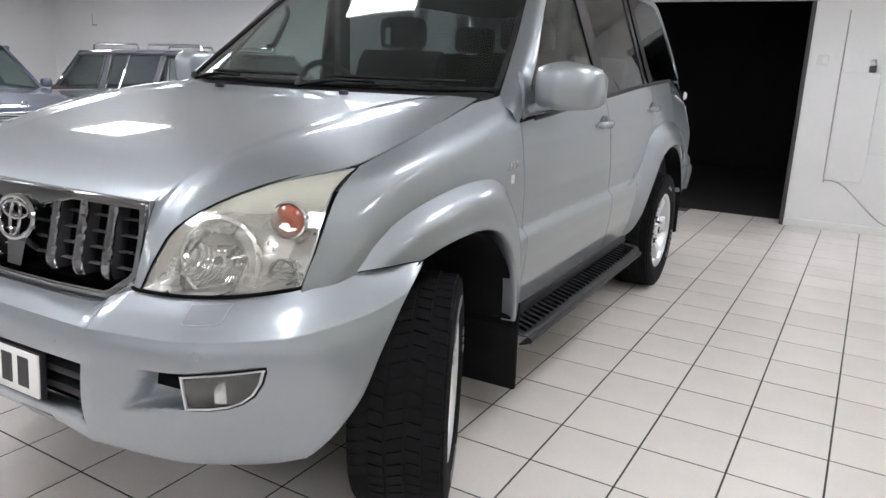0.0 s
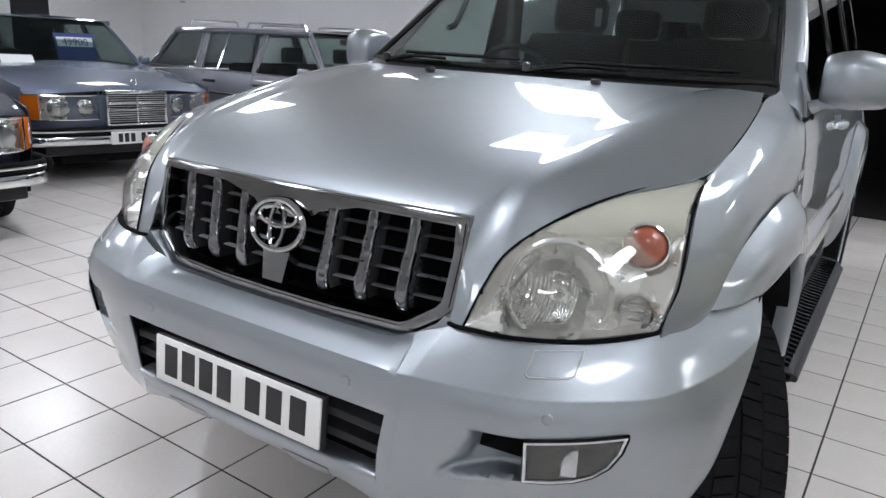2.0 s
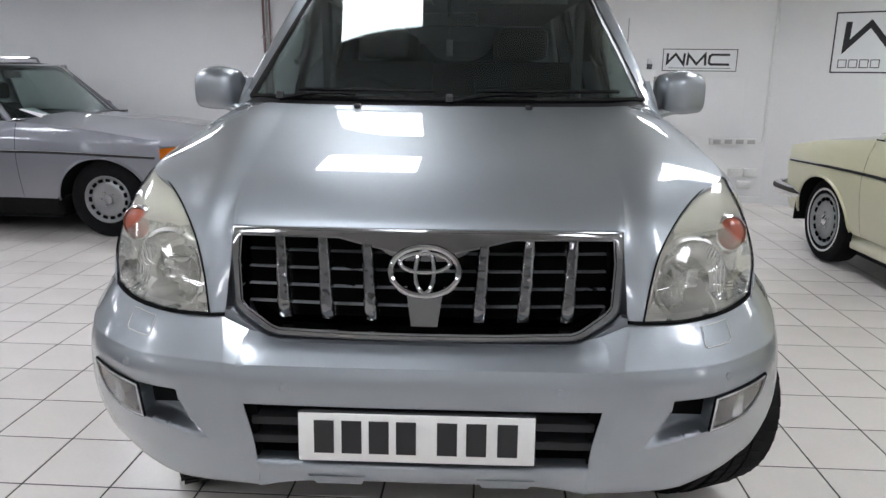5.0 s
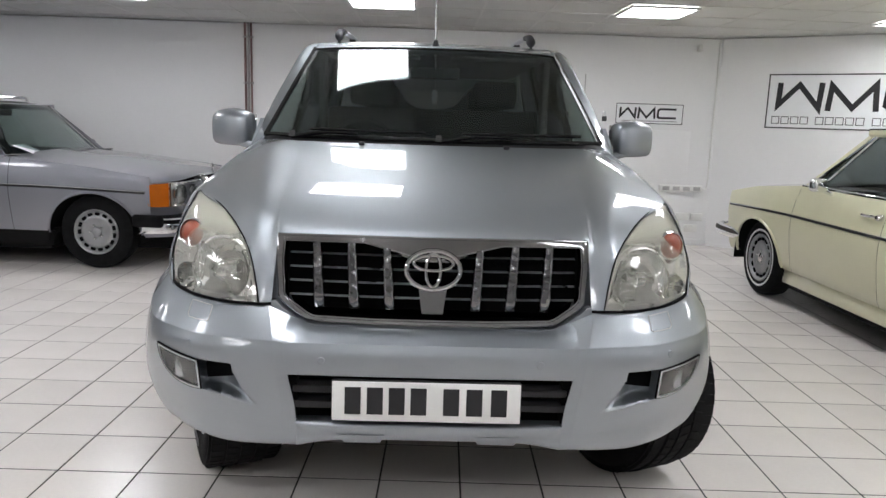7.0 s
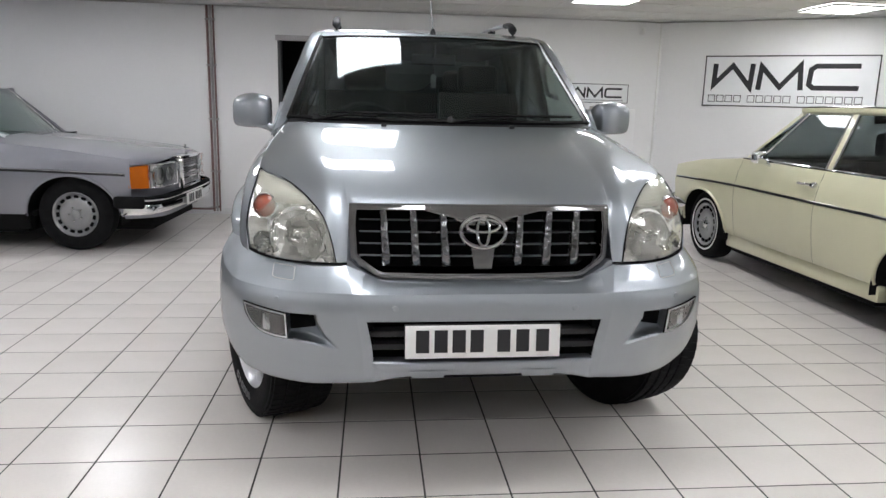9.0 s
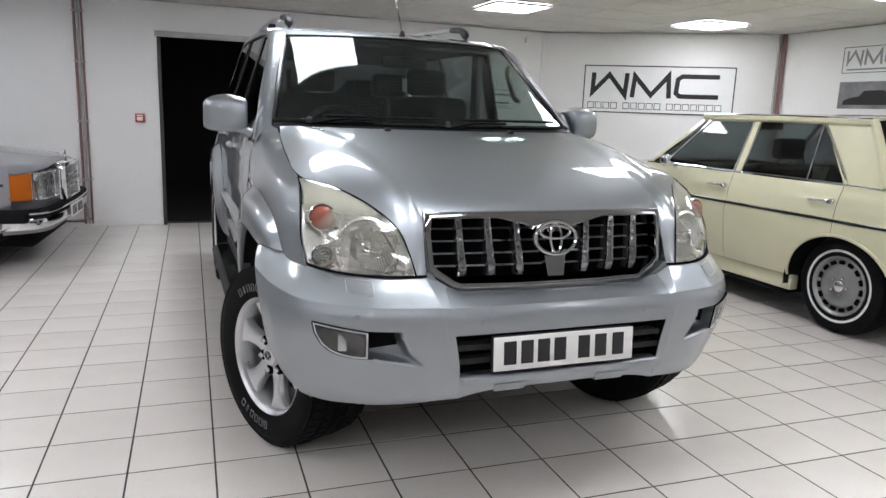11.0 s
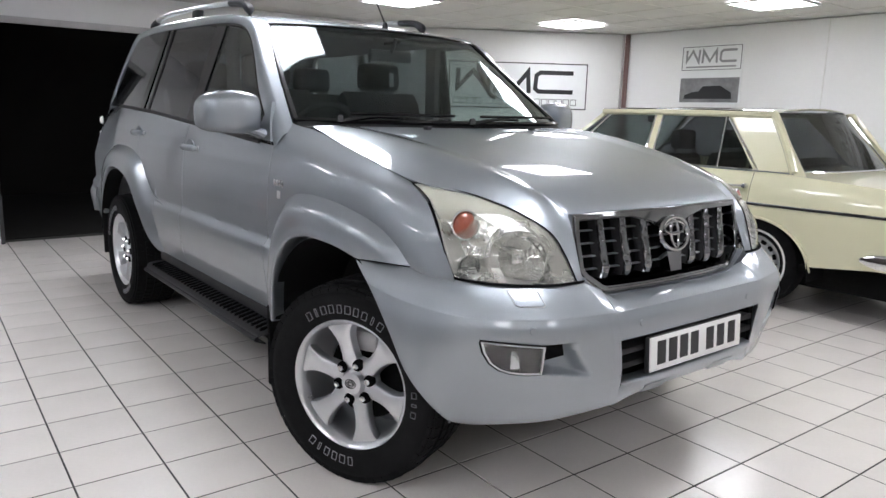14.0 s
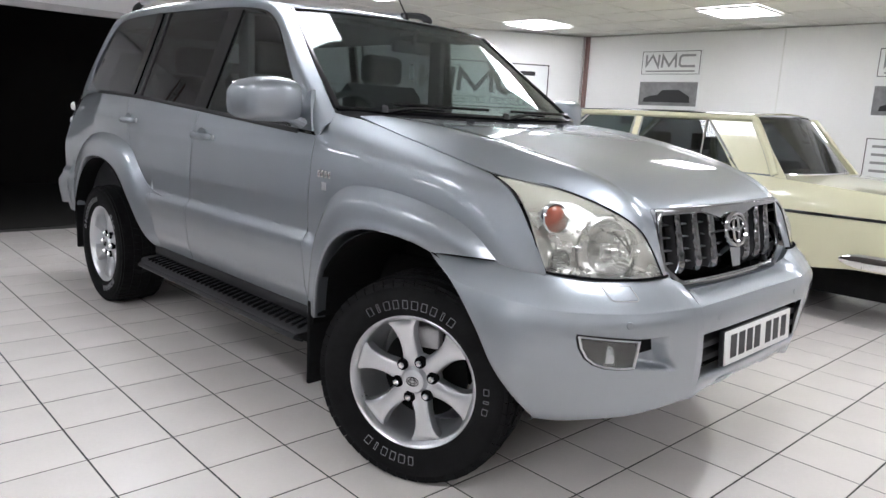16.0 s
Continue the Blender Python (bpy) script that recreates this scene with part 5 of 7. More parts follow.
    part("rail_end", tube(path[32:], [0.02, 0.022, 0.024, 0.026, 0.028, 0.03, 0.028, 0.024], 10, squash=(0.9, 1, 0.8)), DARK_PLASTIC, rail)
    part("rail_foot", box(s * 0.53, s * 0.57, 2.18, 2.28, 1.81, 1.865, 0.008), DARK_PLASTIC, rail)

# aerial
part("aerial_base", lathe([(0, 0.035), (0.010, 0.032), (0.016, 0.010), (0.020, -0.008)], 16, m=Matrix.Translation((0, 1.05, 1.722)) @ Matrix.Rotation(-math.pi / 2, 4, "Y")), DARK_PLASTIC, suv)
part("aerial", tube([(0, 1.05, 1.745), (-0.002, 1.13, 1.86), (-0.004, 1.27, 2.06)], [0.0045, 0.0035, 0.002], 6), GLOSS_BLACK, suv, "short whip aerial")

# washer jets and wipers
for x in (-0.302, 0.302):
    part("washer_jet", box(x - 0.012, x + 0.012, 0.245, 0.275, 1.236, 1.252, 0.004), DARK_PLASTIC, suv)


def screen_at(a, f):
    g = loft(SCREEN, 30, 24)
    row = g[int(round(f * 23))]
    x = abs(a)
    y, z = np.interp(x, row[:, 0], row[:, 1]), np.interp(x, row[:, 0], row[:, 2])
    return np.array((a, y - 0.012, z + 0.010))


for piv, tip, f1 in ((-0.62, -0.04, 0.03), (0.02, 0.66, 0.045)):
    w = empty("wiper", None)
    w.parent = suv
    p0, p1 = screen_at(piv + 0.0, 0.0) + np.array([0, -0.035, -0.01]), screen_at(tip, f1)
    mid = screen_at((piv + tip) / 2, 0.02) + np.array([0, -0.012, 0.012])
    part("arm", tube(spline([p0, (p0 + mid) / 2 + np.array([0, 0, 0.012]), mid], 10), [0.010] * 4 + [0.007] * 6, 6), GLOSS_BLACK, w)
    blade = [screen_at(a, f1 * 0.9 + 0.004) + np.array([0, -0.004, 0.006]) for a in np.linspace(mid[0] - 0.22, tip, 12)]
    part("blade", tube(blade, 0.007, 6), GLOSS_BLACK, w)
    part("pivot", lathe([(0, 0.03), (0.014, 0.026), (0.018, 0.0)], 12, m=Matrix.Translation(p0) @ Matrix.Rotation(-math.pi / 2, 4, "Y")), GLOSS_BLACK, w)

# ---- cabin ----
part("cabin_floor", box(-0.78, 0.78, 0.45, 3.45, 0.60, 0.64), UNDER, suv, smooth=False)
part("headliner", box(-0.60, 0.60, 1.20, 3.15, 1.690, 1.700), SEAT_TAN, suv, smooth=False)
whole("dashboard", [[(0, 0.42, 1.17), (0.5, 0.46, 1.17), (0.75, 0.56, 1.17)], [(0, 0.60, 1.205), (0.5, 0.62, 1.205), (0.76, 0.68, 1.195)], [(0, 0.86, 1.20), (0.5, 0.86, 1.20), (0.79, 0.86, 1.185)], [(0, 0.93, 1.15), (0.5, 0.93, 1.15), (0.79, 0.93, 1.14)], [(0, 0.92, 0.85), (0.5, 0.92, 0.85), (0.79, 0.92, 0.85)]], 30, 30, DARK_PLASTIC, thick=0.01)
part("instrument_hood", box(-0.56, -0.18, 0.70, 0.93, 1.19, 1.265, 0.03, seg=3), DARK_PLASTIC, suv)
wheel_ring = bmesh.new()
tube([(-0.37 + 0.19 * math.cos(t), 1.05 - 0.07 * math.sin(t), 1.165 + 0.175 * math.sin(t)) for t in np.linspace(0, 2 * math.pi, 36, endpoint=False)], 0.015, 8, bm=wheel_ring, closed=True)
for a in (0.2, math.pi - 0.2, -math.pi / 2):
    tube([(-0.37, 1.03, 1.15), (-0.37 + 0.185 * math.cos(a), 1.05 - 0.07 * math.sin(a), 1.165 + 0.17 * math.sin(a))], 0.014, 6, bm=wheel_ring)
part("steering_wheel", wheel_ring, SEAT_LEATHER, suv)
part("steering_boss", lathe([(0, 0.03), (0.05, 0.025), (0.065, 0.0), (0.05, -0.04)], 24, m=Matrix.Translation((-0.37, 1.03, 1.15)) @ Vector((0, 0.9, 0.4)).to_track_quat("X", "Z").to_matrix().to_4x4()), DARK_PLASTIC, suv)


def suv_seat(x, y, width, heads):
    s = empty("seat", None, "dark grey leather car seat with headrest")
    s.parent = suv
    prof = [(y - 0.30, 0.72), (y - 0.28, 0.84), (y, 0.86), (y + 0.16, 0.86), (y + 0.30, 1.36), (y + 0.36, 1.42), (y + 0.42, 1.38), (y + 0.32, 0.76), (y + 0.2, 0.68)]
    bm = bmesh.new()
    prism(prof, lambda a, b, k: (x - width / 2 + k, a, b), width, bm)
    bmesh.ops.bevel(bm, geom=bm.edges[:], offset=0.03, segments=3, affect="EDGES", clamp_overlap=True)
    part("cushion", bm, SEAT_LEATHER, s, sharp=60)
    for hx in heads:
        part("headrest", box(x + hx - 0.135, x + hx + 0.135, y + 0.31, y + 0.43, 1.425, 1.595, 0.045, seg=3), SEAT_LEATHER, s)
        for d in (-0.05, 0.05):
            part("headrest_post", tube([(x + hx + d, y + 0.37, 1.38), (x + hx + d, y + 0.37, 1.45)], 0.006, 6), CHROME, s)


suv_seat(-0.37, 1.32, 0.52, (0,))
suv_seat(0.37, 1.32, 0.52, (0,))
suv_seat(0, 2.22, 1.30, (-0.38, 0.38))
part("rear_view_mirror", box(-0.125, 0.125, 0.985, 1.010, 1.555, 1.615, 0.012, seg=3), DARK_PLASTIC, suv)
part("mirror_stem", tube([(0, 0.95, 1.67), (0, 0.99, 1.60)], 0.010, 6), DARK_PLASTIC, suv)
for s in (1, -1):
    part("grab_handle", tube(spline([(s * 0.675, 0.93, 1.40), (s * 0.655, 0.965, 1.42), (s * 0.645, 1.01, 1.50), (s * 0.645, 1.05, 1.56), (s * 0.66, 1.06, 1.60)], 16), 0.013, 8), SEAT_TAN, suv)
    part("sun_visor", box(s * 0.08, s * 0.52, 1.03, 1.19, 1.655, 1.672, 0.006), SEAT_TAN, suv)
    part("middle_post_lining", box(s * 0.62, s * 0.66, 1.44, 1.54, 1.10, 1.70, 0.01), SEAT_TAN, suv)
    part("door_lining", box(s * 0.79, s * 0.82, 0.70, 3.3, 0.64, 1.18, 0.01), SEAT_LEATHER, suv)
# air freshener on the mirror
fresh = empty("air_freshener", None, "small pale air freshener hanging on a string")
fresh.parent = suv
part("string", tube([(0, 0.985, 1.56), (0.002, 0.985, 1.50)], 0.0015, 5), SEAT_TAN, fresh)
part("tag", box(-0.014, 0.014, 0.983, 0.988, 1.43, 1.50, 0.002), GREY_INK, fresh)

# ---- the classic cars: x runs ahead from the front axle, y to the car's left ----
def classic_wheel(whitewall):
    w = empty("wheel", None)
    r = 0.313 if whitewall else 0.322
    prof = [(0.185, -0.075), (0.20, -0.085), (0.25, -0.092), (0.285, -0.088), (r - 0.008, -0.072), (r - 0.001, -0.03), (r, 0), (r - 0.001, 0.03), (r - 0.008, 0.072), (0.285, 0.088), (0.25, 0.092), (0.20, 0.085), (0.185, 0.075)]
    tyre = part("tyre", lathe(prof, 48), RUBBER, w)
    if whitewall:
        part("white_band", lathe([(0.222, 0.0895), (0.224, 0.0915), (0.236, 0.0925), (0.238, 0.0905)], 48), PLATE_WHITE, tyre, "thin white ring on the tyre")
    rim = part("rim", lathe([(0.188, 0.04), (0.196, 0.088), (0.190, 0.094), (0.182, 0.090), (0.172, 0.072), (0.15, 0.066), (0.135, 0.078), (0.118, 0.082), (0.075, 0.076), (0.05, 0.070), (0, 0.070)], 48), CLASSIC_RIM, w, "silver wheel disc with slotted rim")
    for k in range(15):
        part("slot", box(0.063, 0.082, -0.020, 0.020, 0.142, 0.168, 0.006, m=Matrix.Rotation(2 * math.pi * k / 15, 4, "X")), GAP_BLACK, rim)
    part("hub_cap", lathe([(0, 0.096), (0.022, 0.094), (0.036, 0.086), (0.040, 0.072)], 28), CHROME if whitewall else CLASSIC_RIM, rim)
    for k in range(5):
        part("wheel_bolt", lathe([(0, 0.090), (0.008, 0.089), (0.010, 0.074)], 6, m=Matrix.Rotation(2 * math.pi * k / 5, 4, "X") @ Matrix.Translation((0, 0, 0.058))), CHROME, rim)
    return w


def seat(parent, x, y, width, material, low=0.35):
    rows = [[(x + 0.26, low + 0.05), (x + 0.27, low + 0.14), (x, low + 0.17), (x - 0.22, low + 0.16), (x - 0.24, low + 0.20), (x - 0.36, low + 0.66), (x - 0.40, low + 0.68), (x - 0.45, low + 0.62), (x - 0.34, low + 0.10), (x - 0.30, low + 0.02), (x + 0.2, low)]]
    bm = bmesh.new()
    prism(rows[0], lambda a, b, k: (a, y - width / 2 + k, b), width, bm)
    bmesh.ops.bevel(bm, geom=bm.edges[:], offset=0.02, segments=2, affect="EDGES", clamp_overlap=True)
    s = part("seat", bm, material, parent, sharp=50)
    return s


def classic_car(label, m, paint, estate=False, old=False, front=True, group=""):
    e = empty("classic_car", m, label, "car", group)
    WB = 2.60 if old else 2.795
    FO, RO = (0.80, 1.28) if old else (0.70, 1.16)
    AP = 0.08 if old else 0.29                       # how far the windscreen stands back
    HW, H, BELT = 0.885, 1.41, 0.95 if old else 0.93
    PB = -1.59 if old else -1.85                     # middle post
    SWEEP = 0.29                                     # how far the face falls back at its corners
    SILL = 0.30 if old else 0.32
    X0, X1 = -WB - RO, FO
    WR = 0.313 if old else 0.322
    ref = (-WB / 2, 0, 0.6)

    def put(name, bm, material, parent=None, label="", **kw):
        return part(name, bm, material, parent or e, label, **kw)

    def top(x):
        return float(np.interp(x, (X0, X0 + 0.25, -WB - 0.1, -0.45 - AP, 0.2 - AP, FO - 0.22, FO - 0.03, FO), (0.80, 0.89, 0.955, 0.955, 0.895, 0.815, 0.785, 0.75) if old else (0.82, 0.885, 0.93, 0.94, 0.885, 0.812, 0.775, 0.735)))

    def sweep(y):
        return SWEEP * min(1.05, abs(y) / HW) ** 7.6

    def side(x, z):
        f = float(np.interp(z, (0.20, 0.24, 0.34, 0.50, 0.62, 0.70, 0.80, 0.88, 0.94), (0.86, 0.90, 0.955, 0.985, 1.0, 1.0, 0.985, 0.962, 0.93)))
        t = 1 - 0.05 * max(0, (x - 0.1) / (FO - 0.1)) ** 2 - 0.06 * max(0, (-WB - x) / RO) ** 2
        r = 0.16
        if x < X0 + r:
            t -= (1 - math.sqrt(max(0, 1 - ((X0 + r - x) / r) ** 2))) * 0.10
        return HW * f * t

    def low(x):
        z = SILL if -WB < x < 0 else 0.30
        if x < -WB:
            z = 0.30 + 0.09 * min(1, (-WB - x) / 0.8)
        for c in (0, -WB):
            d = abs(x - c) / 0.40
            if d < 1:
                z = max(z, 0.27 + (0.37 if old else 0.395) * math.sqrt(1 - d * d) ** 0.9)
        return z

    # body sides, split at the doors
    cuts = [X0, -WB + 0.10, PB, -0.42 - AP, X1 - 0.20] if not old else [X0, -2.54, PB, -0.46 - AP, X1 - 0.20]
    names = ("rear_wing", "rear_door", "front_door", "front_wing")
    for s in (1, -1):
        for (a, b), name in zip(zip(cuts, cuts[1:]), names):
            xs = np.linspace(a + 0.002, b - 0.002, 48)
            g = np.array([[(x, s * side(x, z), z) for z in np.linspace(low(x), top(x), 16)] for x in xs])
            put(name, sheet(g, 0.006, ref), paint)
            if name.endswith("door"):
                hx, hz = a + (0.115 if old else 0.15), 0.85 if old else 0.825
                hy = side(hx, hz)
                if old:
                    pull = put("door_handle", tube([(hx - 0.075, s * (hy + 0.004), hz), (hx - 0.065, s * (hy + 0.026), hz), (hx, s * (hy + 0.032), hz), (hx + 0.08, s * (hy + 0.026), hz), (hx + 0.10, s * (hy + 0.004), hz)], [0.010, 0.011, 0.010, 0.010, 0.009], 8), CHROME, label="chrome pull handle")
                    put("push_button", lathe([(0, 0.040), (0.014, 0.038), (0.020, 0.028), (0.021, 0.0)], 20, m=Matrix.Translation((hx - 0.08, s * hy, hz)) @ Matrix.Rotation(s * math.pi / 2, 4, "Z")), CHROME, pull)
                else:
                    put("door_handle", box(hx - 0.10, hx + 0.10, s * (hy + 0.002), s * (hy + 0.026), hz - 0.016, hz + 0.016, 0.010, seg=3), DARK_PLASTIC)
        for x in cuts[1:-1]:
            put("shut_line", tube([(x, s * (side(x, z) - 0.003), z) for z in np.linspace(max(0.24, low(x)), top(x) - 0.005, 14)], 0.0035, 5), GAP_BLACK)
        # rub strip and sill
        zt = 0.73 if old else 0.705
        line = [(x, s * (side(x, zt) + 0.004), zt - 0.035 * max(0, (x + 0.6) / 1.2) ** 1.5) for x in np.linspace(X0 + 0.06, X1 - 0.24, 60)]
        put("rub_strip", tube(line, 0.008 if old else 0.012, 6, squash=(1, 0.7, 1)), DARK_PLASTIC)
        put("trim_strip", tube([(x, y + s * 0.004, z + 0.010) for x, y, z in line], 0.004, 5), CHROME)
        put("sill", box(-WB + 0.38, -0.38, s * 0.74, s * (side(-1.2, SILL) - 0.012), 0.19, SILL - 0.002, 0.012), UNDER if not old else paint)
        for c in (0, -WB):
            put("wheel_well", box(c - 0.40, c + 0.40, s * 0.50, s * 0.52, 0.22, 0.74), UNDER, smooth=False)
            arc = np.array([[(c + 0.401 * math.cos(a), s * y, 0.28 + 0.40 * math.sin(a)) for y in (0.5, 0.62, 0.74, 0.86)] for a in np.linspace(-0.1, math.pi + 0.1, 24)])
            put("wheel_well", sheet(arc, 0.004, (c, s * 0.7, 3)), UNDER)
            ah = 0.372 if old else 0.397
            lip = [(c + 0.402 * math.cos(a), 0.27 + ah * math.sin(a) ** 0.9) for a in np.linspace(0.08, math.pi - 0.08, 40)]
            put("arch_trim", tube([(x, s * (side(x, z) + 0.004), z) for x, z in lip], 0.011, 8), paint)
    # added box between the wheels, there to deepen the shadow on the floor
    put("floor_shade_box", box(-WB + 0.42, -0.42, -0.79, 0.79, 0.15, 0.29, 0.02), UNDER)
    put("underbody", box(X0 + 0.15, X1 - 0.12, -0.62, 0.62, 0.16, 0.34, 0.02), UNDER)

    # bonnet, boot and ends
    def deck(name, xs, crown, lift=0.0, material=paint):
        g = np.array([[(x - sweep(y) * min(1, max(0, (x - X1 + 0.55) / 0.55)), y, top(x) + lift + crown * (1 - (y / side(x, top(x))) ** 2)) for y in np.linspace(-side(x, top(x)) + 0.004, side(x, top(x)) - 0.004, 25)] for x in xs])
        return put(name, sheet(g, 0.006, ref), material)

    deck("bonnet", np.linspace(-0.42 - AP, X1 - 0.015, 26), 0.045)
    if not estate:
        deck("boot_lid", np.linspace(X0 + 0.01, -WB - 0.12, 20), 0.03)
    g = np.array([[(X1 - 0.012 - sweep(y), y * side(X1, z) / HW * 0.995, z) for y in np.linspace(-HW, HW, 30)] for z in np.linspace(0.28 if estate or old else 0.385, top(X1 - 0.01) + 0.01, 12)])
    put("front_panel", sheet(g, 0.006, ref), paint)
    # shade below the saloons' bumper is put into this dark strip
    if not (estate or old):
        put("valance_shade", box(X1 - 0.10, X1 - 0.02, -0.74, 0.74, 0.25, 0.383, 0.02), DARK_PLASTIC)
    g = np.array([[(X0 + 0.012 + 0.14 * (abs(y) / HW) ** 6, y * side(X0, min(z, 0.9)) / HW * 0.995, z) for y in np.linspace(-HW, HW, 30)] for z in np.linspace(0.28, top(X0) + 0.012, 12)])
    put("rear_panel", sheet(g, 0.006, ref), paint)

    # cabin
    xa0, xa1 = (-0.44 - AP, -0.98 - 0.8 * AP)                       # windscreen foot and head
    xr1, xr0 = ((-2.62, -3.12) if not estate else (-3.53, -3.88))
    if old:
        xr1, xr0 = -2.555, -2.915
    YB, YR = 0.805, 0.645 if old else 0.63

    def gx(x, z):
        f = (z - BELT) / (H - 0.06 - BELT)
        return YB + (YR - YB) * f - 0.03 * max(0, (-2.2 - x) / 1.2) ** 2

    def head(x):
        return H - 0.075 + 0.02 * (1 - ((x + 1.7) / 1.3) ** 2)

    g = np.array([[(x, y, (head(x) + 0.02) + (H - head(x) - 0.02) * (1 - abs(y / (gx(x, head(x)) - 0.01)) ** 2.2)) for y in np.linspace(-gx(x, head(x)) + 0.01, gx(x, head(x)) - 0.01, 25)] for x in np.linspace(xr1, xa1, 26)])
    put("roof", sheet(g, 0.006, ref), paint)
    scr = [[(xa0 + 0.05 - 0.13 * abs(y / 0.76) ** 2.4, y * 0.985, BELT + 0.015) for y in np.linspace(-0.78, 0.78, 21)], [(xa1 + 0.05 - 0.06 * abs(y / 0.6) ** 2.4, y, head(xa1) + 0.03) for y in np.linspace(-0.60, 0.60, 21)]]
    put("windscreen", sheet(loft(scr, 21, 8), 0.004, ref), SCREEN_GLASS)
    put("windscreen_trim", tube([*scr[0], *scr[1][::-1]], 0.010, 6, closed=True), CHROME)
    rear = [[(xr0 - 0.05 + 0.14 * abs(y / 0.74) ** 2.4, y, BELT + 0.015) for y in np.linspace(-0.74, 0.74, 21)], [(xr1 - 0.05 + 0.08 * abs(y / 0.60) ** 2.4, y, head(xr1) + 0.025 + 0.012 * (1 - (y / 0.60) ** 2)) for y in np.linspace(-0.60, 0.60, 21)]]
    put("rear_screen", sheet(loft(rear, 21, 8), 0.004, ref), DARK_GLASS)
    put("rear_screen_trim", tube([*rear[0], *rear[1][::-1]], 0.010, 6, closed=True), CHROME)

    def strip(name, foot, headx, w0, w1, material, s, out=0.006):
        rows = []
        for f in np.linspace(0, 1, 10):
            c, w = foot + (headx - foot) * f, w0 + (w1 - w0) * f
            z = BELT - 0.005 + (head(headx) + 0.02 - BELT) * f
            rows.append([(c + w * k, s * (gx(c, z) + out), z) for k in (-0.5, -0.17, 0.17, 0.5)])
        return put(name, sheet(np.array(rows), 0.03, ref), material)

    for s in (1, -1):
        rail = [(x, s * (gx(x, head(x)) + 0.006), head(x) + 0.008) for x in np.linspace(xr1, xa1 + 0.02, 24)]
        drop = [] if estate else [(xr1 + (xr0 + 0.10 - xr1) * f - 0.012 * math.sin(f * math.pi), s * (gx(xr1, head(xr1) + (BELT - head(xr1)) * f) + 0.004), head(xr1) + 0.008 + (BELT - head(xr1)) * f) for f in np.linspace(1, 0.06, 14)]
        put("cant_rail", tube(drop + rail, 0.030, 8), paint)
        put("gutter_trim", tube([(x, y + s * 0.022, z + 0.022) for x, y, z in rail], 0.006, 5), CHROME)
        put("belt_trim", tube([(x, s * (gx(x, BELT) + 0.014), BELT + 0.008) for x in np.linspace(xr0 + 0.1, xa0 - 0.02, 24)], 0.008, 5), CHROME)
        strip("front_post", xa0 - 0.035, xa1 - 0.01, 0.05, 0.05, paint, s)
        strip("middle_post", PB - 0.02, PB - 0.01, 0.055, 0.05, paint, s, 0.010)
        ends = [(-0.52 - AP, -1.06 - 0.8 * AP, PB + 0.025, PB + 0.025), (PB - 0.055, PB - 0.045, -2.62, -2.50)]
        if estate:
            strip("rear_post", -2.84, -2.87, 0.11, 0.10, paint, s)
            strip("tail_post", xr0 + 0.03, xr1 + 0.0, 0.09, 0.09, paint, s)
            ends = [(-0.52 - AP, -1.06 - 0.8 * AP, PB + 0.025, PB + 0.025), (PB - 0.055, PB - 0.045, -2.78, -2.81), (-2.90, -2.93, xr0 + 0.09, xr1 + 0.05)]
        else:
            q0, q1 = (-2.58, -2.20) if old else (-2.80, -2.46)
            strip("rear_post", (q0 + xr0) / 2 + 0.03, (q1 + xr1) / 2 + 0.01, abs(xr0 - q0) + 0.03, abs(xr1 - q1) + 0.03, paint, s)
            ends = [(-0.52 - AP, -1.06 - 0.8 * AP, PB + 0.025, PB + 0.025), (PB - 0.055, PB - 0.045, q0 + 0.02, q1 + 0.02)]
        for a0, a1, b0, b1 in ends:
            rows = []
            for f in np.linspace(0, 1, 8):
                z = BELT + 0.01 + (head(-1.7) - BELT) * f
                rows.append([(a0 + (a1 - a0) * f + ((b0 + (b1 - b0) * f) - (a0 + (a1 - a0) * f)) * k, s * gx(-1.5, z), z) for k in np.linspace(0, 1, 8)])
            put("side_window", sheet(np.array(rows), 0.004, ref), DARK_GLASS if old else SIDE_GLASS)
            edge = [rows[0][0], rows[0][-1], rows[-1][-1], rows[-1][0]]
            loop = np.concatenate([np.linspace(edge[k], edge[(k + 1) % 4], 6)[:-1] for k in range(4)]) + np.array([0, s * 0.006, 0])
            put("window_trim", tube(loop, 0.010, 5, closed=True), CHROME)
        vents = ((-0.66 - AP, -1.04 - AP),) if old else ()
        if not estate:
            vents += ((-2.24, -2.19),) if old else ((-2.50, -2.42),)
        else:
            vents += ((-2.49, -2.46),)
        for v0, v1 in vents:
            put("window_bar", tube([(v0 + (v1 - v0) * f, s * (gx(-1.5, BELT + (head(-1.7) - BELT) * f) + 0.006), BELT + (head(-1.7) - BELT) * f) for f in (0, 0.5, 1)], 0.007, 6), CHROME)
        mx = -0.94 if old else -0.98
        mirror = put("door_mirror", box(mx - 0.045, mx + 0.045, s * 0.87, s * 0.985, 0.945, 1.04, 0.03, seg=3), CHROME if old else paint)
        put("mirror_stalk", tube([(mx, s * 0.81, 0.925), (mx, s * 0.90, 0.965)], 0.014, 8), CHROME, mirror)
        if estate:
            for r0, r1 in ((-1.40, -2.30), (-2.50, -3.35)):
                y = s * 0.52
                put("roof_rail", tube([(r0 + 0.03, y, H - 0.04), (r0, y, H + 0.035), (r0 - 0.02, y, H + 0.042), (r1 + 0.02, y, H + 0.042), (r1, y, H + 0.035), (r1 - 0.03, y, H - 0.04)], 0.011, 8), CHROME)
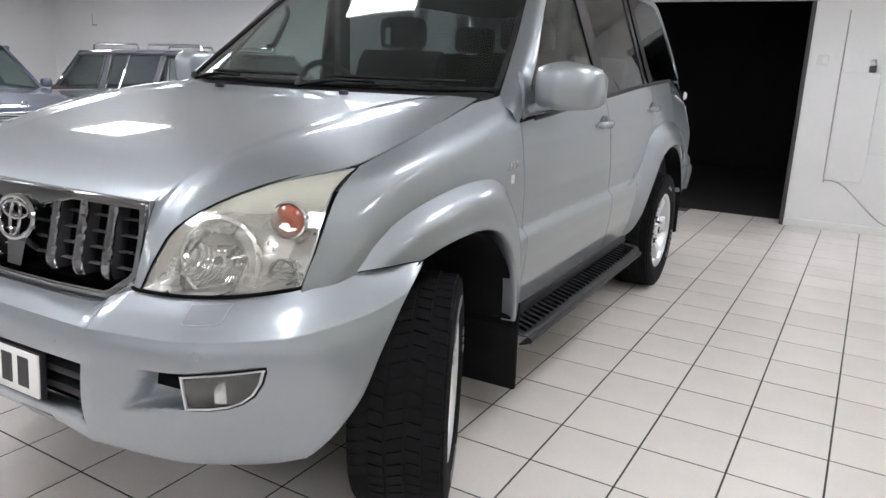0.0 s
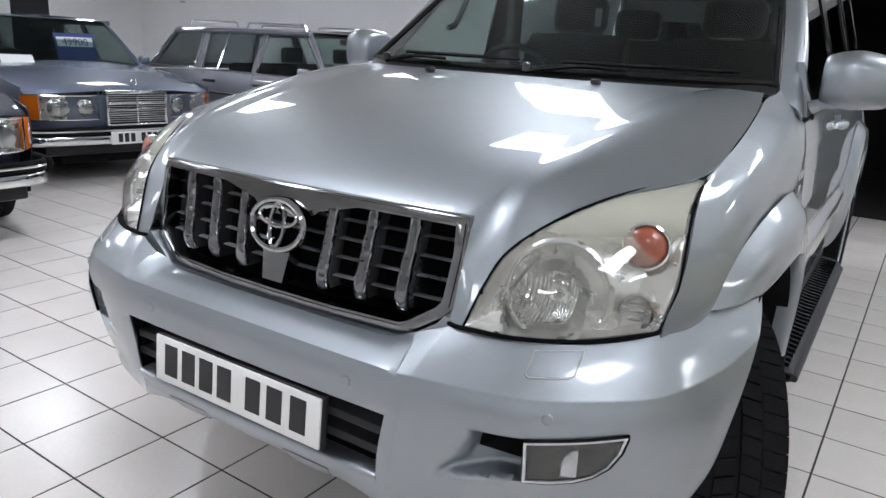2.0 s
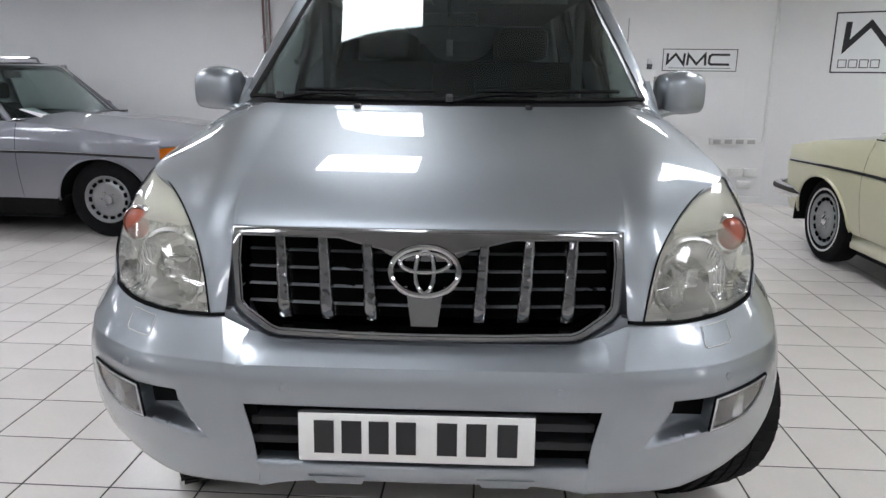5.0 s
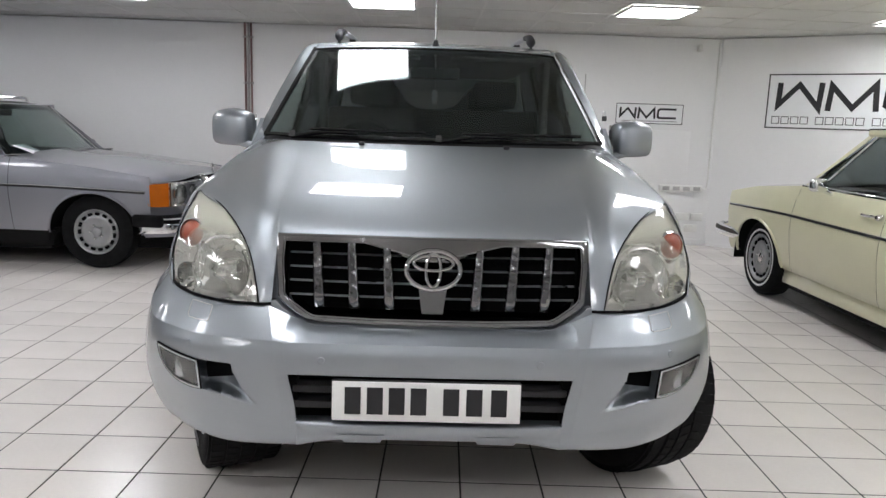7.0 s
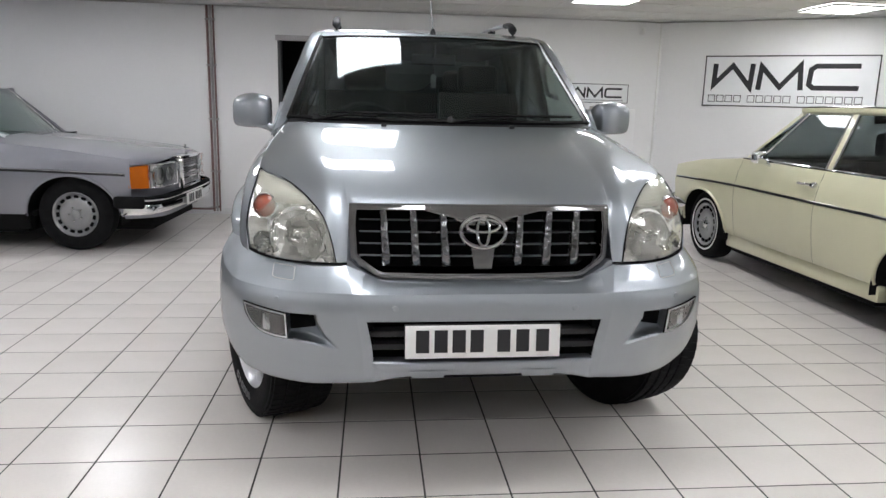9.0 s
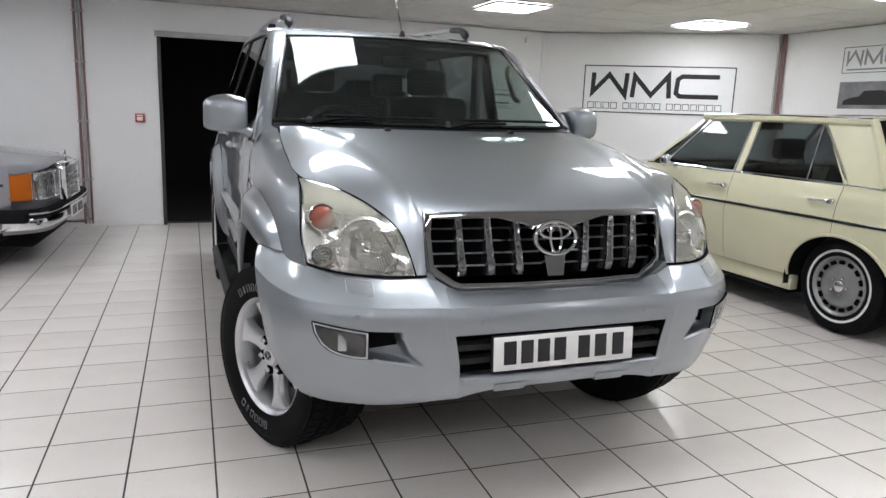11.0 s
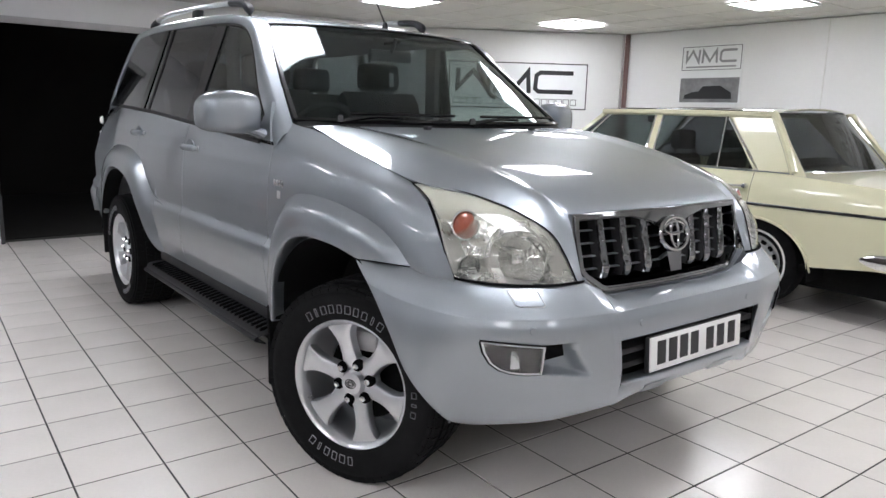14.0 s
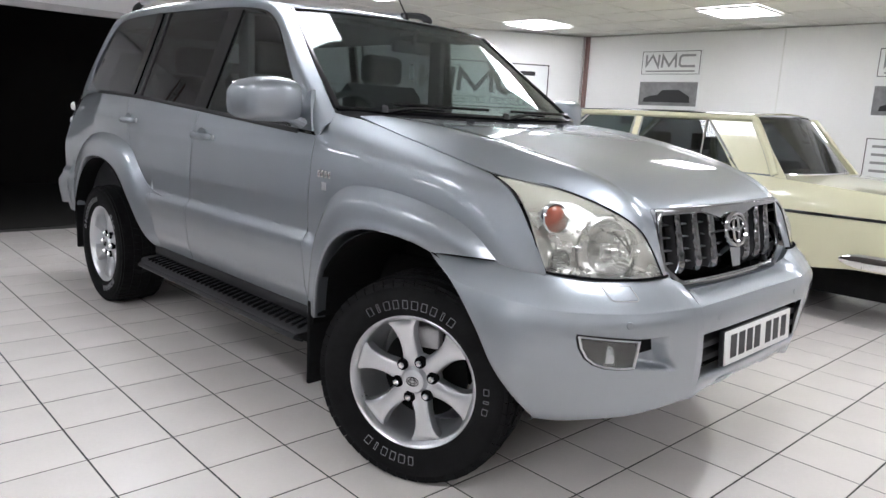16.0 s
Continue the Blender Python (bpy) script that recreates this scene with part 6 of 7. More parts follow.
    if estate:
        g = np.array([[(xr0 - 0.02 + (X0 + 0.02 - xr0) * f, y, BELT + 0.02 - 0.06 * f) for y in np.linspace(-0.78, 0.78, 12)] for f in np.linspace(0, 1, 6)])
        put("tailgate", sheet(g, 0.006, ref), paint)

    # interior
    put("cabin_floor", box(-3.0 if not estate else -3.6, -0.35, -0.78, 0.78, 0.30, 0.34), UNDER)
    put("dashboard", box(-0.78 - AP, -0.45 - AP, -0.76, 0.76, 0.70, 0.93, 0.04), DARK_PLASTIC)
    put("rear_shelf", box(-3.55 if estate else -2.95, -2.55, -0.70, 0.70, 0.80 if estate else 0.86, 0.86 if estate else 0.90, 0.01), SEAT_LEATHER)
    for y in (0.38, -0.38):
        seat(e, -1.20 - AP / 2, y, 0.52, SEAT_LEATHER)
        put("headrest", box(-1.66 - AP / 2, -1.57 - AP / 2, y - 0.13, y + 0.13, 1.06, 1.22, 0.03), SEAT_LEATHER)
    seat(e, -2.05, 0, 1.32, SEAT_LEATHER)
    put("steering_wheel", tube([(-0.86 - AP - 0.07 * math.sin(t), -0.38 + 0.19 * math.cos(t), 0.90 + 0.17 * math.sin(t)) for t in np.linspace(0, 2 * math.pi, 28, endpoint=False)], 0.012, 6, closed=True), DARK_PLASTIC)
    put("dashboard_mirror", box(-1.02 - AP, -1.0 - AP, -0.12, 0.12, 1.27, 1.33, 0.008), DARK_PLASTIC)

    # bumpers
    for front_end, xc, sgn in ((True, X1 + 0.055, 1), (False, X0 - 0.055, -1)):
        wrap = 0.60 if old or sgn < 0 else 0.33
        path = [(xc - sgn * wrap, -0.905), (xc - sgn * 0.24, -0.90), (xc - sgn * 0.09, -0.84), (xc - sgn * 0.02, -0.6), (xc, 0), (xc - sgn * 0.02, 0.6), (xc - sgn * 0.09, 0.84), (xc - sgn * 0.24, 0.90), (xc - sgn * wrap, 0.905)]
        p = spline([(a, b, 0) for a, b in path], 60)
        if old:
            ends = np.minimum(1, np.sqrt(np.minimum(np.arange(60), np.arange(60)[::-1]) / 2.5 + 0.06))
            b = put("bumper", tube(p + np.array([0, 0, 0.462]), 0.050 * ends, 14, squash=(0.5, 0.5, 1)), CHROME, label="chromed bumper")
            put("bumper_rubber", tube((p + np.array([sgn * 0.012, 0, 0.475])) * np.array([1, 1.017, 1]), 0.022 * ends, 10, squash=(0.6, 0.6, 1)), BUMPER_RUBBER, b)
        else:
            rows = [p + np.array([0, 0, z]) + np.array([sgn * d, 0, 0]) for z, d in ((0.335, -0.02), (0.350, 0.012), (0.385, 0.018), (0.420, 0.010), (0.427, -0.02))]
            b = put("bumper", sheet(loft(rows, 60, 12), 0.004, ref), CHROME, label="chromed bumper with black rubber")
            rows = [p + np.array([0, 0, z]) + np.array([sgn * d, 0, 0]) for z, d in ((0.427, -0.02), (0.431, 0.024), (0.465, 0.026), (0.488, 0.016), (0.495, -0.02))]
            put("bumper_rubber", sheet(loft(rows, 60, 12), 0.004, ref), RUBBER, b)
            for s in (1, -1):
                put("bumper_end", box(xc - sgn * (wrap + 0.06), xc - sgn * 0.13, s * 0.875, s * 0.935, 0.392, 0.498, 0.026, seg=3), RUBBER, b)
            put("bumper_trim", tube(p[10:-10] + np.array([sgn * 0.026, 0, 0.462]), 0.008, 6), CHROME, b)
        if not front_end:
            for s in (1, -1):
                put("tail_lamp", box(X0 - 0.012, X0 + 0.06, s * 0.52, s * 0.82, 0.62 if not old else 0.58, 0.80 if not old else 0.72, 0.012), RED_LENS)
    plate = put("number_plate", box(X1 + 0.066 + 0.018, X1 + 0.074 + 0.018, -0.26, 0.26, 0.340, 0.452, 0.003), PLATE_WHITE, label="white number plate with dark bars")
    for k, y in enumerate((0.19, 0.135, 0.08, 0.025, -0.07, -0.125, -0.18)):
        put("plate_bar", box(X1 + 0.0915, X1 + 0.0935, y - 0.019, y + 0.019, 0.358, 0.434), INK, plate, smooth=False)

    # face: grille and lamps
    fx = X1 - 0.004
    grille = empty("grille", None, "upright chrome radiator grille with fine bars")
    grille.parent = e
    gw, gz0, gz1 = 0.275, 0.50, 0.80
    fr = bmesh.new()
    for a, b, c, d in ((-gw, gw, gz1 - 0.028, gz1), (-gw, gw, gz0, gz0 + 0.014), (-gw, -gw + 0.022, gz0, gz1), (gw - 0.022, gw, gz0, gz1)):
        box(fx - 0.05, fx + 0.075, a, b, c, d, 0.006, bm=fr)
    part("frame", fr, CHROME, grille, "chrome frame")
    part("backing", box(fx + 0.012, fx + 0.02, -gw + 0.01, gw - 0.01, gz0 + 0.01, gz1 - 0.02), GAP_BLACK, grille, smooth=False)
    for z in np.linspace(gz0 + 0.03, gz1 - 0.045, 13):
        part("bar", box(fx + 0.03, fx + 0.058, -gw + 0.02, gw - 0.02, z - 0.0035, z + 0.0035), SATIN, grille, smooth=False)
    for z in np.linspace(gz0 + 0.09, gz1 - 0.11, 3):
        part("broad_bar", box(fx + 0.04, fx + 0.066, -gw + 0.02, gw - 0.02, z - 0.006, z + 0.006, 0.002), CHROME, grille)
    part("centre_bar", box(fx + 0.05, fx + 0.068, -0.006, 0.006, gz0 + 0.01, gz1 - 0.02), CHROME, grille)
    orn = put("bonnet_ornament", tube([(fx + 0.02, 0.030 * math.cos(t), gz1 + 0.066 + 0.030 * math.sin(t)) for t in np.linspace(0, 2 * math.pi, 28, endpoint=False)], 0.0035, 6, closed=True), CHROME, label="chrome ring ornament on a stalk")
    arms = bmesh.new()
    for k in range(3):
        a = math.pi / 2 + 2 * math.pi * k / 3
        tube([(fx + 0.02, 0, gz1 + 0.066), (fx + 0.02, 0.029 * math.cos(a), gz1 + 0.066 + 0.029 * math.sin(a))], [0.004, 0.002], 5, bm=arms)
    tube([(fx + 0.02, 0, gz1 - 0.005), (fx + 0.02, 0, gz1 + 0.036)], [0.010, 0.004], 8, bm=arms)
    put("ornament_stalk", arms, CHROME, orn)
    for s in (1, -1):
        lamp = empty("headlamp", None, "rectangular headlamp with twin round lamps and orange corner")
        lamp.parent = e
        def face(y, z, d=0.0):
            return (fx + 0.030 - sweep(y) + d, s * y, z)

        def panel(y0, y1, z0, z1, d, n=14):
            return np.array([[face(y, z, d) for y in np.linspace(y0, y1, n)] for z in np.linspace(z0, z1, 6)])

        part("housing", sheet(panel(0.325, 0.765, 0.552, 0.757, -0.045), 0.01, ref), LAMP_SHELL, lamp)
        part("glass", sheet(panel(0.33, 0.76, 0.557, 0.752, 0.0), 0.012, ref), LENS_WHITE, lamp, "ribbed clear glass")
        rim = [face(y, 0.555, 0.002) for y in np.linspace(0.328, 0.763, 14)] + [face(y, 0.754, 0.002) for y in np.linspace(0.763, 0.328, 14)]
        part("lamp_trim", tube(rim, 0.006, 6, closed=True), CHROME, lamp)
        for y, r in ((0.63, 0.088), (0.425, 0.072)):
            part("round_lamp", lathe([(0, 0.006), (r * 0.5, 0.004), (r * 0.95, -0.004), (r, -0.008), (r, -0.03)], 32, m=Matrix.Translation(face(y, 0.655, -0.026)) @ Matrix.Rotation(s * 0.2, 4, "Z")), LAMP_GLASS, lamp, "round glass lamp")
        g = np.array([[(face(0.770 + 0.094 * math.sin(k * math.pi / 2), 0)[0], s * (0.770 + 0.094 * math.sin(k * math.pi / 2)), z - 0.012 * k * (z > 0.66)) for k in np.linspace(0, 1, 14)] for z in np.linspace(0.555, 0.757, 8)])
        g[:, :, 2] = 0.656 + (g[:, :, 2] - 0.656) * (1 - 0.16 * np.linspace(0, 1, 14) ** 4)[None, :]
        part("corner_indicator", sheet(g, 0.03, ref), LAMP_SHELL if old else AMBER, lamp, "" if old else "wraparound orange indicator")
    put("wiper", tube([(-0.30 - AP, 0.15, 0.955), (-0.36 - AP, -0.30, 0.965)], 0.007, 6), DARK_PLASTIC)
    put("wiper", tube([(-0.30 - AP, 0.65, 0.955), (-0.36 - AP, 0.18, 0.965)], 0.007, 6), DARK_PLASTIC)

    # wheels
    w = classic_wheel(old)
    w.parent = e
    w.matrix_basis = pose(0, 0.735, WR, 0, 0, 90)
    for m2 in (pose(0, -0.735, WR, 20, 0, -90), pose(-WB, 0.735, WR, 50, 0, 90), pose(-WB, -0.735, WR, 9, 0, -90)):
        copy_thing(w, m2)
    return e


GROUP = "classic cars parked round the hall"
classic_car("silver-grey classic estate car with chrome roof rails and orange indicators", pose(-2.780, 4.165, 0, 0, 0, -4), ESTATE_SILVER, estate=True, group=GROUP)
classic_car("blue-grey classic saloon car with chrome grille and a price card", pose(-5.40, 2.20, 0, 0, 0, -9), STEEL_BLUE, group=GROUP)
classic_car("dark blue classic saloon car with orange indicators and chrome bumper", pose(-4.20, -0.20, 0, 0, 0, -6), NIGHT_BLUE, group=GROUP)
classic_car("pale cream classic saloon car with chrome trim and whitewall tyres", pose(3.59, 3.05, 0, 0, 0, 90.5), CREAM, old=True, group=GROUP)

# ---- on the walls ----
def on_line(a, b):
    """A frame on a wall that runs from a to b: local x along it, y into the wall, z up."""
    a, b = Vector((*a, 0)), Vector((*b, 0))
    d = (b - a).normalized()
    n = Vector((-d.y, d.x, 0))
    return Matrix(((d.x, n.x, 0, a.x), (d.y, n.y, 0, a.y), (0, 0, 1, 0), (0, 0, 0, 1)))


def stroke(points, w, y0=-0.004, y1=-0.0015, bm=None):
    """A flat bent band of width w through 2-D points."""
    out = bm or bmesh.new()
    p = [Vector(q) for q in points]
    left, right = [], []
    for i, q in enumerate(p):
        d0 = (q - p[i - 1]).normalized() if i else (p[1] - q).normalized()
        d1 = (p[i + 1] - q).normalized() if i < len(p) - 1 else d0
        t = (d0 + d1).normalized() if (d0 + d1).length > 1e-6 else d0
        n = Vector((-t.y, t.x))
        k = w / 2 / max(0.35, abs(n.dot(Vector((-d0.y, d0.x)))))
        left.append(q + n * k)
        right.append(q - n * k)
    poly = left + right[::-1]
    front = [out.verts.new((v.x, y0, v.y)) for v in poly]
    back = [out.verts.new((v.x, y1, v.y)) for v in poly]
    n = len(p)
    for i in range(n - 1):
        a, b, c, d = i, i + 1, 2 * n - 2 - i, 2 * n - 1 - i
        out.faces.new((front[a], front[b], front[c], front[d]))
        out.faces.new((back[d], back[c], back[b], back[a]))
    for i in range(2 * n):
        j = (i + 1) % (2 * n)
        out.faces.new((front[j], front[i], back[i], back[j]))
    return out


def sign(label, m, w, h, small_text=True):
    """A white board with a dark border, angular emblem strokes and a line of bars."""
    s = empty("wall_sign", m, label, "sign")
    part("board", box(0, w, -0.0015, 0.004, 0, h), PAPER, s, smooth=False)
    b = 0.010 * w / 1.75 + 0.003
    edge = bmesh.new()
    for x0, x1, z0, z1 in ((0, w, 0, b), (0, w, h - b, h), (0, b, b, h - b), (w - b, w, b, h - b)):
        box(x0, x1, -0.004, -0.0015, z0, z1, bm=edge)
    part("border", edge, INK, s, smooth=False)
    top, bot = h * (0.84 if small_text else 0.80), h * (0.335 if small_text else 0.26)
    hh, t = top - bot, w * 0.030
    x = w * 0.068
    first = [(x + 0.00 * w, top), (x - 0.005 * w, bot + t), (x + 0.105 * w, top - t * 0.4), (x + 0.215 * w, bot + t * 0.5), (x + 0.225 * w, top)]
    part("emblem_stroke", stroke(first, t), INK, s, smooth=False)
    x2 = x + 0.265 * w
    second = [(x2, bot), (x2 + 0.012 * w, top - t * 0.6), (x2 + 0.125 * w, bot + t * 0.6), (x2 + 0.235 * w, top - t * 0.4), (x2 + 0.245 * w, bot)]
    part("emblem_stroke", stroke(second, t), INK, s, smooth=False)
    x3 = x + 0.55 * w
    third = [(x3 + 0.28 * w, top - t / 2), (x3 + 0.04 * w, top - t / 2), (x3 + 0.012 * w, top - t * 1.2), (x3 + 0.005 * w, bot + t * 1.2), (x3 + 0.03 * w, bot + t / 2), (x3 + 0.28 * w, bot + t / 2)]
    part("emblem_stroke", stroke(third, t), INK, s, smooth=False)
    if small_text:
        z0, z1, q = h * 0.085, h * 0.225, 0.0075
        xs = w * 0.035
        for n in (4, 5, 7):
            for k in range(n):
                cw = w * 0.0525
                x1 = xs + cw * 0.84
                bar = bmesh.new()
                for a0, a1, c0, c1 in ((xs, x1, z0, z0 + q), (xs, x1, z1 - q, z1), (xs, xs + q, z0 + q, z1 - q), (x1 - q, x1, z0 + q, z1 - q)):
                    box(a0, a1, -0.004, -0.0015, c0, c1, bm=bar)
                part("text_bar", bar, INK, s, "thin outlined bar", smooth=False)
                xs += cw
            xs += w * 0.03
    else:
        part("text_bar", box(w * 0.09, w * 0.92, -0.004, -0.0015, h * 0.12, h * 0.16), GREY_INK, s, smooth=False)
    return s


ang = on_line((CORNER_X, BACK), (RIGHT, 3.95))
BIG_W = 1.80
sign("large white company sign with black angular emblem and border", ang @ pose(0.52, -0.006, 1.385), BIG_W, 0.58)
north = on_line((0, BACK), (1, BACK))
sign("small white company sign with black angular emblem", north @ pose(2.11, -0.006, 1.39), 0.77, 0.225, False)
east = on_line((RIGHT, 0), (RIGHT, -1))


def poster(m, label, lower):
    p = empty("wall_poster", m, label, "poster")
    s = 0.80
    part("sheet", box(0, s, -0.0015, 0.003, -0.68 if not lower else -0.92, 0), PAPER, p, smooth=False)
    edge = bmesh.new()
    for x0, x1, z0, z1 in ((0.02, s - 0.02, -0.29, -0.284), (0.02, s - 0.02, -0.026, -0.02), (0.02, 0.026, -0.284, -0.026), (s - 0.026, s - 0.02, -0.284, -0.026)):
        box(x0, x1, -0.004, -0.0015, z0, z1, bm=edge)
    part("border", edge, INK, p, smooth=False)
    t, top, bot = 0.026, -0.06, -0.21
    for pts in ([(0.08, top), (0.08, bot + t), (0.16, top - 0.01), (0.24, bot + t / 2), (0.25, top)], [(0.29, bot), (0.30, top - 0.015), (0.385, bot + 0.02), (0.465, top - 0.01), (0.475, bot)], [(0.72, top - 0.013), (0.55, top - 0.013), (0.525, top - 0.035), (0.52, bot + 0.035), (0.545, bot + 0.013), (0.72, bot + 0.013)]):
        part("emblem_stroke", stroke(pts, t), GREY_INK, p, smooth=False)
    part("text_bar", box(0.08, 0.72, -0.004, -0.0015, -0.262, -0.245), GREY_INK, p, smooth=False)
    part("photo", box(0.02, s - 0.02, -0.004, -0.0015, -0.66, -0.38), PHOTO_GREY, p, "grey photograph of an old saloon car", smooth=False)
    body = [(0.08, -0.62), (0.09, -0.575), (0.18, -0.545), (0.27, -0.535), (0.33, -0.475), (0.55, -0.47), (0.63, -0.53), (0.69, -0.55), (0.70, -0.62)]
    part("photo_shape", prism(body, lambda a, b, k: (a, -0.0065 + k, b), 0.002), INK, p, "dark car shape in the photograph", smooth=False)
    if lower:
        part("photo_panel", box(0.02, s - 0.02, -0.004, -0.0015, -0.90, -0.70), PAPER, p, smooth=False)
    return p


poster(east @ pose(-3.10, -0.006, 2.165), "white poster with an emblem and a grey car photograph", False)
poster(east @ pose(-0.49, -0.006, 2.135), "white poster with an emblem and a grey photograph", False)
notice = empty("wall_notice", east @ pose(-0.47, -0.006, 1.25), "white framed notice with lines of small print", "notice")
part("sheet", box(0, 0.80, -0.0015, 0.003, -0.42, 0), PAPER, notice, smooth=False)
edge = bmesh.new()
for x0, x1, z0, z1 in ((0.0, 0.80, -0.42, -0.412), (0.0, 0.80, -0.008, 0), (0, 0.008, -0.412, -0.008), (0.792, 0.80, -0.412, -0.008)):
    box(x0, x1, -0.004, -0.0015, z0, z1, bm=edge)
part("border", edge, INK, notice, smooth=False)
for k in range(4):
    part("text_bar", box(0.06, 0.60 - 0.08 * (k % 2), -0.004, -0.0015, -0.09 - 0.08 * k, -0.065 - 0.08 * k), GREY_INK, notice, smooth=False)

# pipes
p = empty("wall_pipes", north @ pose(-2.05, 0, 0), "pair of slim brown and grey pipes running up the wall", "pipe")
for x, material, r in ((-0.028, PIPE_BROWN, 0.013), (0.008, PIPE_GREY, 0.012), (0.040, PIPE_BROWN, 0.010)):
    part("pipe", tube(spline([(x, -0.02, CEIL), (x, -0.02, 1.2), (x, -0.02, 0.12), (x, -0.02, 0.085), (x - 0.02, -0.02, 0.06 + 0.02 * (x > 0)), (x - 0.2, -0.02, 0.06), (x - 0.62, -0.02, 0.06)], 50), r, 8), material, p)
for z in (0.5, 1.1, 1.7, 2.2):
    part("pipe_clip", box(-0.05, 0.06, -0.035, 0, z - 0.01, z + 0.01, 0.003), PIPE_GREY, p)
p = empty("wall_pipes", pose(RIGHT - 0.02, 3.92, 0), "slim brown pipes in the corner of the showroom", "pipe")
for dx, dy, material in ((0, 0, PIPE_BROWN), (-0.035, 0.018, PIPE_GREY), (-0.005, -0.04, PIPE_BROWN)):
    part("pipe", tube([(dx, dy, 0), (dx, dy, CEIL)], 0.015, 8), material, p)
# thin joint on the east wall
tagged(part("wall_cable", tube([(RIGHT - 0.006, 1.40, 0), (RIGHT - 0.006, 1.40, CEIL)], 0.006, 6), GRID_WHITE), "thin white cable cover on the wall", "cable")

# fire call point, switch, sockets, trunking, padlock, sensors
c = empty("fire_call_point", north @ pose(-1.505, 0, 1.15), "small square red fire alarm call point on the wall", "fire alarm")
part("case", box(-0.045, 0.045, -0.045, 0, -0.045, 0.045, 0.006), RED_PLASTIC, c)
part("window", box(-0.028, 0.028, -0.047, -0.044, -0.026, 0.012), PLATE_WHITE, c)
part("label_bar", box(-0.03, 0.03, -0.0465, -0.044, 0.02, 0.034), PLATE_WHITE, c)
c = empty("light_switch", north @ pose(1.585, 0, 1.50), "white plastic light switch on the wall", "light switch")
part("plate", box(-0.043, 0.043, -0.02, 0, -0.043, 0.043, 0.005), GRID_WHITE, c)
part("rocker", box(-0.012, 0.012, -0.026, -0.018, -0.02, 0.02, 0.003), PLATE_WHITE, c)
c = empty("padlock", north @ pose(1.975, 0, 1.455), "small dark padlock on a hasp", "padlock")
part("body", box(-0.026, 0.026, -0.045, -0.015, -0.05, 0.005, 0.006), DARK_FRAME, c)
part("shackle", tube(spline([(-0.017, -0.03, 0), (-0.017, -0.03, 0.03), (0, -0.03, 0.05), (0.017, -0.03, 0.03), (0.017, -0.03, 0)], 14), 0.005, 6), SATIN, c)
part("hasp", box(-0.02, 0.02, -0.015, 0, -0.02, 0.06, 0.003), SATIN, c)
c = empty("socket_strip", north @ pose(2.92, 0, 0.665), "grey multi-socket power strip on the wall", "socket")
part("case", box(-0.25, 0.25, -0.045, 0, -0.035, 0.035, 0.006), GRID_WHITE, c)
for k in range(4):
    part("socket", box(-0.215 + 0.12 * k, -0.135 + 0.12 * k, -0.048, -0.044, -0.022, 0.022, 0.002), PIPE_GREY, c)
part("cable", tube(spline([(0.25, -0.01, 0.0), (0.29, -0.01, -0.005), (0.312, -0.01, 0.03), (0.315, -0.01, 0.25), (0.315, -0.01, 1.67)], 30), 0.009, 6), GRID_WHITE, c)
for x, z in ((2.99, 0.335), (3.16, 0.335), (3.10, 0.20)):
    c = empty("wall_socket", north @ pose(x - 0.02, 0, z), "white plastic double wall socket", "socket")
    part("plate", box(-0.073, 0.073, -0.03, 0, -0.043, 0.043, 0.006), GRID_WHITE, c)
    for d in (-0.035, 0.035):
        part("switch", box(d - 0.008, d + 0.008, -0.034, -0.028, 0.012, 0.03, 0.002), PLATE_WHITE, c)
tagged(part("wall_board", box(1.745, 2.045, BACK - 0.016, BACK, 0.46, 1.40, 0.004), WALL), "white painted board on the wall beside the doorway", "wall panel")
tagged(part("wall_cable", tube(spline([(1.738, BACK - 0.008, 1.92), (1.738, BACK - 0.008, 1.2), (1.742, BACK - 0.008, 0.50), (1.76, BACK - 0.008, 0.455), (1.84, BACK - 0.008, 0.446), (1.94, BACK - 0.008, 0.388), (2.10, BACK - 0.008, 0.237), (2.255, BACK - 0.008, 0.113), (2.40, BACK - 0.008, 0.09)], 60), 0.006, 6), PIPE_GREY), "thin grey cable clipped to the white wall", "cable")
tagged(part("wall_panel", box(2.05, 2.99, BACK - 0.012, BACK, 0.72, 1.32, 0.004), WALL), "flat white board fixed to the wall under the sign", "wall panel")
c = empty("motion_sensor", pose(3.0, 5.49, 2.24), "small white alarm sensor high in the corner", "sensor")
part("case", box(-0.025, 0.025, -0.05, 0.01, -0.04, 0.04, 0.012), GRID_WHITE, c)
c = empty("wall_bracket", on_line((LEFT, BACK), (0, BACK)) @ pose(1.05, 0, 1.75), "small grey cable bracket on the wall", "bracket")
part("bracket", box(-0.04, 0.06, -0.02, 0, -0.012, 0.012, 0.004), PIPE_GREY, c)
part("cable", tube([(-0.04, -0.008, 0), (-0.04, -0.008, 0.16)], 0.006, 6), PIPE_GREY, c)
# skirting
for name, m, length in (("baseboard", on_line((LEFT, BACK), (DOOR_L, BACK)), DOOR_L - LEFT), ("baseboard", on_line((DOOR_R, BACK), (CORNER_X, BACK)), CORNER_X - DOOR_R)):
    ob = part(name, box(0, length, -0.022, 0, 0, 0.075, 0.004, m=m), WALL)
    tagged(ob, "low white skirting along the wall", "skirting", kind="structure")

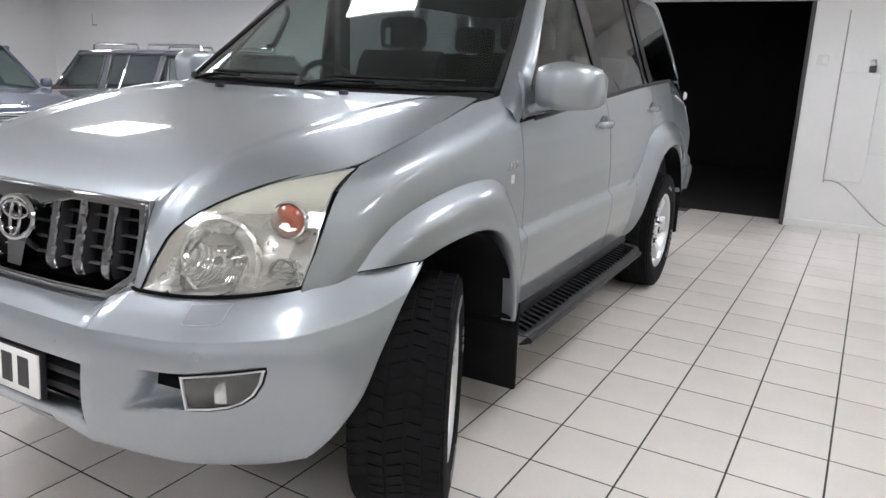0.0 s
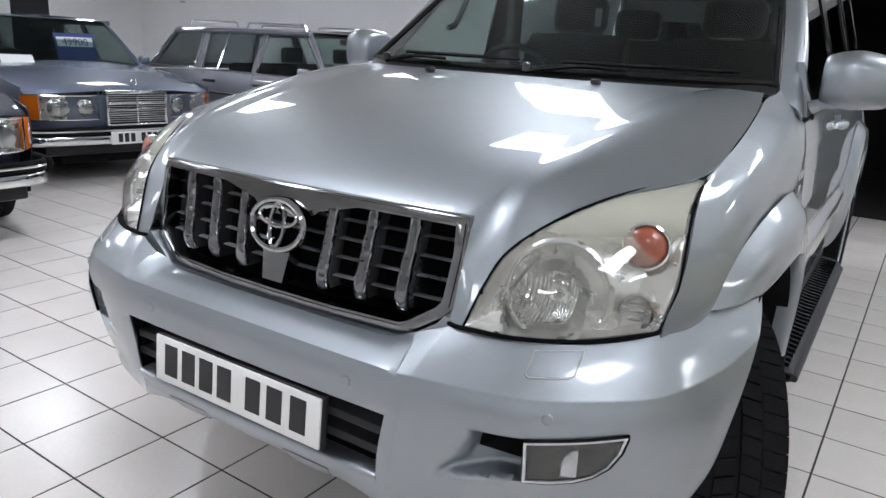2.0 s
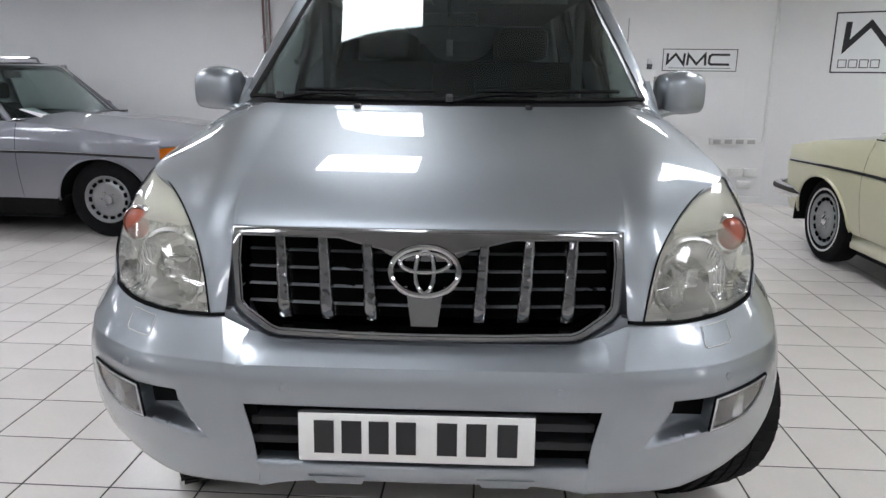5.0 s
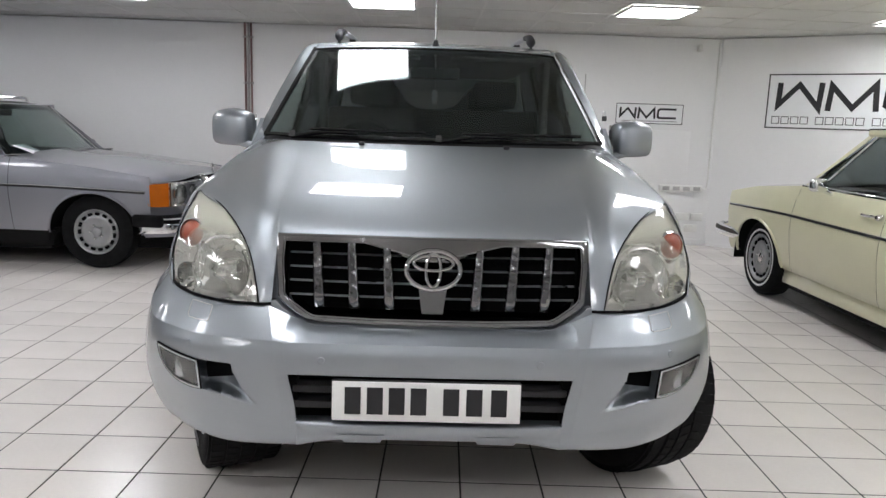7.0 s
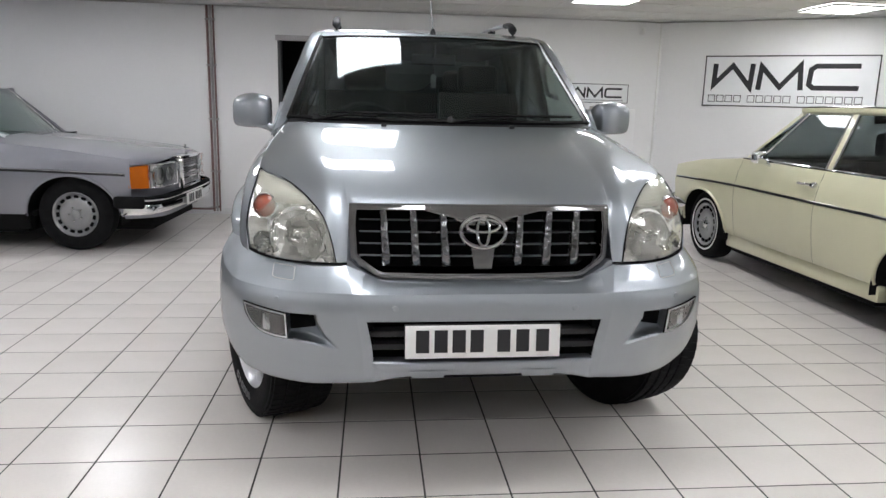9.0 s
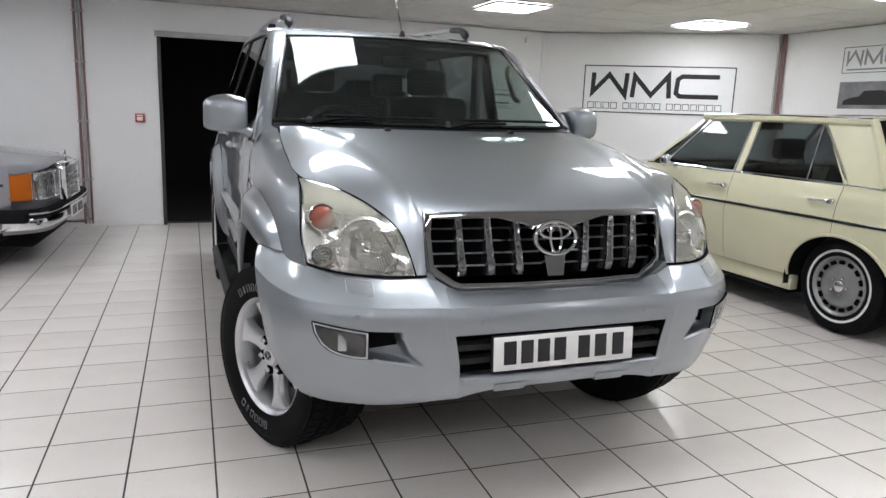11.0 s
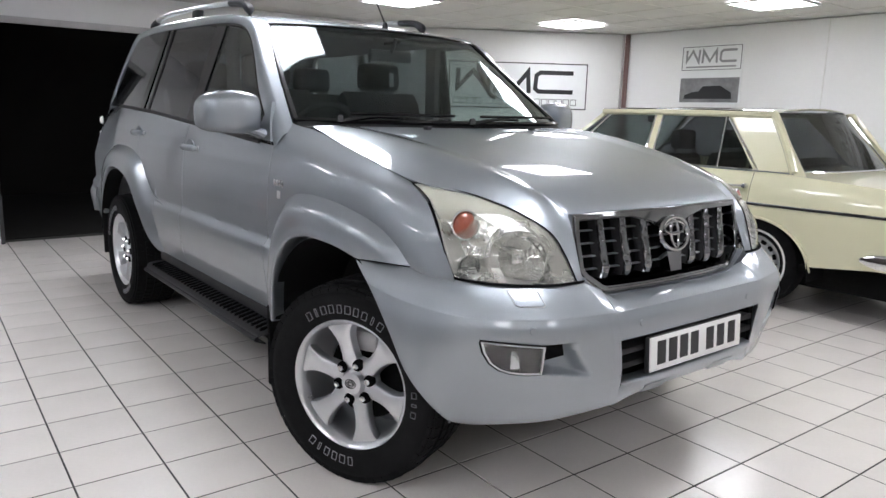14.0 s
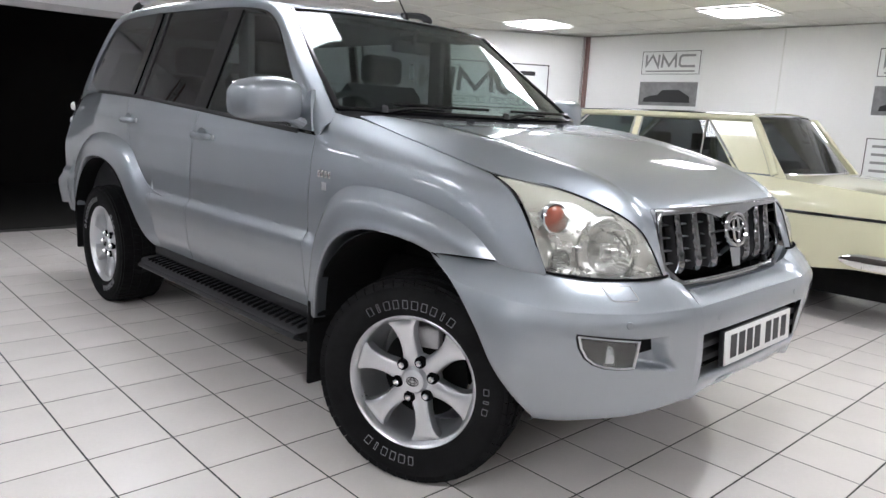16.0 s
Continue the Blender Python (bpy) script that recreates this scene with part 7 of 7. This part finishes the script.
# price card and papers on the dashboards of the classics
for x, y, z, turn in ((-3.58, 3.76, 0.985, 10), (-6.12, 1.83, 0.985, -20)):
    sheet_ob = part("paper", box(-0.10, 0.10, -0.14, 0.14, 0, 0.003), PAPER, smooth=False)
    sheet_ob.matrix_basis = pose(x, y, z, 0, 22, turn)
    tagged(sheet_ob, "white sheet of paper lying on the dashboard", "paper", group="papers on the dashboards")
card = empty("price_card", pose(-6.28, 2.52, 1.10, 0, -22, -8), "blue price card with white figures behind the windscreen", "price card")
part("card", box(-0.004, 0.004, -0.20, 0.20, -0.13, 0.15), CARD_BLUE, card, smooth=False)
part("strip", box(0.0045, 0.006, -0.18, 0.18, 0.01, 0.11), PAPER, card, smooth=False)
txt = bpy.data.curves.new("price_text", "FONT")
txt.body, txt.size, txt.align_x, txt.extrude = "49900", 0.105, "CENTER", 0.0008
text_ob = new("figures", txt)
text_ob.parent = card
text_ob.matrix_basis = pose(0.0075, 0, 0.025, 90, 0, 90)
txt.materials.append(CARD_BLUE)

# ---- floor tiles, one by one near the cars, the rest joined ----
PITCH, TILE_W = 0.305, 0.2980
A0 = Vector((0.133, -0.545))
U = Vector((math.cos(radians(TURN)), math.sin(radians(TURN))))
V = Vector((-U.y, U.x))


def tile_mesh():
    h, b, t = TILE_W / 2, 0.002, 0.0035
    bm = bmesh.new()
    low = [bm.verts.new((x * h, y * h, -t)) for x, y in ((-1, -1), (1, -1), (1, 1), (-1, 1))]
    mid = [bm.verts.new((x * h, y * h, -0.0006)) for x, y in ((-1, -1), (1, -1), (1, 1), (-1, 1))]
    top = [bm.verts.new((x * (h - b), y * (h - b), 0)) for x, y in ((-1, -1), (1, -1), (1, 1), (-1, 1))]
    bm.faces.new(top)
    for i in range(4):
        j = (i + 1) % 4
        bm.faces.new((low[i], low[j], mid[j], mid[i]))
        bm.faces.new((mid[i], mid[j], top[j], top[i]))
    me = bpy.data.meshes.new("floor_tile")
    bm.to_mesh(me)
    bm.free()
    me.materials.append(TILE)
    return me


floor = tagged(new("floor"), "floor of pale glossy square ceramic tiles with dark joints", "floor", kind="structure")
tile_me = tile_mesh()
far_v, far_f = [], []
base_v = [tuple(v.co) for v in tile_me.vertices]
base_f = [tuple(p.vertices) for p in tile_me.polygons]
turn = Matrix.Rotation(radians(TURN), 4, "Z")
single = 0
for i in range(-34, 20):
    for j in range(-21, 22):
        c = A0 + U * (PITCH * (i + 0.5)) + V * (PITCH * (j + 0.5))
        if not (LEFT - 0.15 < c.x < RIGHT + 0.15 and FRONT - 0.15 < c.y < BACK + (0.2 if DOOR_L + 0.1 < c.x < DOOR_R - 0.1 else 0.12)):
            continue
        m = Matrix.Translation((c.x, c.y, random.uniform(-0.0003, 0.0003))) @ turn @ Matrix.Rotation(random.uniform(-0.0009, 0.0009), 4, "X") @ Matrix.Rotation(random.uniform(-0.0009, 0.0009), 4, "Y")
        if -2.6 < c.x < 2.8 and -1.9 < c.y < 3.4 and single < 300:
            ob = new("tile", tile_me)
            ob.parent, ob.matrix_basis = floor, m
            single += 1
        else:
            n = len(far_v)
            far_v += [tuple(m @ Vector(v)) for v in base_v]
            far_f += [tuple(n + a for a in f) for f in base_f]
far_me = bpy.data.meshes.new("tiles")
far_me.from_pydata(far_v, [], far_f)
far_me.materials.append(TILE_FAR)
rest = new("tiles", far_me)
rest.parent = floor
tagged(rest, kind="stuff")
